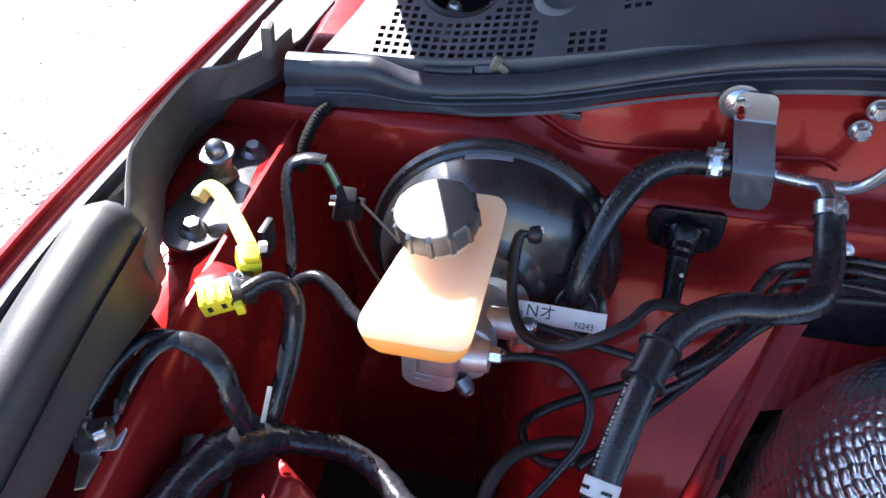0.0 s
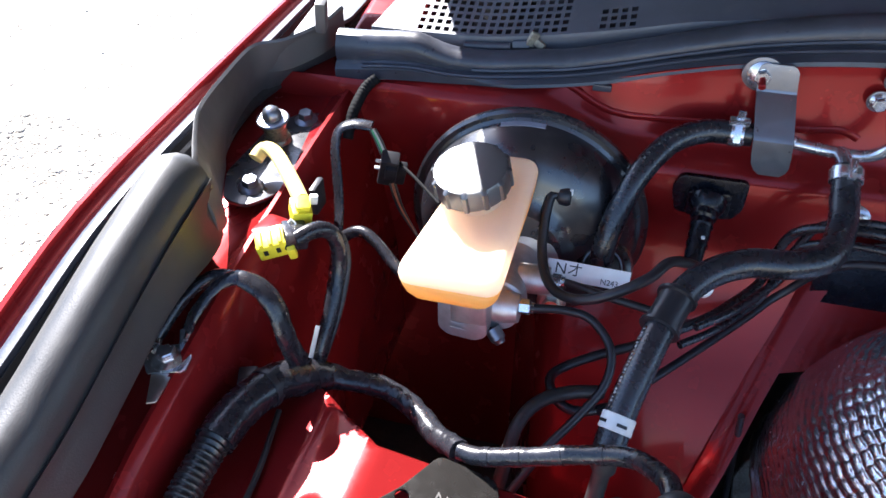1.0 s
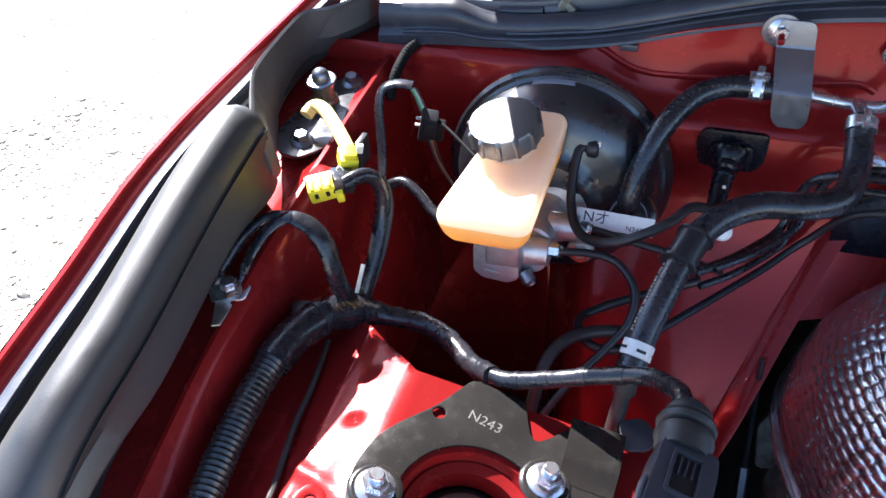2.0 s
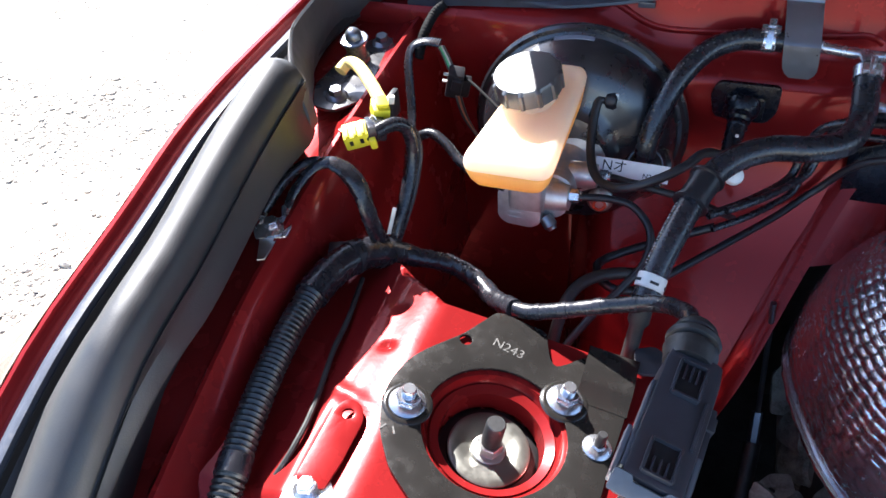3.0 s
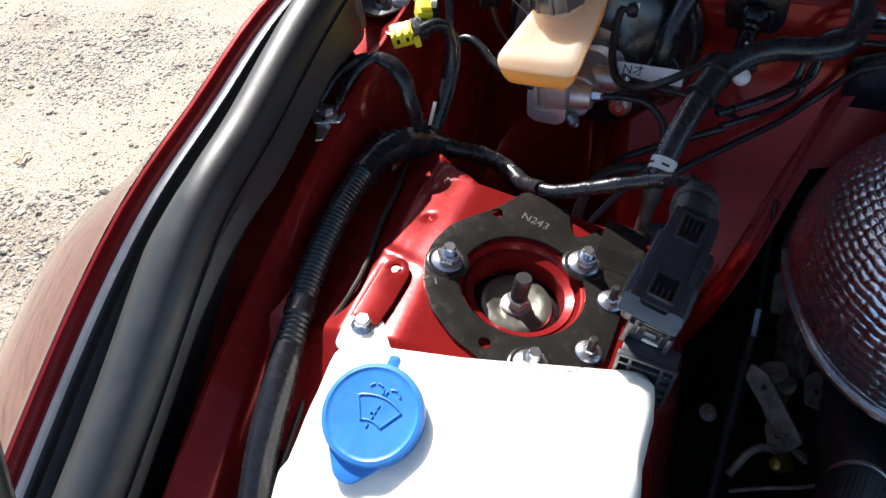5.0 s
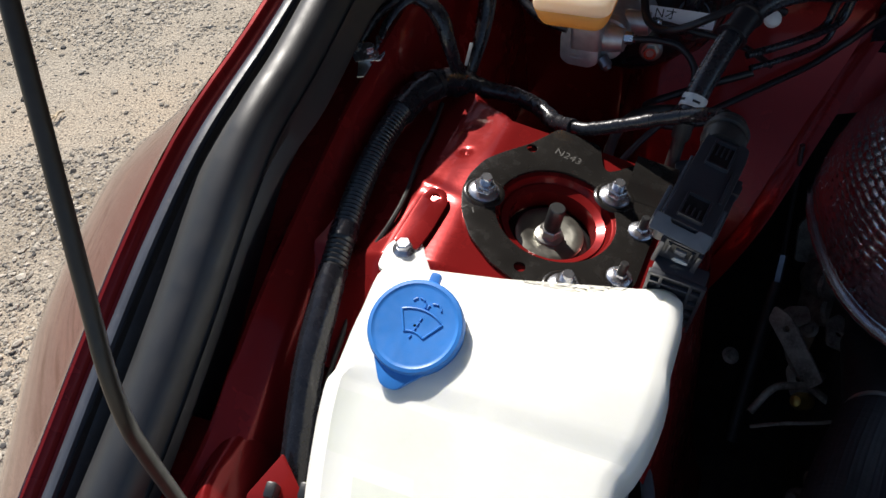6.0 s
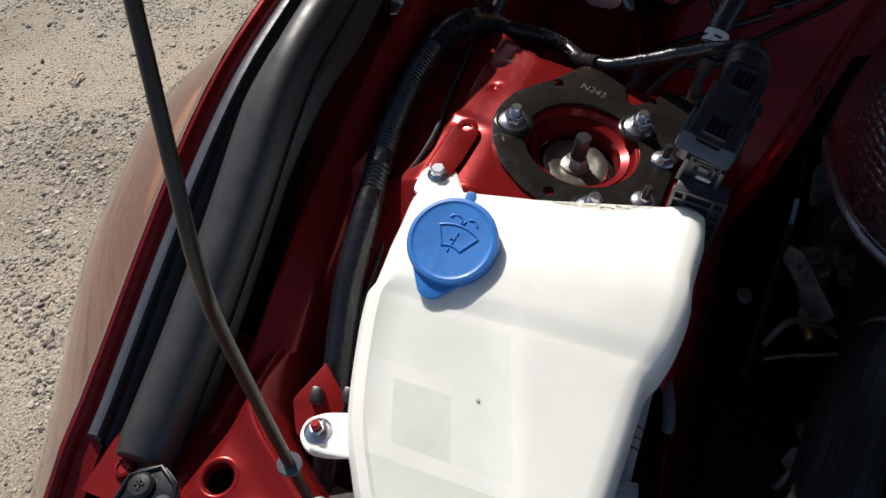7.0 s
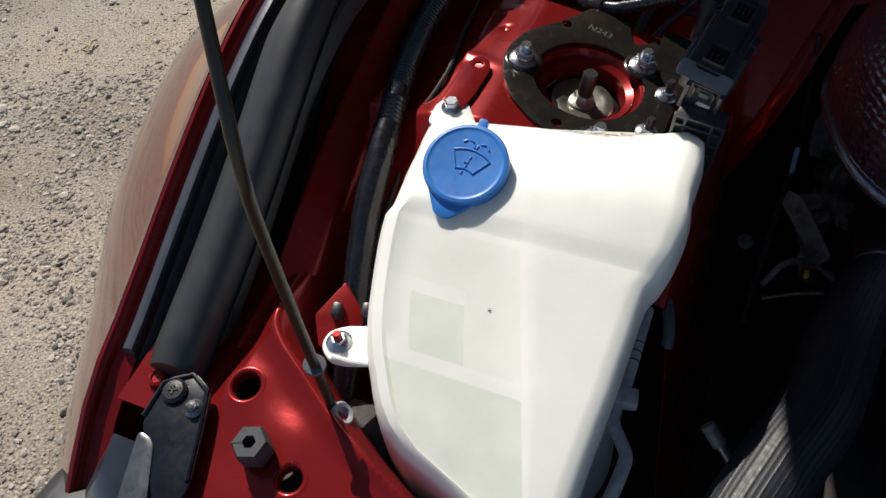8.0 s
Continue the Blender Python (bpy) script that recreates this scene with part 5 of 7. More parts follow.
    v = pipe_run("vent_tube", [(-0.046, 0.476, 0.976), (-0.036, 0.472, 0.979), (-0.026, 0.469, 0.980), (-0.036, 0.465, 0.982), (-0.038, 0.447, 0.963), (-0.035, 0.428, 0.946), (-0.026, 0.408, 0.938), (-0.011, 0.394, 0.939), (0.008, 0.388, 0.946), (0.030, 0.391, 0.957), (0.050, 0.402, 0.966), (0.066, 0.420, 0.970), (0.10, 0.445, 0.945)], 0.0042, BLACK_PLASTIC, "slim black plastic tube looping under the booster", "tube")
    part("elbow", lathe(bmesh.new(), [(0.0062, -0.014), (0.0078, -0.011), (0.0078, -0.006), (0.0068, -0.005), (0.0068, 0.004), (0.0084, 0.005), (0.0084, 0.011), (0.0062, 0.014)], along((-0.033, 0.4705, 0.980), (1, -0.25, 0.1)), 20), BLACK_PLASTIC, v)
    part("elbow_clip", box(bmesh.new(), (0.004, 0.004, 0.005), pose(-0.021, 0.468, 0.986), 0.0008), WHITE, v)
    part("elbow_clip", box(bmesh.new(), (0.003, 0.003, 0.006), pose(-0.042, 0.468, 0.980), 0.0008), WHITE, v)
    for k, (dx, dz, r) in enumerate(((0, 0, 0.0040), (0.006, -0.014, 0.0032), (0.014, 0.008, 0.0035))):
        pipe_run("tunnel_hose", [(0.075 + dx, 0.392, 0.925 + dz), (0.100 + dx, 0.415, 0.924 + dz), (0.125 + dx, 0.450, 0.918 + dz), (0.142 + dx, 0.474, 0.920 + dz), (0.148 + dx, 0.482, 0.945 + dz), (0.160 + dx, 0.480, 0.972 + dz), (0.195 + dx, 0.468, 0.988 + dz), (0.26 + dx, 0.44, 1.0 + dz), (0.34, 0.42, 1.0 + dz)], r, HOSE, "thin black hose bending up towards the engine", "hose")
    pipe_run("clutch_pipe", [(0.030, 0.350, 0.862), (0.060, 0.385, 0.864), (0.100, 0.432, 0.866), (0.140, 0.480, 0.868), (0.170, 0.505, 0.885), (0.21, 0.50, 0.93), (0.30, 0.47, 0.96)], 0.0036, BLACK_PLASTIC, "slim black pipe clipped along the red bulkhead")
    pipe_run("loop_tube", [(0.085, 0.44, 0.875), (0.050, 0.430, 0.862), (0.012, 0.418, 0.848), (-0.010, 0.400, 0.846), (-0.014, 0.380, 0.852), (-0.004, 0.362, 0.852), (0.015, 0.358, 0.850), (0.05, 0.375, 0.85)], 0.0042, BLACK_PLASTIC, "black plastic tube in a small loop", "tube")
    pipe_run("drain_hose", [(0.030, 0.372, 0.862), (0.005, 0.362, 0.866), (-0.018, 0.346, 0.866), (-0.031, 0.325, 0.858), (-0.036, 0.300, 0.835), (-0.04, 0.28, 0.80)], 0.0056, RUBBER, "short black rubber drain hose", "hose")


def build_firewall_fittings():
    # strap bracket
    strap = thing("pipe_bracket", (0.125, 0.545, 1.02), "bright zinc plated steel strap bracket holding the pipe", "bracket")
    sec = []
    for y, z, w in [(0.5525, 1.0765, 0.010), (0.5522, 1.075, 0.0134), (0.5515, 1.0715, 0.0152), (0.5500, 1.0560, 0.0152), (0.5488, 1.0535, 0.0152), (0.5235, 1.0285, 0.0150), (0.5215, 1.0255, 0.0150), (0.5205, 1.012, 0.0150), (0.5200, 1.005, 0.0144), (0.5198, 1.000, 0.0122), (0.5197, 0.9965, 0.0080)]:
        x = 0.127 + 0.12 * (1.03 - z)
        sec.append([Vector((x + w * k, y - 0.003, z)) for k in (-1, -0.95, -0.3, 0.3, 0.95, 1)])
    part("strap", thicken(loft(bmesh.new(), sec), 0.0022), DARKER_ZINC, strap, crease=12)
    ear = along((0.111, 0.5525, 1.066), (0, -1, 0.02))
    part("strap_ear", slab(bmesh.new(), [(0.0155 * math.cos(a), 0.0145 * math.sin(a)) for a in [2 * math.pi * k / 24 for k in range(24)]], 0.0022, ear @ pose(0, 0, 0), 0.0005), DARKER_ZINC, strap)
    b = bolt(strap, (0.111, 0.5500, 1.066), (0, -1, 0.05), 0.011, 0.0115, 0.009)
    part("stud_end", lathe(bmesh.new(), [(0.003, 0), (0.003, 0.010), (0.002, 0.011)], along((0.111, 0.543, 1.066), (-0.02, -1, -0.25)), 12), RED, b, "red painted stud end")
    part("drilled_hole", lathe(bmesh.new(), [(0.0042, 0), (0.0042, 0.0006), (0.001, 0.0006)], along((0.1308, 0.5170, 1.0075), (0, -1, 0)), 16, False), RED, strap)
    part("paint_dab", slab(bmesh.new(), [(-0.003, -0.002), (0.002, -0.0035), (0.004, 0.0015), (-0.001, 0.003)], 0.0003, along((0.118, 0.5235, 1.0325), (0, -0.72, 0.69)), 0), GREEN, strap)
    for at in ((0.200, 0.5515, 1.054), (0.207, 0.5515, 1.072)):
        bolt_thing = thing("firewall_bolt", at, "bright zinc flange bolt on the red firewall", "bolt", "bolts on the firewall")
        part("washer", lathe(bmesh.new(), [(0.0088, 0), (0.0088, 0.0015), (0.0065, 0.002)], along(at, (0, -1, 0)), 28), DARKER_ZINC, bolt_thing)
        bolt(bolt_thing, (at[0], at[1] - 0.0018, at[2]), (0, -1, 0.05), 0.010, 0.0076, 0.008, name="head")
    at = (0.200, 0.50, 0.978)
    bolt_thing = thing("firewall_bolt", at, "bright zinc flange bolt beside the black plate", "bolt", "bolts on the firewall")
    bolt(bolt_thing, at, (-0.2, -1, 0.3), 0.011, 0.011, 0.009, name="head")
    part("shank", lathe(bmesh.new(), [(0.005, -0.04), (0.005, 0.001)], along(at, (-0.2, -1, 0.3)), 14), STEEL, bolt_thing)

    # rubber grommet with its boot
    g = thing("cable_grommet", (0.087, 0.52, 0.965), "black rubber grommet with a ribbed boot in the firewall", "grommet")
    m = along((0.0915, 0.5285, 0.963), (0, -1, 0.02)) @ pose(0, 0, 0, 0, 0, 180)
    part("flange_plate", slab(bmesh.new(), rounded([(-0.030, -0.018), (0.026, -0.018), (0.032, -0.004), (0.026, 0.020), (-0.022, 0.022), (-0.030, 0.010)], 0.006), 0.006, m, 0.002), SATIN_BLACK, g)
    part("raised_frame", slab(bmesh.new(), rounded([(-0.018, -0.008), (0.018, -0.008), (0.018, 0.018), (-0.018, 0.018)], 0.005), 0.012, m, 0.002), SATIN_BLACK, g)
    cone = along((0.0905, 0.518, 0.962), (-0.12, -1, -0.45))
    part("boot", lathe(bmesh.new(), [(0.016, 0.0), (0.015, 0.008), (0.011, 0.012), (0.011, 0.018), (0.009, 0.020), (0.0098, 0.026), (0.0085, 0.028), (0.009, 0.036), (0.0078, 0.039), (0.0088, 0.044), (0.0078, 0.047), (0.0075, 0.062), (0.005, 0.064)], cone, 28), SATIN_BLACK, g)
    part("clip_tip", box(bmesh.new(), (0.003, 0.003, 0.002), pose(0.0885, 0.472, 0.957), 0.0006), WHITE, g)
    s = lathe(bmesh.new(), [(0.0065, -0.006), (0.008, -0.003), (0.0085, 0.0), (0.0075, 0.003), (0.004, 0.005)], along((0.090, 0.416, 0.953), (0.2, -0.6, 0.8)), 20)
    solo("white_plug", s, WHITE, "small cream white plastic plug behind the hose", "plug")

    at = Vector((-0.026, 0.452, 0.876))
    st = thing("booster_stud", at, "steel nut with a red paint ring under the booster", "nut")
    m = along(at, (0.1, -1, 0.15))
    part("washer", lathe(bmesh.new(), [(0.013, -0.004), (0.013, 0.0), (0.010, 0.003)], m, 24), STEEL, st)
    part("nut", hexagon(bmesh.new(), 0.014, 0.0, 0.009, m), STEEL, st)
    part("paint_ring", lathe(bmesh.new(), [(0.0062, 0.009), (0.0068, 0.0098), (0.0045, 0.0105), (0.004, 0.009)], m, 20, False), mat("red_torque_paint", (0.55, 0.05, 0.02), 0.4), st, "red torque mark")

    pl = slab(bmesh.new(), rounded([(0.1955, 0.845), (0.1905, 0.930), (0.33, 0.985), (0.40, 0.985), (0.40, 0.93), (0.226, 0.858)], 0.004, 3), 0.003, Matrix(((1, 0, 0, 0), (0, 0, -1, 0.517), (0, 1, 0, 0), (0, 0, 0, 1))), 0.0008)
    solo("black_heat_plate", pl, SATIN_BLACK, "glossy black sheet plate in front of the firewall", "plate")


# ---- wiring ----
def build_wiring():
    # main harness: taped trunk, then ribbed conduit
    trunk = thing("main_harness", (-0.2, 0.15, 0.92), "thick black wiring harness in ribbed conduit along the inner fender", "wiring harness")
    pts = [(-0.160, 0.3025, 0.8995), (-0.174, 0.3000, 0.9025), (-0.188, 0.287, 0.913), (-0.201, 0.264, 0.926), (-0.213, 0.228, 0.930), (-0.2165, 0.185, 0.928), (-0.2150, 0.140, 0.924), (-0.2095, 0.095, 0.920), (-0.2015, 0.050, 0.914), (-0.193, 0.0, 0.900), (-0.187, -0.05, 0.874), (-0.174, -0.12, 0.822), (-0.165, -0.19, 0.76), (-0.16, -0.26, 0.70)]
    line = smooth_line(pts, 0.0011)
    def cut(y0, y1):
        return [p for p in line if y1 <= p.y <= y0]
    part("taped_trunk", tube(bmesh.new(), cut(0.32, 0.205)[::2], lambda run, a: 0.0080 + 0.0062 * max(0, min(1, run / 0.035)) + 0.0006 * noise.noise(Vector((run / 0.012 + 3, 2.2 * math.cos(a), 2.2 * math.sin(a)))), 22), TAPE, trunk)
    part("split_conduit", tube(bmesh.new(), cut(0.207, 0.046), ribbed(0.0108, 0.0009, 0.0044), 22), CONDUIT, trunk)
    part("tape_wrap", tube(bmesh.new(), cut(0.064, 0.050)[::2], wrinkled(0.0122, 0.0002, 9), 22), TAPE, trunk)
    part("lower_conduit", tube(bmesh.new(), cut(0.050, 0.022), ribbed(0.0108, 0.0009, 0.0044), 22), CONDUIT, trunk)
    part("taped_lower", tube(bmesh.new(), cut(0.024, -0.26)[::3], wrinkled(0.0126, 0.0003, 5, 0.03), 20), TAPE, trunk)
    part("tie_strap", tube(bmesh.new(), cut(0.262, 0.257), 0.0152, 24), BLACK_PLASTIC, trunk)
    part("clip_block", box(bmesh.new(), (0.014, 0.022, 0.012), pose(-0.219, 0.262, 0.925, 0, 0, 20), 0.002), BLACK_PLASTIC, trunk)

    branch = thing("cross_harness", (-0.06, 0.27, 0.91), "black taped wiring branch arching over to the connector", "wiring harness")
    line = smooth_line([(-0.190, 0.296, 0.906), (-0.1674, 0.3005, 0.9005), (-0.148, 0.305, 0.897), (-0.1277, 0.3050, 0.894), (-0.103, 0.292, 0.894), (-0.083, 0.2735, 0.8965), (-0.060, 0.255, 0.909)], 0.0015)
    part("taped_arch", tube(bmesh.new(), line, wrinkled(0.0084, 0.0009, 12, 0.010), 18), TAPE, branch)
    line = smooth_line([(-0.060, 0.255, 0.909), (-0.045, 0.2515, 0.913), (-0.015, 0.2505, 0.925), (0.015, 0.2505, 0.938), (0.040, 0.2485, 0.949), (0.054, 0.243, 0.957), (0.063, 0.231, 0.967), (0.070, 0.215, 0.979), (0.073, 0.196, 0.985)], 0.0015)
    part("smooth_sleeve", tube(bmesh.new(), line, wrinkled(0.0063, 0.00035, 20, 0.012), 16), TAPE, branch, "glossy black taped sleeve")
    for i in (12, 26, 44, 62):
        part("tape_turn", tube(bmesh.new(), line[i:i + 5], 0.0068, 16), TAPE, branch)

    # earth leads
    earth = thing("earth_terminal", (-0.256, 0.236, 0.975), "zinc earth terminal bolted to the red inner fender", "earth terminal")
    base = pose(-0.256, 0.234, RIDGE(0.235) + 0.001, 0, 0, 24)
    part("lug_plate", slab(bmesh.new(), rounded([(-0.013, -0.010), (0.012, -0.012), (0.016, 0.002), (0.010, 0.014), (-0.010, 0.014), (-0.016, 0.002)], 0.003), 0.0022, base @ pose(0, 0, 0.001), 0.0006), ZINC, earth)
    part("lug_tail", slab(bmesh.new(), [(-0.010, -0.008), (0.004, -0.012), (-0.004, -0.034), (-0.010, -0.034)], 0.0016, base, 0.0004), STEEL, earth)
    bolt(earth, base @ Vector((0, 0, 0.003)), (0.05, 0, 1), 0.011, 0.0105, 0.010)
    for dx, r in ((0.011, 0.0046), (-0.009, 0.0042)):
        part("crimp", tube(bmesh.new(), [base @ Vector((dx, 0.012, 0.004)), base @ Vector((dx, 0.022, 0.007))], r, 12, 0.7), ZINC, earth)
    w = thing("earth_lead", (-0.22, 0.27, 0.98), "pair of black taped earth leads arching over the ridge", "wire")
    a = base @ Vector((0.011, 0.020, 0.006))
    line = smooth_line([a, (-0.2495, 0.265, 0.984), (-0.240, 0.281, 0.996), (-0.228, 0.289, 1.001), (-0.212, 0.290, 0.995), (-0.200, 0.287, 0.983), (-0.193, 0.281, 0.962), (-0.190, 0.284, 0.938), (-0.186, 0.294, 0.910)], 0.002)
    part("taped_lead", tube(bmesh.new(), line, lambda run, an: 0.0048 + 0.0032 * max(0, min(1, (run - 0.04) / 0.03)) + 0.0006 * noise.noise(Vector((run * 120, math.cos(an) * 2, math.sin(an) * 2))), 14, 0.55), TAPE, w)
    b = base @ Vector((-0.009, 0.020, 0.006))
    line = smooth_line([b, (-0.264, 0.275, 0.985), (-0.252, 0.292, 0.992), (-0.238, 0.296, 0.995), (-0.222, 0.296, 0.991), (-0.207, 0.293, 0.972), (-0.197, 0.288, 0.945), (-0.190, 0.296, 0.912)], 0.003)
    part("second_lead", tube(bmesh.new(), line, wrinkled(0.0048, 0.0004, 31), 12), TAPE, w)

    # yellow connector and its leads
    y = thing("yellow_connector", (-0.21, 0.33, 1.01), "bright yellow plastic wiring connector clipped to the inner fender", "connector")
    part("sleeve", hose([(-0.274, 0.419, 1.008), (-0.2715, 0.4255, 1.0115), (-0.266, 0.427, 1.0140), (-0.254, 0.418, 1.0165), (-0.237, 0.398, 1.019), (-0.221, 0.379, 1.0185), (-0.210, 0.366, 1.016)], 0.0060, 18), YELLOW_TUBE, y, "cream yellow protective sleeve")
    m = pose(-0.206, 0.355, 1.014, 8, 10, 32)
    part("upper_housing", box(bmesh.new(), (0.015, 0.019, 0.013), m, 0.002), YELLOW, y)
    part("latch", box(bmesh.new(), (0.010, 0.014, 0.004), m @ pose(0, -0.002, 0.010), 0.001), YELLOW, y)
    part("latch_hook", box(bmesh.new(), (0.006, 0.004, 0.008), m @ pose(0.010, 0.006, 0.006), 0.001), WHITE, y)
    m = pose(-0.217, 0.3265, 1.005, 14, -8, 28)
    part("lower_housing", box(bmesh.new(), (0.022, 0.018, 0.015), m, 0.002), YELLOW, y)
    # Flat dark bars: the housing slots' shade is only colour.
    for dx in (-0.005, 0.004):
        part("slot", box(bmesh.new(), (0.0030, 0.0008, 0.0050), m @ pose(dx, -0.0092, 0.001), 0), INK_AND_SHADE, y, "shade-coloured slot in the housing")
    part("cable_tie", hose([m @ Vector((0.012, 0.006, 0.004)), m @ Vector((0.017, 0.010, 0.008)), m @ Vector((0.020, 0.004, 0.004)), m @ Vector((0.018, -0.004, -0.004))], 0.0007, 6), WHITE, y)
    for k in range(3):
        part("ridge", box(bmesh.new(), (0.0028, 0.015, 0.003), m @ pose(-0.007 + 0.007 * k, -0.001, 0.0082), 0.0007), YELLOW, y)
    part("side_latch", box(bmesh.new(), (0.006, 0.021, 0.011), m @ pose(0.0125, -0.003, -0.003), 0.0015), YELLOW, y)
    part("tape_collar", box(bmesh.new(), (0.018, 0.020, 0.014), pose(-0.203, 0.335, 1.008, 0, 12, 35), 0.003), TAPE, y)
    part("steel_bracket", slab(bmesh.new(), rounded([(-0.250, 0.352), (-0.222, 0.340), (-0.216, 0.356), (-0.226, 0.372), (-0.244, 0.376)], 0.004), 0.002, pose(0, 0, 0.988), 0.0006), RED, y)
    w = thing("connector_lead", (-0.185, 0.33, 0.96), "black taped lead from the yellow connector to the harness", "wire")
    part("taped_lead", tube(bmesh.new(), smooth_line([(-0.200, 0.328, 1.009), (-0.190, 0.342, 1.010), (-0.182, 0.350, 1.003), (-0.178, 0.352, 0.988), (-0.178, 0.347, 0.968), (-0.179, 0.330, 0.945), (-0.182, 0.314, 0.926), (-0.185, 0.303, 0.908)], 0.002), wrinkled(0.0062, 0.0004, 40), 14), TAPE, w)
    part("thin_wire", hose([(-0.186, 0.348, 1.006), (-0.177, 0.356, 0.998), (-0.172, 0.354, 0.975), (-0.173, 0.332, 0.944), (-0.180, 0.306, 0.912)], 0.0022, 8), RUBBER, w)
    part("paper_tag", slab(bmesh.new(), [(-0.0018, -0.012), (0.0018, -0.012), (0.0018, 0.012), (-0.0018, 0.012)], 0.0008, look((-0.180, 0.297, 0.942), (-0.2, 0.9, 0.1)), 0.0002), LEVER_GREY, w, "grey tape tag")

    # sensor connector behind the reservoir
    s = thing("sensor_connector", (-0.178, 0.456, 0.985), "black sensor plug with coloured wires beside the reservoir", "connector")
    m = pose(-0.182, 0.480, 0.974, 20, 12, 15)
    part("plug_body", box(bmesh.new(), (0.016, 0.014, 0.034), m, 0.002), BLACK_PLASTIC, s)
    part("plug_wing", box(bmesh.new(), (0.012, 0.008, 0.026), m @ pose(0.010, 0, -0.004), 0.002), BLACK_PLASTIC, s)
    part("lock_tab", box(bmesh.new(), (0.010, 0.005, 0.014), m @ pose(0.002, -0.009, 0.006), 0.001), BLACK_PLASTIC, s)
    for z in (0.004, 0.014):
        part("latch_edge", box(bmesh.new(), (0.005, 0.003, 0.002), m @ pose(-0.010, -0.004, z), 0.0005), PRINT, s)
    for k, c in enumerate((INK_AND_SHADE, GREEN, PRINT, INK_AND_SHADE)):
        part("wire", hose([(-0.199 + 0.002 * k, 0.484, 1.010), (-0.193 + 0.002 * k, 0.483, 0.998), (-0.188 + 0.002 * k, 0.481, 0.986)], 0.0011, 6), c, s)
    for k in range(3):
        part("wire", hose([(-0.181 + 0.0025 * k, 0.478, 0.960), (-0.176 + 0.0025 * k, 0.472, 0.951), (-0.166 + 0.002 * k, 0.460, 0.944), (-0.14, 0.43, 0.942)], 0.0012, 6), ORANGE if k == 1 else INK_AND_SHADE, s)
    part("probe", hose([(-0.174, 0.481, 0.982), (-0.155, 0.466, 0.980), (-0.125, 0.440, 0.975)], 0.0014, 8), MATT_SHADE_RUBBER, s)
    line = smooth_line([(-0.195, 0.4822, 1.0135), (-0.208, 0.481, 1.0145), (-0.219, 0.4775, 1.0125), (-0.2235, 0.4715, 1.007), (-0.2225, 0.462, 0.996), (-0.217, 0.448, 0.978), (-0.2115, 0.432, 0.957), (-0.204, 0.398, 0.935), (-0.193, 0.345, 0.914), (-0.187, 0.312, 0.904)], 0.002)
    part("flat_loom", tube(bmesh.new(), line, wrinkled(0.0072, 0.0004, 55), 14, 0.42), TAPE, s, "flat black taped loom folded over at the top")
    solo("servo_lead", tube(bmesh.new(), smooth_line([(-0.202, 0.398, 0.945), (-0.195, 0.402, 0.956), (-0.181, 0.403, 0.963), (-0.165, 0.396, 0.960), (-0.145, 0.382, 0.951), (-0.125, 0.372, 0.945), (-0.10, 0.37, 0.94)], 0.003), wrinkled(0.0048, 0.0003, 60), 14), TAPE, "black taped lead arching to the reservoir", "wire")
    solo("corrugated_drain", tube(bmesh.new(), smooth_line([(-0.218, 0.562, 1.016), (-0.227, 0.553, 1.008), (-0.2315, 0.532, 0.996), (-0.2325, 0.520, 0.984), (-0.2330, 0.514, 0.976)], 0.0011), ribbed(0.0052, 0.0003, 0.0036), 18), MATT_SHADE_RUBBER, "black corrugated drain tube in the firewall corner", "tube")
    solo("wall_clip", box(bmesh.new(), (0.006, 0.020, 0.026), pose(-0.226, 0.425, 0.975, 0, 0, 0), 0.002), BLACK_PLASTIC, "small black plastic clip on the inner fender", "clip")
    solo("bonnet_cable", hose([(-0.195, 0.256, 0.908), (-0.187, 0.209, 0.909), (-0.183, 0.172, 0.911), (-0.173, 0.117, 0.913), (-0.172, 0.085, 0.912), (-0.179, 0.055, 0.900), (-0.180, 0.02, 0.880), (-0.178, -0.04, 0.855), (-0.172, -0.14, 0.82)], 0.0023, 8), RUBBER, "thin black release cable lying on the tower", "cable")


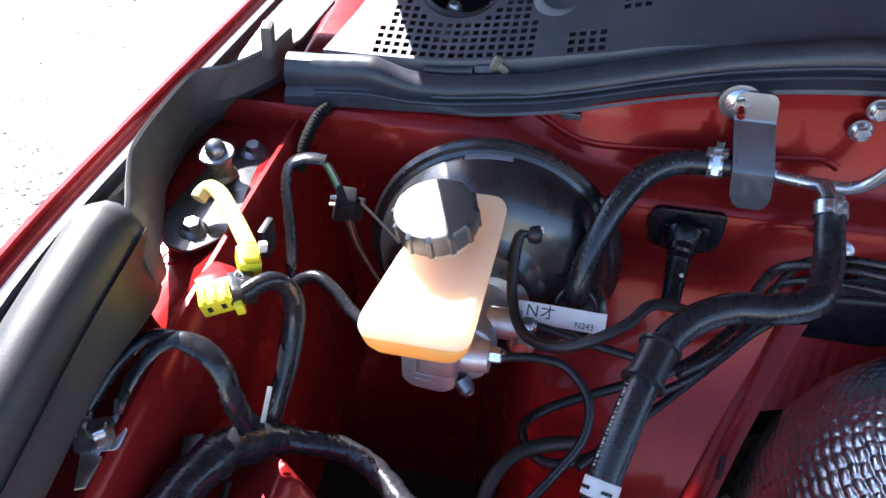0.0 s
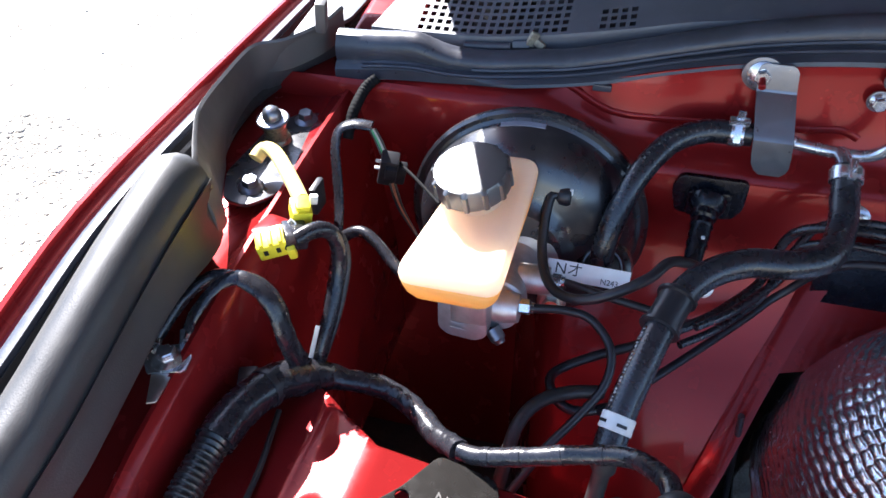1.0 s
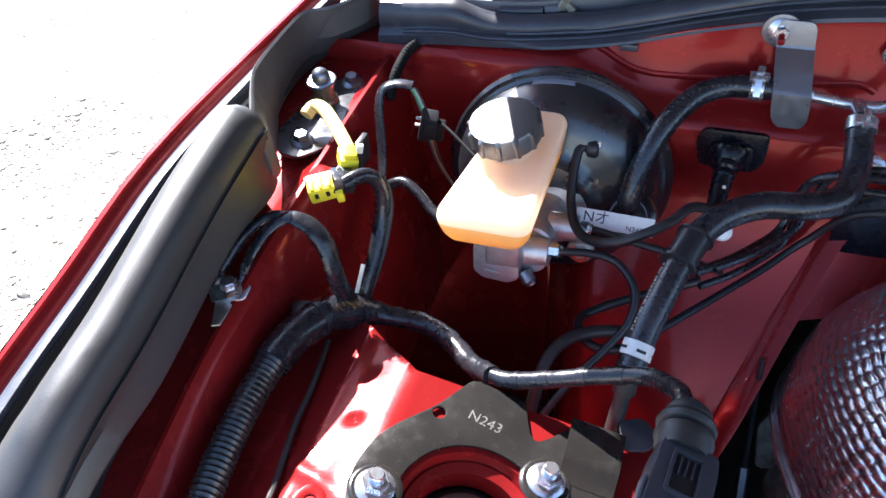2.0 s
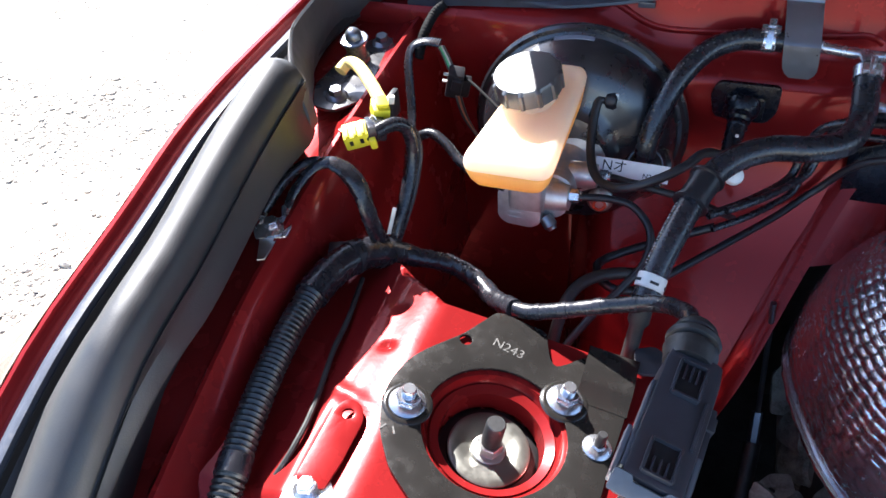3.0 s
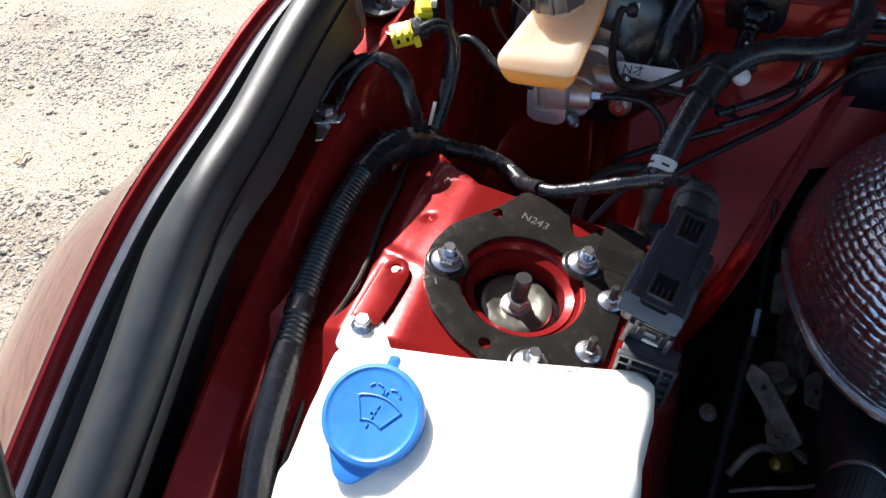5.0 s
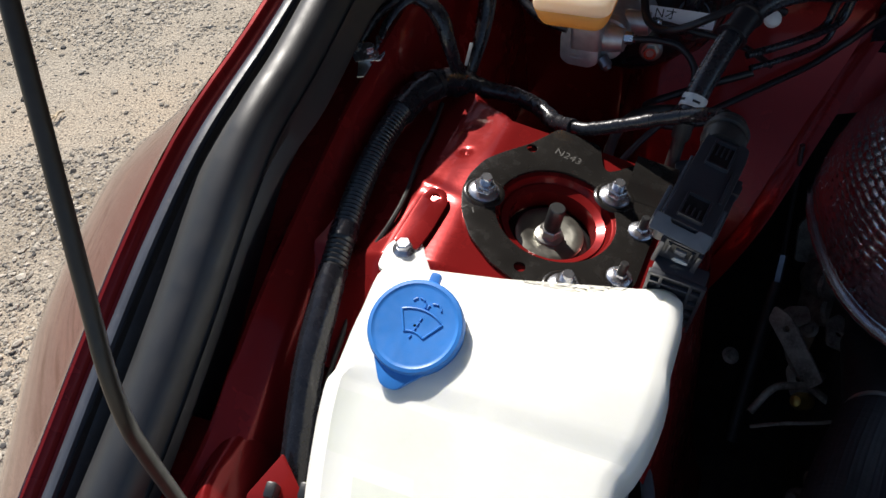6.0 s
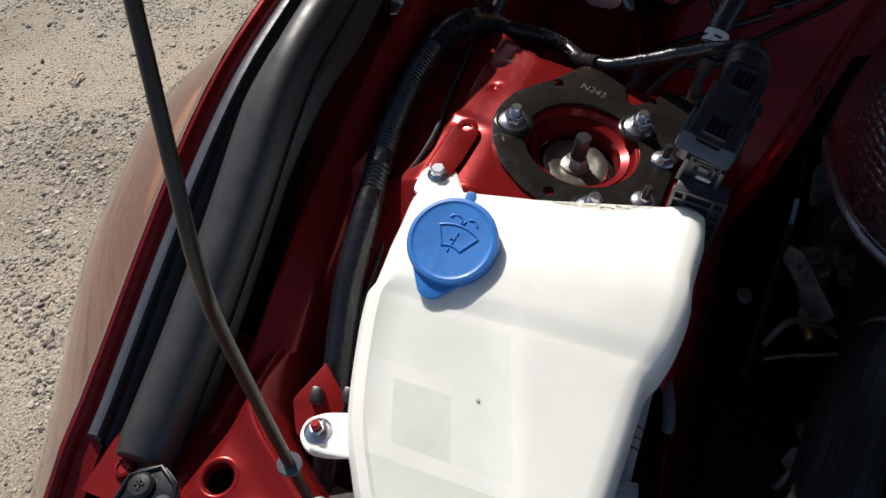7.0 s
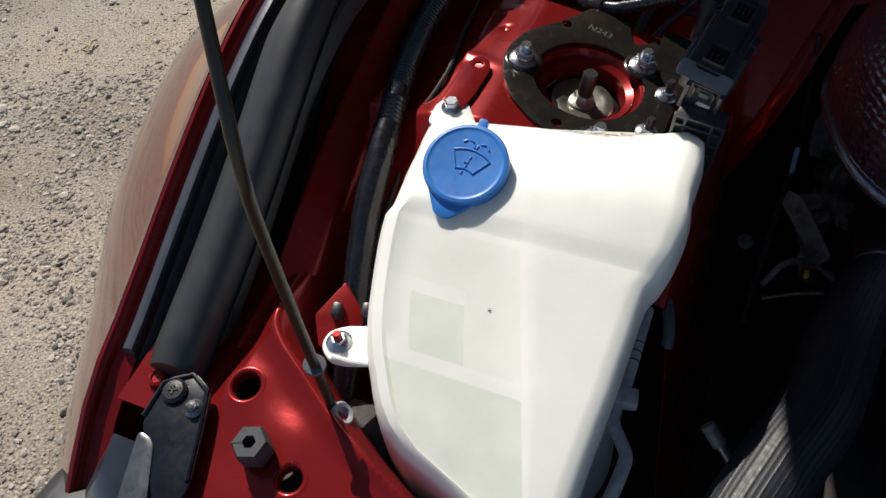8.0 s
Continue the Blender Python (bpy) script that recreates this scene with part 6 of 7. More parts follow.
def build_hinge_bracket():
    z = RIDGE(0.46) - 0.004
    h = thing("bumper_bracket", (-0.27, 0.46, z), "black steel bracket with a chrome buffer and two bolts", "bracket")
    part("base_plate", slab(bmesh.new(), rounded([(-0.290, 0.385), (-0.268, 0.380), (-0.252, 0.398), (-0.244, 0.430), (-0.243, 0.510), (-0.256, 0.530), (-0.280, 0.530), (-0.300, 0.50), (-0.305, 0.42)], 0.008), 0.0035, pose(0, 0, z), 0.001), GLOSS_BLACK, h)
    # Darker zinc on bolts and buffer puts the corner's shade into their colour.
    bolt(h, (-0.274, 0.404, z + 0.0035), (0.05, -0.1, 1), 0.0115, 0.0108, 0.010, material=DARKER_ZINC)
    bolt(h, (-0.272, 0.514, z + 0.0035), (0.05, -0.1, 1), 0.0115, 0.0108, 0.010, material=DARKER_ZINC)
    m = along((-0.283, 0.476, z + 0.003), (0.0, -0.12, 1))
    part("buffer_post", lathe(bmesh.new(), [(0.0125, 0), (0.0120, 0.004), (0.0102, 0.006), (0.0098, 0.016), (0.0112, 0.0175), (0.0112, 0.0205), (0.0095, 0.0225)], m, 28), BRASS_STEEL, h, "dull olive plated buffer post")
    part("buffer_flange", lathe(bmesh.new(), [(0.0095, 0.022), (0.0140, 0.0232), (0.0145, 0.0244), (0.0136, 0.0254), (0.0090, 0.0262)], m, 32), DARKER_ZINC, h)
    part("buffer_dome", lathe(bmesh.new(), [(0.0086, 0.0258), (0.0084, 0.0300), (0.0068, 0.0335), (0.0042, 0.0358), (0.0005, 0.0366)], m, 28, False), DARKER_ZINC, h)


def build_corner_trim():
    """Black plastic trim that closes the corner between fender and cowl."""
    trim = thing("corner_trim", (-0.30, 0.53, 1.03), "black plastic corner trim between fender and cowl", "trim panel")
    top = smooth_line([(-0.274, 0.333, 1.047), (-0.283, 0.356, 1.049), (-0.298, 0.384, 1.050), (-0.313, 0.419, 1.050), (-0.320, 0.475, 1.050), (-0.322, 0.522, 1.050), (-0.315, 0.536, 1.050), (-0.297, 0.546, 1.051), (-0.275, 0.578, 1.054), (-0.266, 0.612, 1.058)], 0.006)
    low = smooth_line([(-0.2600, 0.328, 1.002), (-0.266, 0.350, 0.997), (-0.286, 0.377, 0.991), (-0.310, 0.428, 0.986), (-0.322, 0.4535, 0.985), (-0.330, 0.496, 0.985), (-0.329, 0.545, 0.986), (-0.312, 0.582, 0.988), (-0.281, 0.620, 0.992)], 0.003)
    sec = []
    for i, q in enumerate(top):
        k = i / (len(top) - 1)
        d = (top[min(i + 1, len(top) - 1)] - top[max(i - 1, 0)]).normalized()
        out = Vector((-d.y, d.x, 0))
        p = low[int(k * (len(low) - 1))]
        wide = 0.003
        sec.append([p, p.lerp(q, 0.35) + out * -0.003, p.lerp(q, 0.7) + out * -0.003, p.lerp(q, 0.93), q, q + out * 0.002 + Vector((0, 0, 0.002)), q + out * wide + Vector((0, 0, 0.001)), q + out * (wide + 0.002) + Vector((0, 0, -0.006)), q + out * (wide + 0.003) + Vector((0, 0, -0.030))])
    part("wall_panel", thicken(loft(bmesh.new(), sec), 0.0022), GREY_PLASTIC, trim)
    part("rear_ledge", slab(bmesh.new(), rounded([(-0.298, 0.553), (-0.277, 0.586), (-0.264, 0.625), (-0.262, 0.72), (-0.312, 0.72), (-0.312, 0.655), (-0.306, 0.584)], 0.004, 3), 0.004, pose(0, 0, 1.040, 0, 0, 0), 0.001), GREY_PLASTIC, trim)
    part("prong", box(bmesh.new(), (0.010, 0.014, 0.030), pose(-0.266, 0.560, 1.072, 8, 6, 10), 0.003), GREY_PLASTIC, trim)
    bm = bmesh.new()
    box(bm, (0.07, 0.54, 0.03), pose(-0.250, 0.915, 1.030, 8, 0, 0), 0.010, 3)
    solo("wall_pillar_base", bm, RED, "red painted body panel behind the cowl corner", "body panel", kind="structure")


# ---- connector box at the tower ----
def build_multi_connector():
    c = thing("multi_connector", (0.06, 0.12, 0.97), "large black lever connector plugged in beside the tower", "connector")
    m = pose(0.0685, 0.127, 0.978, 2, 13, -8)
    part("boot", lathe(bmesh.new(), [(0.0075, -0.022), (0.0105, -0.019), (0.0135, -0.015), (0.0135, -0.012), (0.0115, -0.010), (0.0165, -0.0075), (0.0175, -0.005), (0.0165, -0.002), (0.0132, -0.0005), (0.0165, 0.002), (0.0172, 0.005), (0.0160, 0.008), (0.0150, 0.016)], along((0.0740, 0.182, 0.984), (-0.08, -1, 0.0)), 28), RUBBER, c, "ribbed rubber cable boot")
    outline = [(-0.0175, -0.052), (0.0175, -0.052), (0.0180, 0.030), (0.0165, 0.044), (-0.0150, 0.046), (-0.0165, 0.034)]
    shell = part("shell", slab(bmesh.new(), rounded(outline, 0.004, 3), 0.028, m @ pose(0, 0, -0.014), 0.0025), CONNECTOR_BLACK, c)
    for y, w, l in ((0.022, 0.016, 0.025), (-0.036, 0.017, 0.022)):
        for dx, dy, sx, sy in ((-w / 2, 0, 0.0018, l), (w / 2, 0, 0.0018, l), (0, l / 2, w, 0.0018), (0, -l / 2, w, 0.0018)):
            part("frame_rib", box(bmesh.new(), (sx, sy, 0.0046), m @ pose(dx, y + dy, 0.0152), 0.0005), CONNECTOR_BLACK, shell)
        # Dark sheet between the ribs; the recess's shade is put into its colour.
        part("pocket_shade", box(bmesh.new(), (w - 0.001, l - 0.001, 0.0010), m @ pose(0, y, 0.0140), 0), INK_AND_SHADE, shell, "dark sheet that gives the window recess its shade")
        for k in (-1, 0, 1):
            part("inner_rib", box(bmesh.new(), (0.0012, l * 0.45, 0.0026), m @ pose(k * w * 0.24, y + (l * 0.2 if y > 0 else -l * 0.22), 0.0150), 0.0003), CONNECTOR_BLACK, shell)
    part("centre_rail", box(bmesh.new(), (0.0022, 0.034, 0.003), m @ pose(0.0135, -0.005, 0.0148), 0.0006), CONNECTOR_BLACK, shell)
    part("side_rail", box(bmesh.new(), (0.005, 0.060, 0.018), m @ pose(0.0200, -0.012, -0.003), 0.0015), CONNECTOR_BLACK, c)
    part("rail_notch", box(bmesh.new(), (0.006, 0.010, 0.008), m @ pose(0.0205, 0.006, 0.004), 0.001), CONNECTOR_BLACK, c)
    part("edge_rail", box(bmesh.new(), (0.0022, 0.062, 0.010), m @ pose(-0.0182, -0.016, 0.006), 0.0008), LEVER_GREY, c)
    lever = part("lever", slab(bmesh.new(), rounded([(-0.0205, -0.007), (0.0205, -0.007), (0.0205, 0.006), (0.010, 0.006), (0.009, 0.0025), (-0.009, 0.0025), (-0.010, 0.006), (-0.0205, 0.006)], 0.0015, 2), 0.0032, m @ pose(-0.001, -0.0545, 0.0085, 42, 0, 0), 0.0008), LEVER_GREY, c, "grey plastic locking lever")
    for k in (-1, 1):
        part("lever_arm", box(bmesh.new(), (0.0030, 0.034, 0.010), m @ pose(-0.001 + 0.0202 * k, -0.038, 0.006), 0.001), LEVER_GREY, lever)
    m2 = pose(0.0640, 0.081, 0.966, 8, 12, -6)
    body = part("socket", box(bmesh.new(), (0.030, 0.026, 0.030), m2, 0.002), CONNECTOR_BLACK, c)
    for x in (-0.0135, 0.0135):
        part("socket_cheek", box(bmesh.new(), (0.0035, 0.005, 0.026), m2 @ pose(x, -0.014, 0.001), 0.0008), CONNECTOR_BLACK, body)
    # Latch window is a dark sheet, coloured as its shade.
    part("latch_window_shade", box(bmesh.new(), (0.020, 0.0012, 0.010), m2 @ pose(0, -0.0132, 0.008), 0.0004), INK_AND_SHADE, body, "dark sheet for the shade in the latch window")
    part("latch_tongue", box(bmesh.new(), (0.008, 0.003, 0.005), m2 @ pose(0.0005, -0.0140, 0.008), 0.0008), LEVER_GREY, body)
    for x in (-0.008, 0.008):
        part("latch_post", box(bmesh.new(), (0.0018, 0.003, 0.012), m2 @ pose(x, -0.0140, 0.007), 0.0005), CONNECTOR_BLACK, body)
    part("white_tag", slab(bmesh.new(), rounded([(-0.0060, -0.0012), (-0.0025, -0.0020), (0.0055, -0.0012), (0.0060, 0.0016), (-0.0040, 0.0020)], 0.001, 2), 0.0012, m2 @ pose(0.0030, -0.0130, -0.003, 90, 0, 0), 0.0003), WHITE, body)
    m3 = pose(0.0640, 0.069, 0.926, 8, 6, -4)
    foot = part("bracket_block", box(bmesh.new(), (0.038, 0.014, 0.062), m3, 0.002), CONNECTOR_BLACK, c)
    for z in (0.0300, 0.0205, 0.0065, -0.006, -0.018):
        part("cross_rib", box(bmesh.new(), (0.040, 0.004, 0.0026), m3 @ pose(0, -0.0085, z), 0.0007), CONNECTOR_BLACK, foot)
    for x in (-0.0190, -0.0105, 0.0105, 0.0190):
        part("upright_rib", box(bmesh.new(), (0.0026, 0.004, 0.062), m3 @ pose(x, -0.0085, 0), 0.0006), CONNECTOR_BLACK, foot)
    # Openings below are solid dark sheets, shade put into the colour.
    for x in (-0.0148, 0.0148):
        part("square_hole_shade", box(bmesh.new(), (0.0055, 0.001, 0.0070), m3 @ pose(x, -0.0071, 0.0255), 0), INK_AND_SHADE, foot, "dark sheet for the shade in a square opening")
    part("slot_hole_shade", box(bmesh.new(), (0.018, 0.001, 0.0060), m3 @ pose(0, -0.0071, 0.0255), 0), INK_AND_SHADE, foot, "shade-coloured slot")
    part("strap_tail", slab(bmesh.new(), rounded([(0.042, 0.226), (0.060, 0.230), (0.066, 0.245), (0.052, 0.258), (0.036, 0.25)], 0.006), 0.003, pose(0, 0, 0.893), 0.001), CONNECTOR_BLACK, c)
    solo("hose_tail_plug", lathe(bmesh.new(), [(0.0085, 0.004), (0.0085, -0.010), (0.006, -0.014), (0.006, -0.05)], along((0.037, 0.267, 0.923), (0.1, 0.4, 0.9)), 20), RUBBER, "slim black plug at the end of the coolant hose", "plug")


def build_tab():
    m = Matrix.Translation((-0.1445, 0.09, 0.9175)) @ pose(0, 0, 0, 1, 6, 0) @ Matrix.Translation((0.1445, -0.09, 0))
    bm = slab(bmesh.new(), rounded([(-0.157, 0.058), (-0.135, 0.056), (-0.132, 0.080), (-0.131, 0.114), (-0.137, 0.126), (-0.149, 0.128), (-0.155, 0.117), (-0.156, 0.085)], 0.005), 0.003, m, 0.001, [(-0.1435, 0.1155, 0.0042)])
    solo("red_tab", bm, RED, "red painted steel tab holding the washer tank", "bracket")


# ---- heat shield and engine ----
def build_heat_shield():
    c, r = Vector((0.360, 0.387, 0.762)), 0.186
    shield = thing("heat_shield", c, "domed embossed aluminium heat shield with a rolled edge", "heat shield")
    bm = bmesh.new()
    rows = []
    n_u, n_v = 640, 230
    for j in range(n_v + 1):
        el = radians(-4 + 84 * j / n_v)
        row = []
        for i in range(n_u):
            az = 2 * math.pi * i / n_u
            s = az * 0.17
            h = el * r
            v = (h + 0.0007 * math.sin(2 * math.pi * s / 0.0320 + 0.9 * math.sin(h * 90))) / 0.0086
            u = (s + 0.0010 * math.sin(h * 260)) / 0.0150 + 0.16 * (math.floor(v) % 2)
            e = 0.0022 * abs(math.sin(math.pi * v)) ** 0.30 * abs(math.sin(math.pi * u)) ** 0.20
            if el < radians(0):
                e = 0
            wave = 0.004 * math.sin(3 * az + 1.0) * math.cos(el) + 0.003 * math.sin(5 * az)
            rad = r + wave + e
            row.append(bm.verts.new(c + Vector((rad * math.cos(el) * math.cos(az), rad * math.cos(el) * math.sin(az), rad * math.sin(el) * 0.97))))
        rows.append(row)
    for a, b in zip(rows, rows[1:]):
        for k in range(n_u):
            bm.faces.new((a[k], a[(k + 1) % n_u], b[(k + 1) % n_u], b[k]))
    part("dome", bm, FOIL, shield, crease=180)
    edge = []
    for i in range(121):
        az = 2 * math.pi * i / 120
        w = 0.004 * math.sin(3 * az + 1.0) + 0.003 * math.sin(5 * az)
        edge.append(c + Vector(((r + w + 0.002) * math.cos(az), (r + w + 0.002) * math.sin(az), -0.013)))
    part("rolled_edge", tube(bmesh.new(), edge, lambda run, a: 0.0034 + 0.0007 * math.sin(run * 900), 8, 1, False), FOIL, shield)


def build_engine():
    eng = thing("engine", (0.4, 0.1, 0.5), "dark cast engine with dull brackets deep in the bay", "engine")
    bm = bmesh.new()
    # Block and rocker cover: the bay's unlit depth is put into their near-black.
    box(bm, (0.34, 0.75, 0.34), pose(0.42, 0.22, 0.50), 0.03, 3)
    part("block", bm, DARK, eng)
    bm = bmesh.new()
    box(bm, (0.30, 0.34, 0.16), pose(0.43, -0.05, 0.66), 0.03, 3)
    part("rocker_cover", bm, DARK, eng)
    part("gearbox_cover", box(bmesh.new(), (0.20, 0.22, 0.20), pose(0.33, 0.56, 0.48), 0.05, 4), ENGINE, eng)
    rng = random.Random(4)
    for k in range(9):
        x, y, z = 0.215 + 0.12 * rng.random(), 0.14 + 0.34 * rng.random(), 0.44 + 0.16 * rng.random()
        r = 0.012 + 0.016 * rng.random()
        m = along((x, y, z), (rng.uniform(-1, 1), rng.uniform(-1, 0), rng.uniform(0.2, 1)))
        part("boss", lathe(bmesh.new(), [(r, -0.03), (r, 0.006), (r * 0.85, 0.010), (r * 0.5, 0.011), (r * 0.45, 0.02), (r * 0.3, 0.021)], m, 20), ENGINE, eng)
    for k in range(5):
        x, y, z = 0.16 + 0.12 * rng.random(), 0.02 + 0.35 * rng.random(), 0.50 + 0.12 * rng.random()
        part("bracket", slab(bmesh.new(), rounded([(-0.02, -0.012), (0.018, -0.016), (0.03, 0.004), (0.012, 0.016), (-0.022, 0.012)], 0.006), 0.004, along((x, y, z), (rng.uniform(-0.6, 0.6), rng.uniform(-0.8, 0), 1), rng.uniform(0, 180)), 0.001, [(0.0, 0.0, 0.004)]), ENGINE, eng)
    for k in range(16):
        x, y, z = 0.13 + 0.22 * rng.random(), -0.05 + 0.42 * rng.random(), 0.52 + 0.12 * rng.random()
        m = along((x, y, z), (rng.uniform(-0.8, 0.4), rng.uniform(-1, 0), 1), rng.uniform(0, 180))
        if k % 4 == 0:
            part("flange_bolt", hexagon(lathe(bmesh.new(), [(0.011, 0), (0.011, 0.002), (0.007, 0.003)], m, 18), 0.012, 0.002, 0.009, m), ENGINE, eng)
        elif k % 4 == 1:
            a = Vector((x, y, z))
            part("small_pipe", hose([a, a + Vector((0.02, 0.03, 0.015)), a + Vector((0.05, 0.045, 0.012)), a + Vector((0.075, 0.09, -0.02))], 0.0045, 10), ENGINE, eng)
    part("exhaust_stay", hose([(0.20, 0.40, 0.53), (0.21, 0.33, 0.55), (0.25, 0.28, 0.56), (0.31, 0.27, 0.55)], 0.005, 8), ENGINE, eng)
    part("foil_wrap", slab(bmesh.new(), rounded([(-0.02, -0.03), (0.015, -0.035), (0.02, 0.02), (0.0, 0.04), (-0.018, 0.02)], 0.006), 0.006, along((0.205, 0.50, 0.60), (0.3, -0.8, 0.5)), 0.002), ENGINE, eng)

    part("gold_sensor", lathe(bmesh.new(), [(0.010, -0.02), (0.010, 0.004), (0.007, 0.008), (0.006, 0.018), (0.003, 0.02)], along((0.215, 0.24, 0.60), (-0.4, -0.6, 0.7)), 18), mat("yellow_passivated_steel", (0.50, 0.36, 0.10), 0.35, 0.8), eng, "yellow passivated sensor body")
    part("pale_wire", hose([(0.17, 0.20, 0.585), (0.20, 0.205, 0.60), (0.235, 0.215, 0.605), (0.27, 0.235, 0.60)], 0.0022, 8), ENGINE, eng)
    part("support_stay", slab(bmesh.new(), rounded([(-0.012, -0.05), (0.010, -0.05), (0.014, 0.03), (0.004, 0.05), (-0.012, 0.04)], 0.005), 0.005, along((0.20, 0.30, 0.62), (-0.5, -0.6, 0.5), 70), 0.001, [(0.002, 0.02, 0.004)]), ENGINE, eng)
    part("blue_canister", lathe(bmesh.new(), [(0.030, -0.05), (0.031, 0.0), (0.028, 0.012), (0.018, 0.018), (0.001, 0.019)], along((0.285, 0.17, 0.62), (-0.2, -0.5, 0.85)), 28, False), GLOSS_BLACK, eng)

    cable = thing("clutch_cable", (0.18, 0.5, 0.6), "steel cable with a crimped ferrule beside the bulkhead", "cable")
    part("inner_cable", hose([(0.153, 0.430, 0.800), (0.163, 0.436, 0.71), (0.173, 0.440, 0.615)], 0.0030, 10), DARKER_ZINC, cable)
    part("ferrule", tube(bmesh.new(), [Vector((0.1725, 0.441, 0.618)), Vector((0.1735, 0.418, 0.588))], 0.0062, 6), DARKER_ZINC, cable, "bright crimped ferrule")
    part("outer_cable", hose([(0.1735, 0.419, 0.590), (0.172, 0.385, 0.555), (0.168, 0.33, 0.51), (0.165, 0.26, 0.45)], 0.0095, 14), RUBBER, cable)

    rad = thing("radiator_hose", (0.2, -0.05, 0.78), "fat black fabric-braided radiator hose", "hose")
    line = smooth_line([(0.155, -0.30, 0.76), (0.163, -0.20, 0.775), (0.185, -0.125, 0.782), (0.209, -0.060, 0.780), (0.222, 0.015, 0.768), (0.237, 0.080, 0.745), (0.258, 0.150, 0.715)], 0.0022)
    part("braided_sleeve", tube(bmesh.new(), line, lambda run, a: 0.031 + 0.0007 * math.cos(24 * a + run * 760) * math.cos(24 * a - run * 760), 120), mat("braided_sleeve", (0.016, 0.018, 0.024), 0.5, 0, 0.15, 0.02), rad)
    line = smooth_line([(0.260, 0.148, 0.716), (0.261, 0.19, 0.700), (0.262, 0.28, 0.672)], 0.004)
    part("rubber_cuff", tube(bmesh.new(), line, 0.027, 28), RUBBER, rad)
    ring_band(rad, "clamp_ring", line, 5, 0.0285, 0.005, STEEL, "thin pale clamp ring")

    sen = thing("oil_level_stick", (0.145, -0.10, 0.75), "small metal sensor stem with a plastic head", "sensor")
    part("stem", tube(bmesh.new(), [Vector((0.175, -0.12, 0.735)), Vector((0.143, -0.098, 0.757))], 0.004, 10), STEEL, sen)
    part("head", tube(bmesh.new(), [Vector((0.146, -0.100, 0.755)), Vector((0.132, -0.091, 0.765))], 0.0065, 12), ENGINE, sen)
    part("sensor_bracket", box(bmesh.new(), (0.02, 0.006, 0.08), pose(0.182, -0.125, 0.70), 0.001), ENGINE, sen)


# ---- front of the bay ----
def build_front():
    """Pressed panel beside the headlamp: a soft crest, a side falling to the tank, a hollow below the cover's end."""
    crest = table([(-0.30, 0.02), (-0.26, -0.062), (-0.247, -0.093), (-0.232, -0.123), (-0.215, -0.151), (-0.196, -0.181), (-0.180, -0.206), (-0.164, -0.222), (-0.13, -0.235), (-0.09, -0.240)])
    m = Matrix.Translation((0, -0.2, 0.836)) @ pose(0, 0, 0, 5, 0, 0) @ Matrix.Translation((0, 0.2, 0))
    holes = ((-0.218, -0.222, 0.0118), (-0.146, -0.277, 0.0098))

    def height(x, y):
        z = 0.8385 + 0.0875 * (y + 0.2)
        d = x - crest(y)
        if d > 0:
            z -= 1.15 * (math.sqrt(d * d + 0.0001) - 0.010) + 2.0 * max(0, d - 0.03)
        else:
            z -= 0.006 * (1 - math.exp(-(d / 0.022) ** 2))
        z += 0.0022 * math.exp(-(d / 0.009) ** 2)
        for hx, hy, r in holes:
            z += 0.0030 * math.exp(-(((x - hx) ** 2 + (y - hy) ** 2) / 0.0009))
        z += 0.003 * math.exp(-(((x + 0.165) / 0.030) ** 2 + ((y + 0.245) / 0.020) ** 2))
        # hollow towards the fender
        u = (-0.2345 - x) * 0.98 + 0.06 * (y + 0.25)
        k = max(0, min(1, (u + 0.004) / 0.018)) * (1 if x < -0.262 else max(0, min(1, (y + 0.262) / 0.022)))
        return z - 0.010 * k * k * (3 - 2 * k)
    bm = bmesh.new()
    xs, ys = span(-0.325, 0.03, 128), span(-0.46, -0.10, 124)
    grid = [[bm.verts.new((x, y, max(height(x, y), 0.68))) for x in xs] for y in ys]
    for j in range(len(ys) - 1):
        for i in range(len(xs) - 1):
            x, y = (xs[i] + xs[i + 1]) / 2, (ys[j] + ys[j + 1]) / 2
            if x - crest(y) > 0.075 or (x < -0.236 and y < -0.264) or any(math.hypot(x - hx, y - hy) < r + 0.003 for hx, hy, r in holes):
                continue
            bm.faces.new((grid[j][i], grid[j][i + 1], grid[j + 1][i + 1], grid[j + 1][i]))
    bmesh.ops.delete(bm, geom=[v for v in bm.verts if not v.link_faces], context="VERTS")
    solo("wall_front_panel", thicken(bm, 0.0015), RED, "red painted front panel with round holes beside the headlamp", "front panel", kind="structure", crease=60)
    # Solid box behind the holes, coloured near-black for the shade inside.
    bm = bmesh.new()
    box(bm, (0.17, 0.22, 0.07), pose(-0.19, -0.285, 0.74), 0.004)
    solo("wall_front_hollow", bm, DARK, "dark box added under the front panel holes, shade put into its colour", "wall", kind="structure")
    for x, y, r in holes:
        c = Vector((x, y, height(x, y)))
        solo("trim_hole_rim", lathe(bmesh.new(), [(r + 0.007, -0.0018), (r + 0.004, -0.0002), (r + 0.002, -0.0004), (r + 0.0005, -0.0012), (r, -0.0022), (r - 0.001, -0.010)], Matrix.Translation(c) @ pose(0, 0, 0, 5, 0, 0), 36, False), RED, "softly raised red rim round a hole in the front panel", "rim", kind="structure")
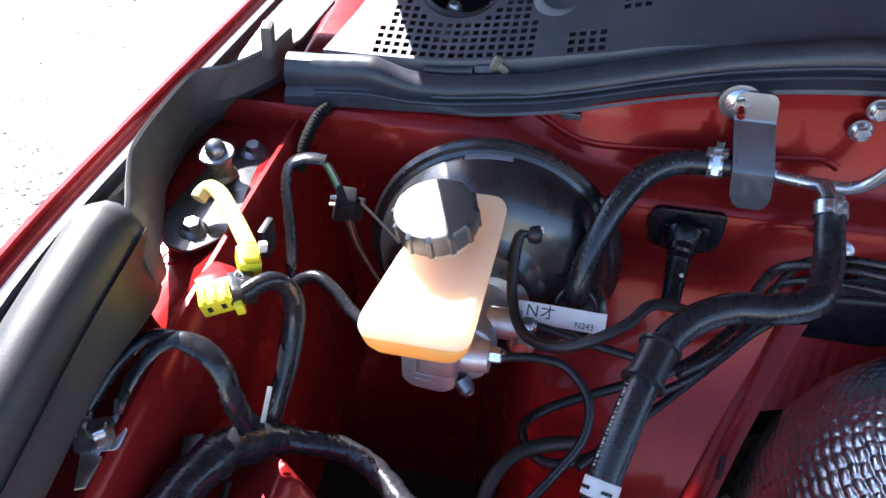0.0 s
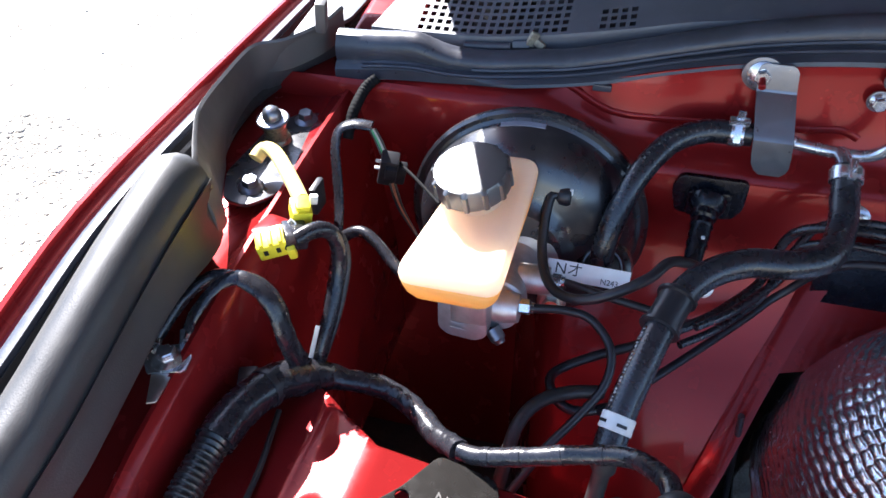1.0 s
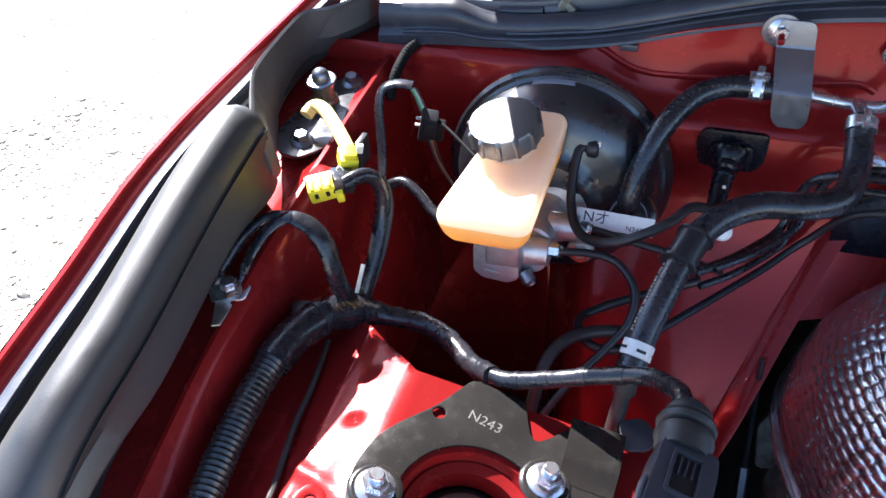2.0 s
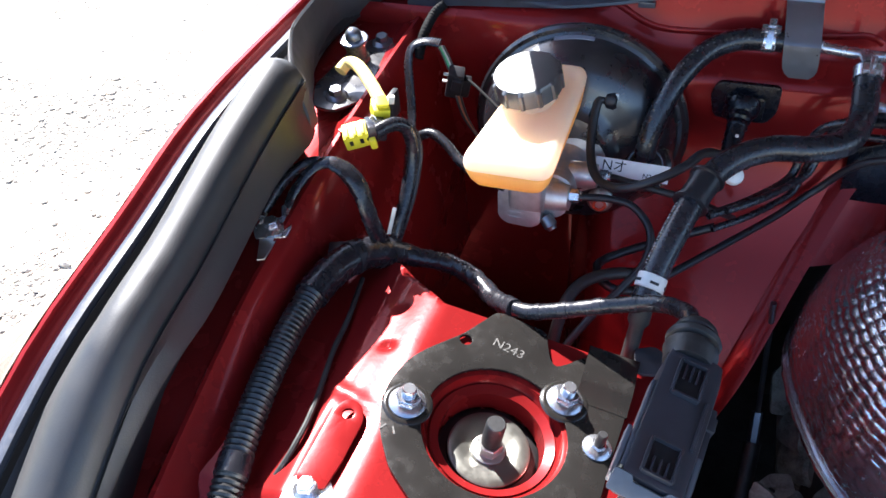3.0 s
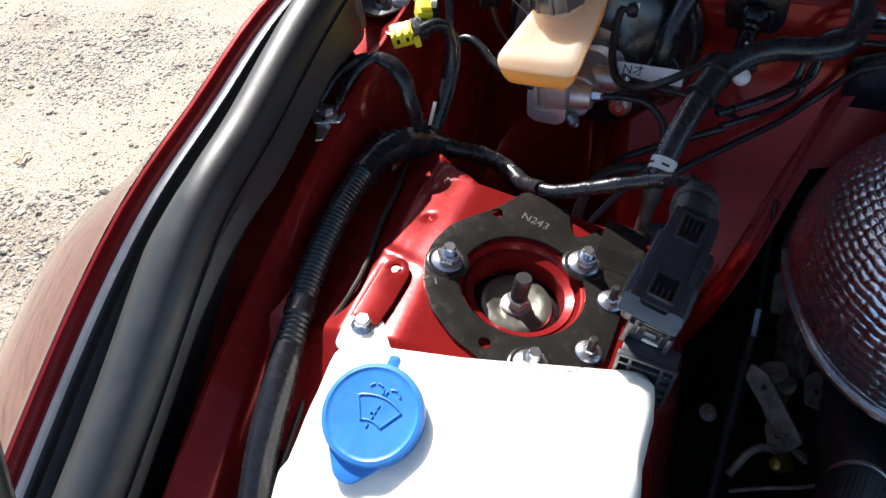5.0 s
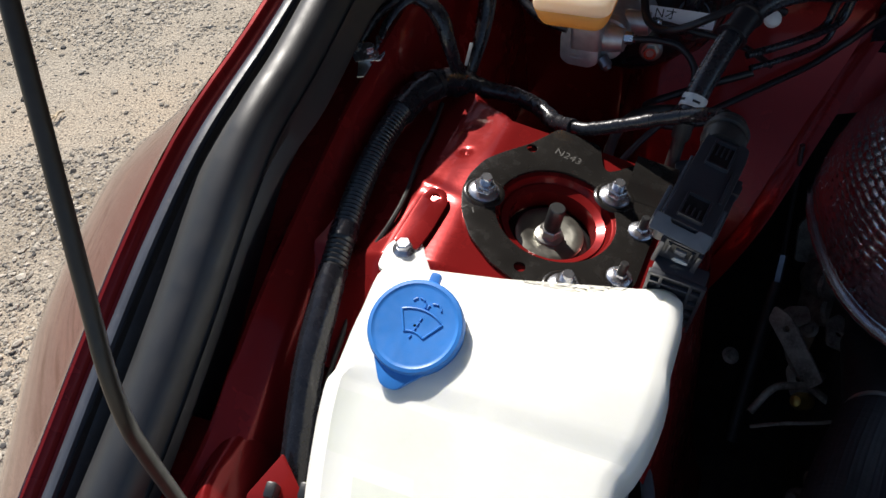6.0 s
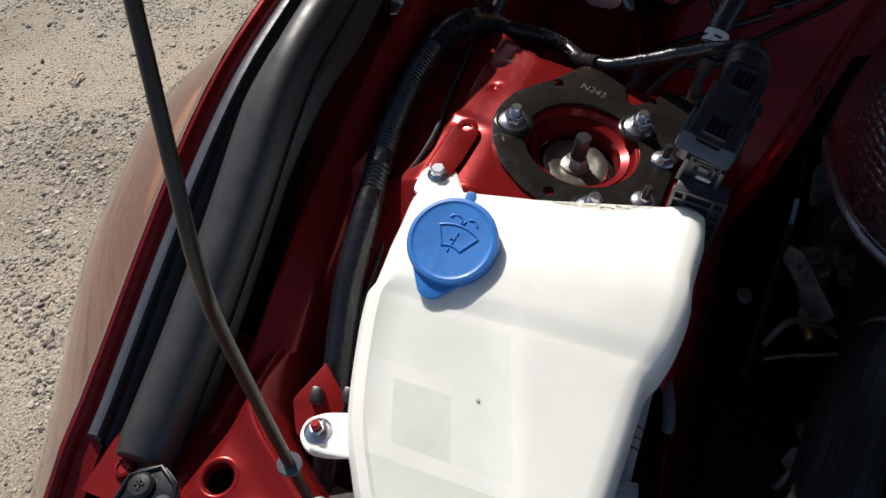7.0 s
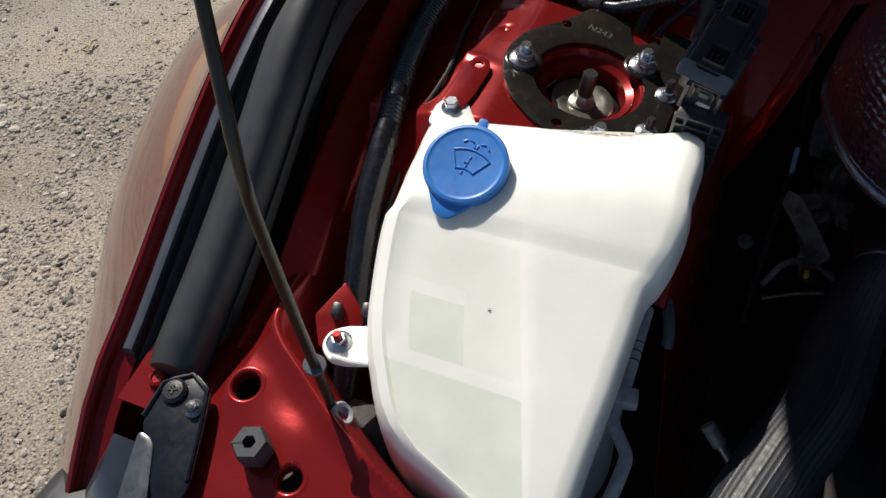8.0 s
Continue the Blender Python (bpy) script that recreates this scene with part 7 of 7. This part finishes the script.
    # gusset with its clips
    bm = slab(bmesh.new(), rounded([(-0.180, -0.112), (-0.152, -0.134), (-0.147, -0.168), (-0.174, -0.174), (-0.190, -0.150)], 0.003), 0.002, Matrix.Translation((-0.18, -0.13, 0.848)) @ pose(0, 0, 0, 8, 10, 0) @ Matrix.Translation((0.18, 0.13, 0)), 0.0006)
    solo("red_gusset", bm, RED, "red painted gusset plate beside the tank with black clips", "bracket")
    for x, y in ((-0.172, -0.142), (-0.148, -0.134)):
        solo("wiring_clip", box(bmesh.new(), (0.008, 0.012, 0.016), pose(x, y, 0.850, 10, 0, 10), 0.002), BLACK_PLASTIC, "small black plastic wiring clip", "clip", "clips on the gusset")
    solo("rivet", lathe(bmesh.new(), [(0.0085, 0.002), (0.0080, 0.005), (0.0055, 0.006), (0.0045, 0.0045), (0.001, 0.0045)], Matrix.Translation((-0.300, -0.238, height(-0.300, -0.238) - 0.001)), 24, False), RED, "red painted rivet head on the front panel", "rivet")
    hx = m @ pose(-0.179, -0.268, 0.003)
    st = thing("rubber_stop", hx.translation, "grey rubber hexagonal bonnet stop with a centre hole", "rubber stop")
    bm = bmesh.new()
    r = 0.0145
    lathe(bm, [(r, 0), (r, 0.017), (r - 0.0015, 0.019), (0.0055, 0.019), (0.0050, 0.016), (0.0050, 0.006), (0.0005, 0.006)], hx @ pose(0, 0, 0, 0, 0, 20), 6, False)
    part("stop_body", bm, mat("grey_rubber", (0.045, 0.047, 0.052), 0.65, 0, 0.15, 0.01, 0.0002, 0.001), st)
    part("split_line", box(bmesh.new(), (0.010, 0.0008, 0.0006), hx @ pose(-0.009, -0.004, 0.0191, 0, 0, 24), 0), INK_AND_SHADE, st)
    # lamp bracket
    br = thing("lamp_bracket", (-0.25, -0.27, 0.845), "black steel headlamp bracket with two screws", "bracket")
    bm = slab(bmesh.new(), rounded([(-0.279, -0.242), (-0.258, -0.229), (-0.236, -0.239), (-0.227, -0.262), (-0.210, -0.310), (-0.214, -0.350), (-0.256, -0.302), (-0.276, -0.280)], 0.008), 0.004, m @ pose(0, 0, 0.006), 0.0012)
    part("bracket_plate", bm, SATIN_BLACK, br)
    part("raised_lip", tube(bmesh.new(), [m @ Vector((x, y, 0.010)) for x, y in [(-0.277, -0.276), (-0.2775, -0.246), (-0.258, -0.232), (-0.239, -0.241), (-0.230, -0.263), (-0.214, -0.308)]], 0.0022, 8), SATIN_BLACK, br)
    s = part("screw", lathe(bmesh.new(), [(0.0105, 0.010), (0.0105, 0.0125), (0.008, 0.015), (0.003, 0.0155), (0.001, 0.014)], m @ pose(-0.264, -0.250, 0), 28, False), BLACK_PLASTIC, br, "black cross-head screw")
    # Cross slots are dark bars, their shade put into the colour.
    for a in (0, 90):
        part("cross_slot", box(bmesh.new(), (0.008, 0.0016, 0.001), m @ pose(-0.264, -0.250, 0.0157, 0, 0, 20 + a), 0), INK_AND_SHADE, s)
    bolt(br, m @ Vector((-0.241, -0.257, 0.010)), (0, -0.1, 1), 0.009, 0.008, 0.007, material=DARKER_ZINC)
    # Dark disc on the bolt head stands for the shade in its bore.
    part("bore_shade", lathe(bmesh.new(), [(0.0034, 0.0172), (0.0030, 0.0174), (0.0005, 0.0173)], m @ pose(-0.241, -0.258, 0), 16, False), INK_AND_SHADE, br, "dark disc for the shade in the bolt bore")
    lamp = thing("headlamp", (-0.28, -0.36, 0.80), "smoked headlamp with a grey housing edge beside the fender", "headlamp")
    sec = []
    for k in range(12):
        y = -0.285 - 0.022 * k
        w = min(1, (k + 0.6) / 4)
        zc = CREST(y) + 0.002
        sec.append([Vector((-0.372 + 0.05 * (1 - w), y, zc - 0.10)), Vector((-0.362 + 0.03 * (1 - w), y, zc - 0.02)), Vector((-0.330 + 0.01 * (1 - w), y, zc + 0.004 * w)), Vector((-0.290, y, zc + 0.006 * w)), Vector((-0.262 - 0.008 * k, y, zc - 0.004)), Vector((-0.258 - 0.008 * k, y, zc - 0.04))])
    part("lens", thicken(loft(bmesh.new(), sec), 0.002), LENS, lamp)
    bm = slab(bmesh.new(), rounded([(-0.274, -0.286), (-0.256, -0.290), (-0.226, -0.345), (-0.215, -0.375), (-0.245, -0.375)], 0.008), 0.010, m @ pose(0, 0, 0.002), 0.003)
    part("housing_edge", bm, mat("smoky_clear_plastic", (0.055, 0.060, 0.072), 0.3, 0, 0.2, 0.02), lamp, "smoky grey plastic housing edge")
    part("housing", box(bmesh.new(), (0.13, 0.22, 0.16), pose(-0.31, -0.42, 0.70, -18, 0, 8), 0.02, 3), BLACK_PLASTIC, lamp)


def build_prop_rod():
    rod = thing("prop_rod", (-0.143, -0.213, 0.83), "dark steel bonnet prop rod standing in its grommet", "prop rod")
    d = Vector((-0.268, 0.468, 0.842))
    knee = Vector((-0.142, -0.213, 1.092))
    pts = [(-0.1425, -0.2125, 0.800), (-0.1435, -0.2135, 0.86), (-0.1440, -0.2140, 0.95), (-0.1435, -0.2140, 1.05), knee + Vector((0, 0, -0.010)), knee + d * 0.018, knee + d * 0.05, knee + d * 0.12, knee + d * 0.2, knee + d * 0.45, knee + d * 0.53, Vector((-0.262, 0.055, 1.565))]
    part("rod", tube(bmesh.new(), smooth_line(pts, 0.006), 0.0040, 16), mat("dark_coated_rod", (0.040, 0.033, 0.026), 0.40, 0.25, 0.15, 0.02), rod)
    part("collar", lathe(bmesh.new(), [(0.0036, -0.0016), (0.0080, -0.0016), (0.0085, -0.0008), (0.0085, 0.0008), (0.0078, 0.0016), (0.0036, 0.0016)], along((-0.1438, -0.2138, 0.893), (0.25, -0.1, 1)), 28), LEVER_GREY, rod, "grey plastic collar on the rod")
    part("grommet", lathe(bmesh.new(), [(0.0058, -0.003), (0.0062, 0.002), (0.0085, 0.0028), (0.0100, 0.0015), (0.0105, -0.001), (0.0095, -0.004)], along((-0.1335, -0.2155, 0.829), (0.62, 0.30, 0.6)), 28), GREY_WHITE, rod, "worn white plastic grommet")


def build_washer_hoses():
    solo("washer_hose", hose([(0.046, -0.013, 0.820), (0.067, -0.0153, 0.820), (0.074, -0.018, 0.819), (0.0802, -0.031, 0.815), (0.0850, -0.048, 0.808), (0.0846, -0.053, 0.803)], 0.0050, 12), FOAM, "short grey washer hose looping beside the tank", "hose")
    h = solo("washer_hose", hose([(0.046, -0.120, 0.820), (0.0605, -0.128, 0.820), (0.062, -0.1435, 0.820), (0.0733, -0.1595, 0.820), (0.079, -0.1685, 0.819), (0.0787, -0.1835, 0.819), (0.0764, -0.2025, 0.818), (0.070, -0.24, 0.80)], 0.0052, 12), GREY_WHITE, "long pale grey washer hose clipped along the tank", "hose")
    part("hose_holder", box(bmesh.new(), (0.020, 0.014, 0.012), pose(0.0660, -0.123, 0.822, 0, 0, 10), 0.002), GREY_WHITE, h)
    tb = solo("level_tube", tube(bmesh.new(), [Vector((0.0632, -0.033, 0.820)), Vector((0.0645, -0.116, 0.820))], 0.0044, 10), GREY_WHITE, "thin pale tube with black ticks along the tank side", "tube")
    for k in range(3):
        part("black_tick", tube(bmesh.new(), [Vector((0.0638 + 0.00014 * k, -0.0685 - 0.009 * k, 0.820)), Vector((0.0638 + 0.00014 * k, -0.0697 - 0.009 * k, 0.820))], 0.0047, 10), INK_AND_SHADE, tb)


def build_twig():
    """A dry root lying on the gravel."""
    bm = bmesh.new()
    for a, n, r in ((80, 0.028, 0.0035), (115, 0.022, 0.003), (190, 0.04, 0.0025), (250, 0.026, 0.0028), (290, 0.024, 0.0025)):
        d = Vector((math.cos(radians(a)), math.sin(radians(a)), 0.12))
        side = Vector((-d.y, d.x, 0))
        tube(bm, smooth_line([Vector((-1.839, 0.977, 0.016)), Vector((-1.839, 0.977, 0.018)) + d * n * 0.5 + side * n * 0.12, Vector((-1.839, 0.977, 0.012)) + d * n], 0.006), r, 6)
    solo("dry_twig", bm, TWIG, "small pale dry root lying on the gravel", "twig")


build_twig()
build_hoses()
build_firewall_fittings()
build_wiring()
build_hinge_bracket()
build_corner_trim()
build_multi_connector()
build_tab()
build_heat_shield()
build_engine()
build_front()
build_prop_rod()
build_washer_hoses()
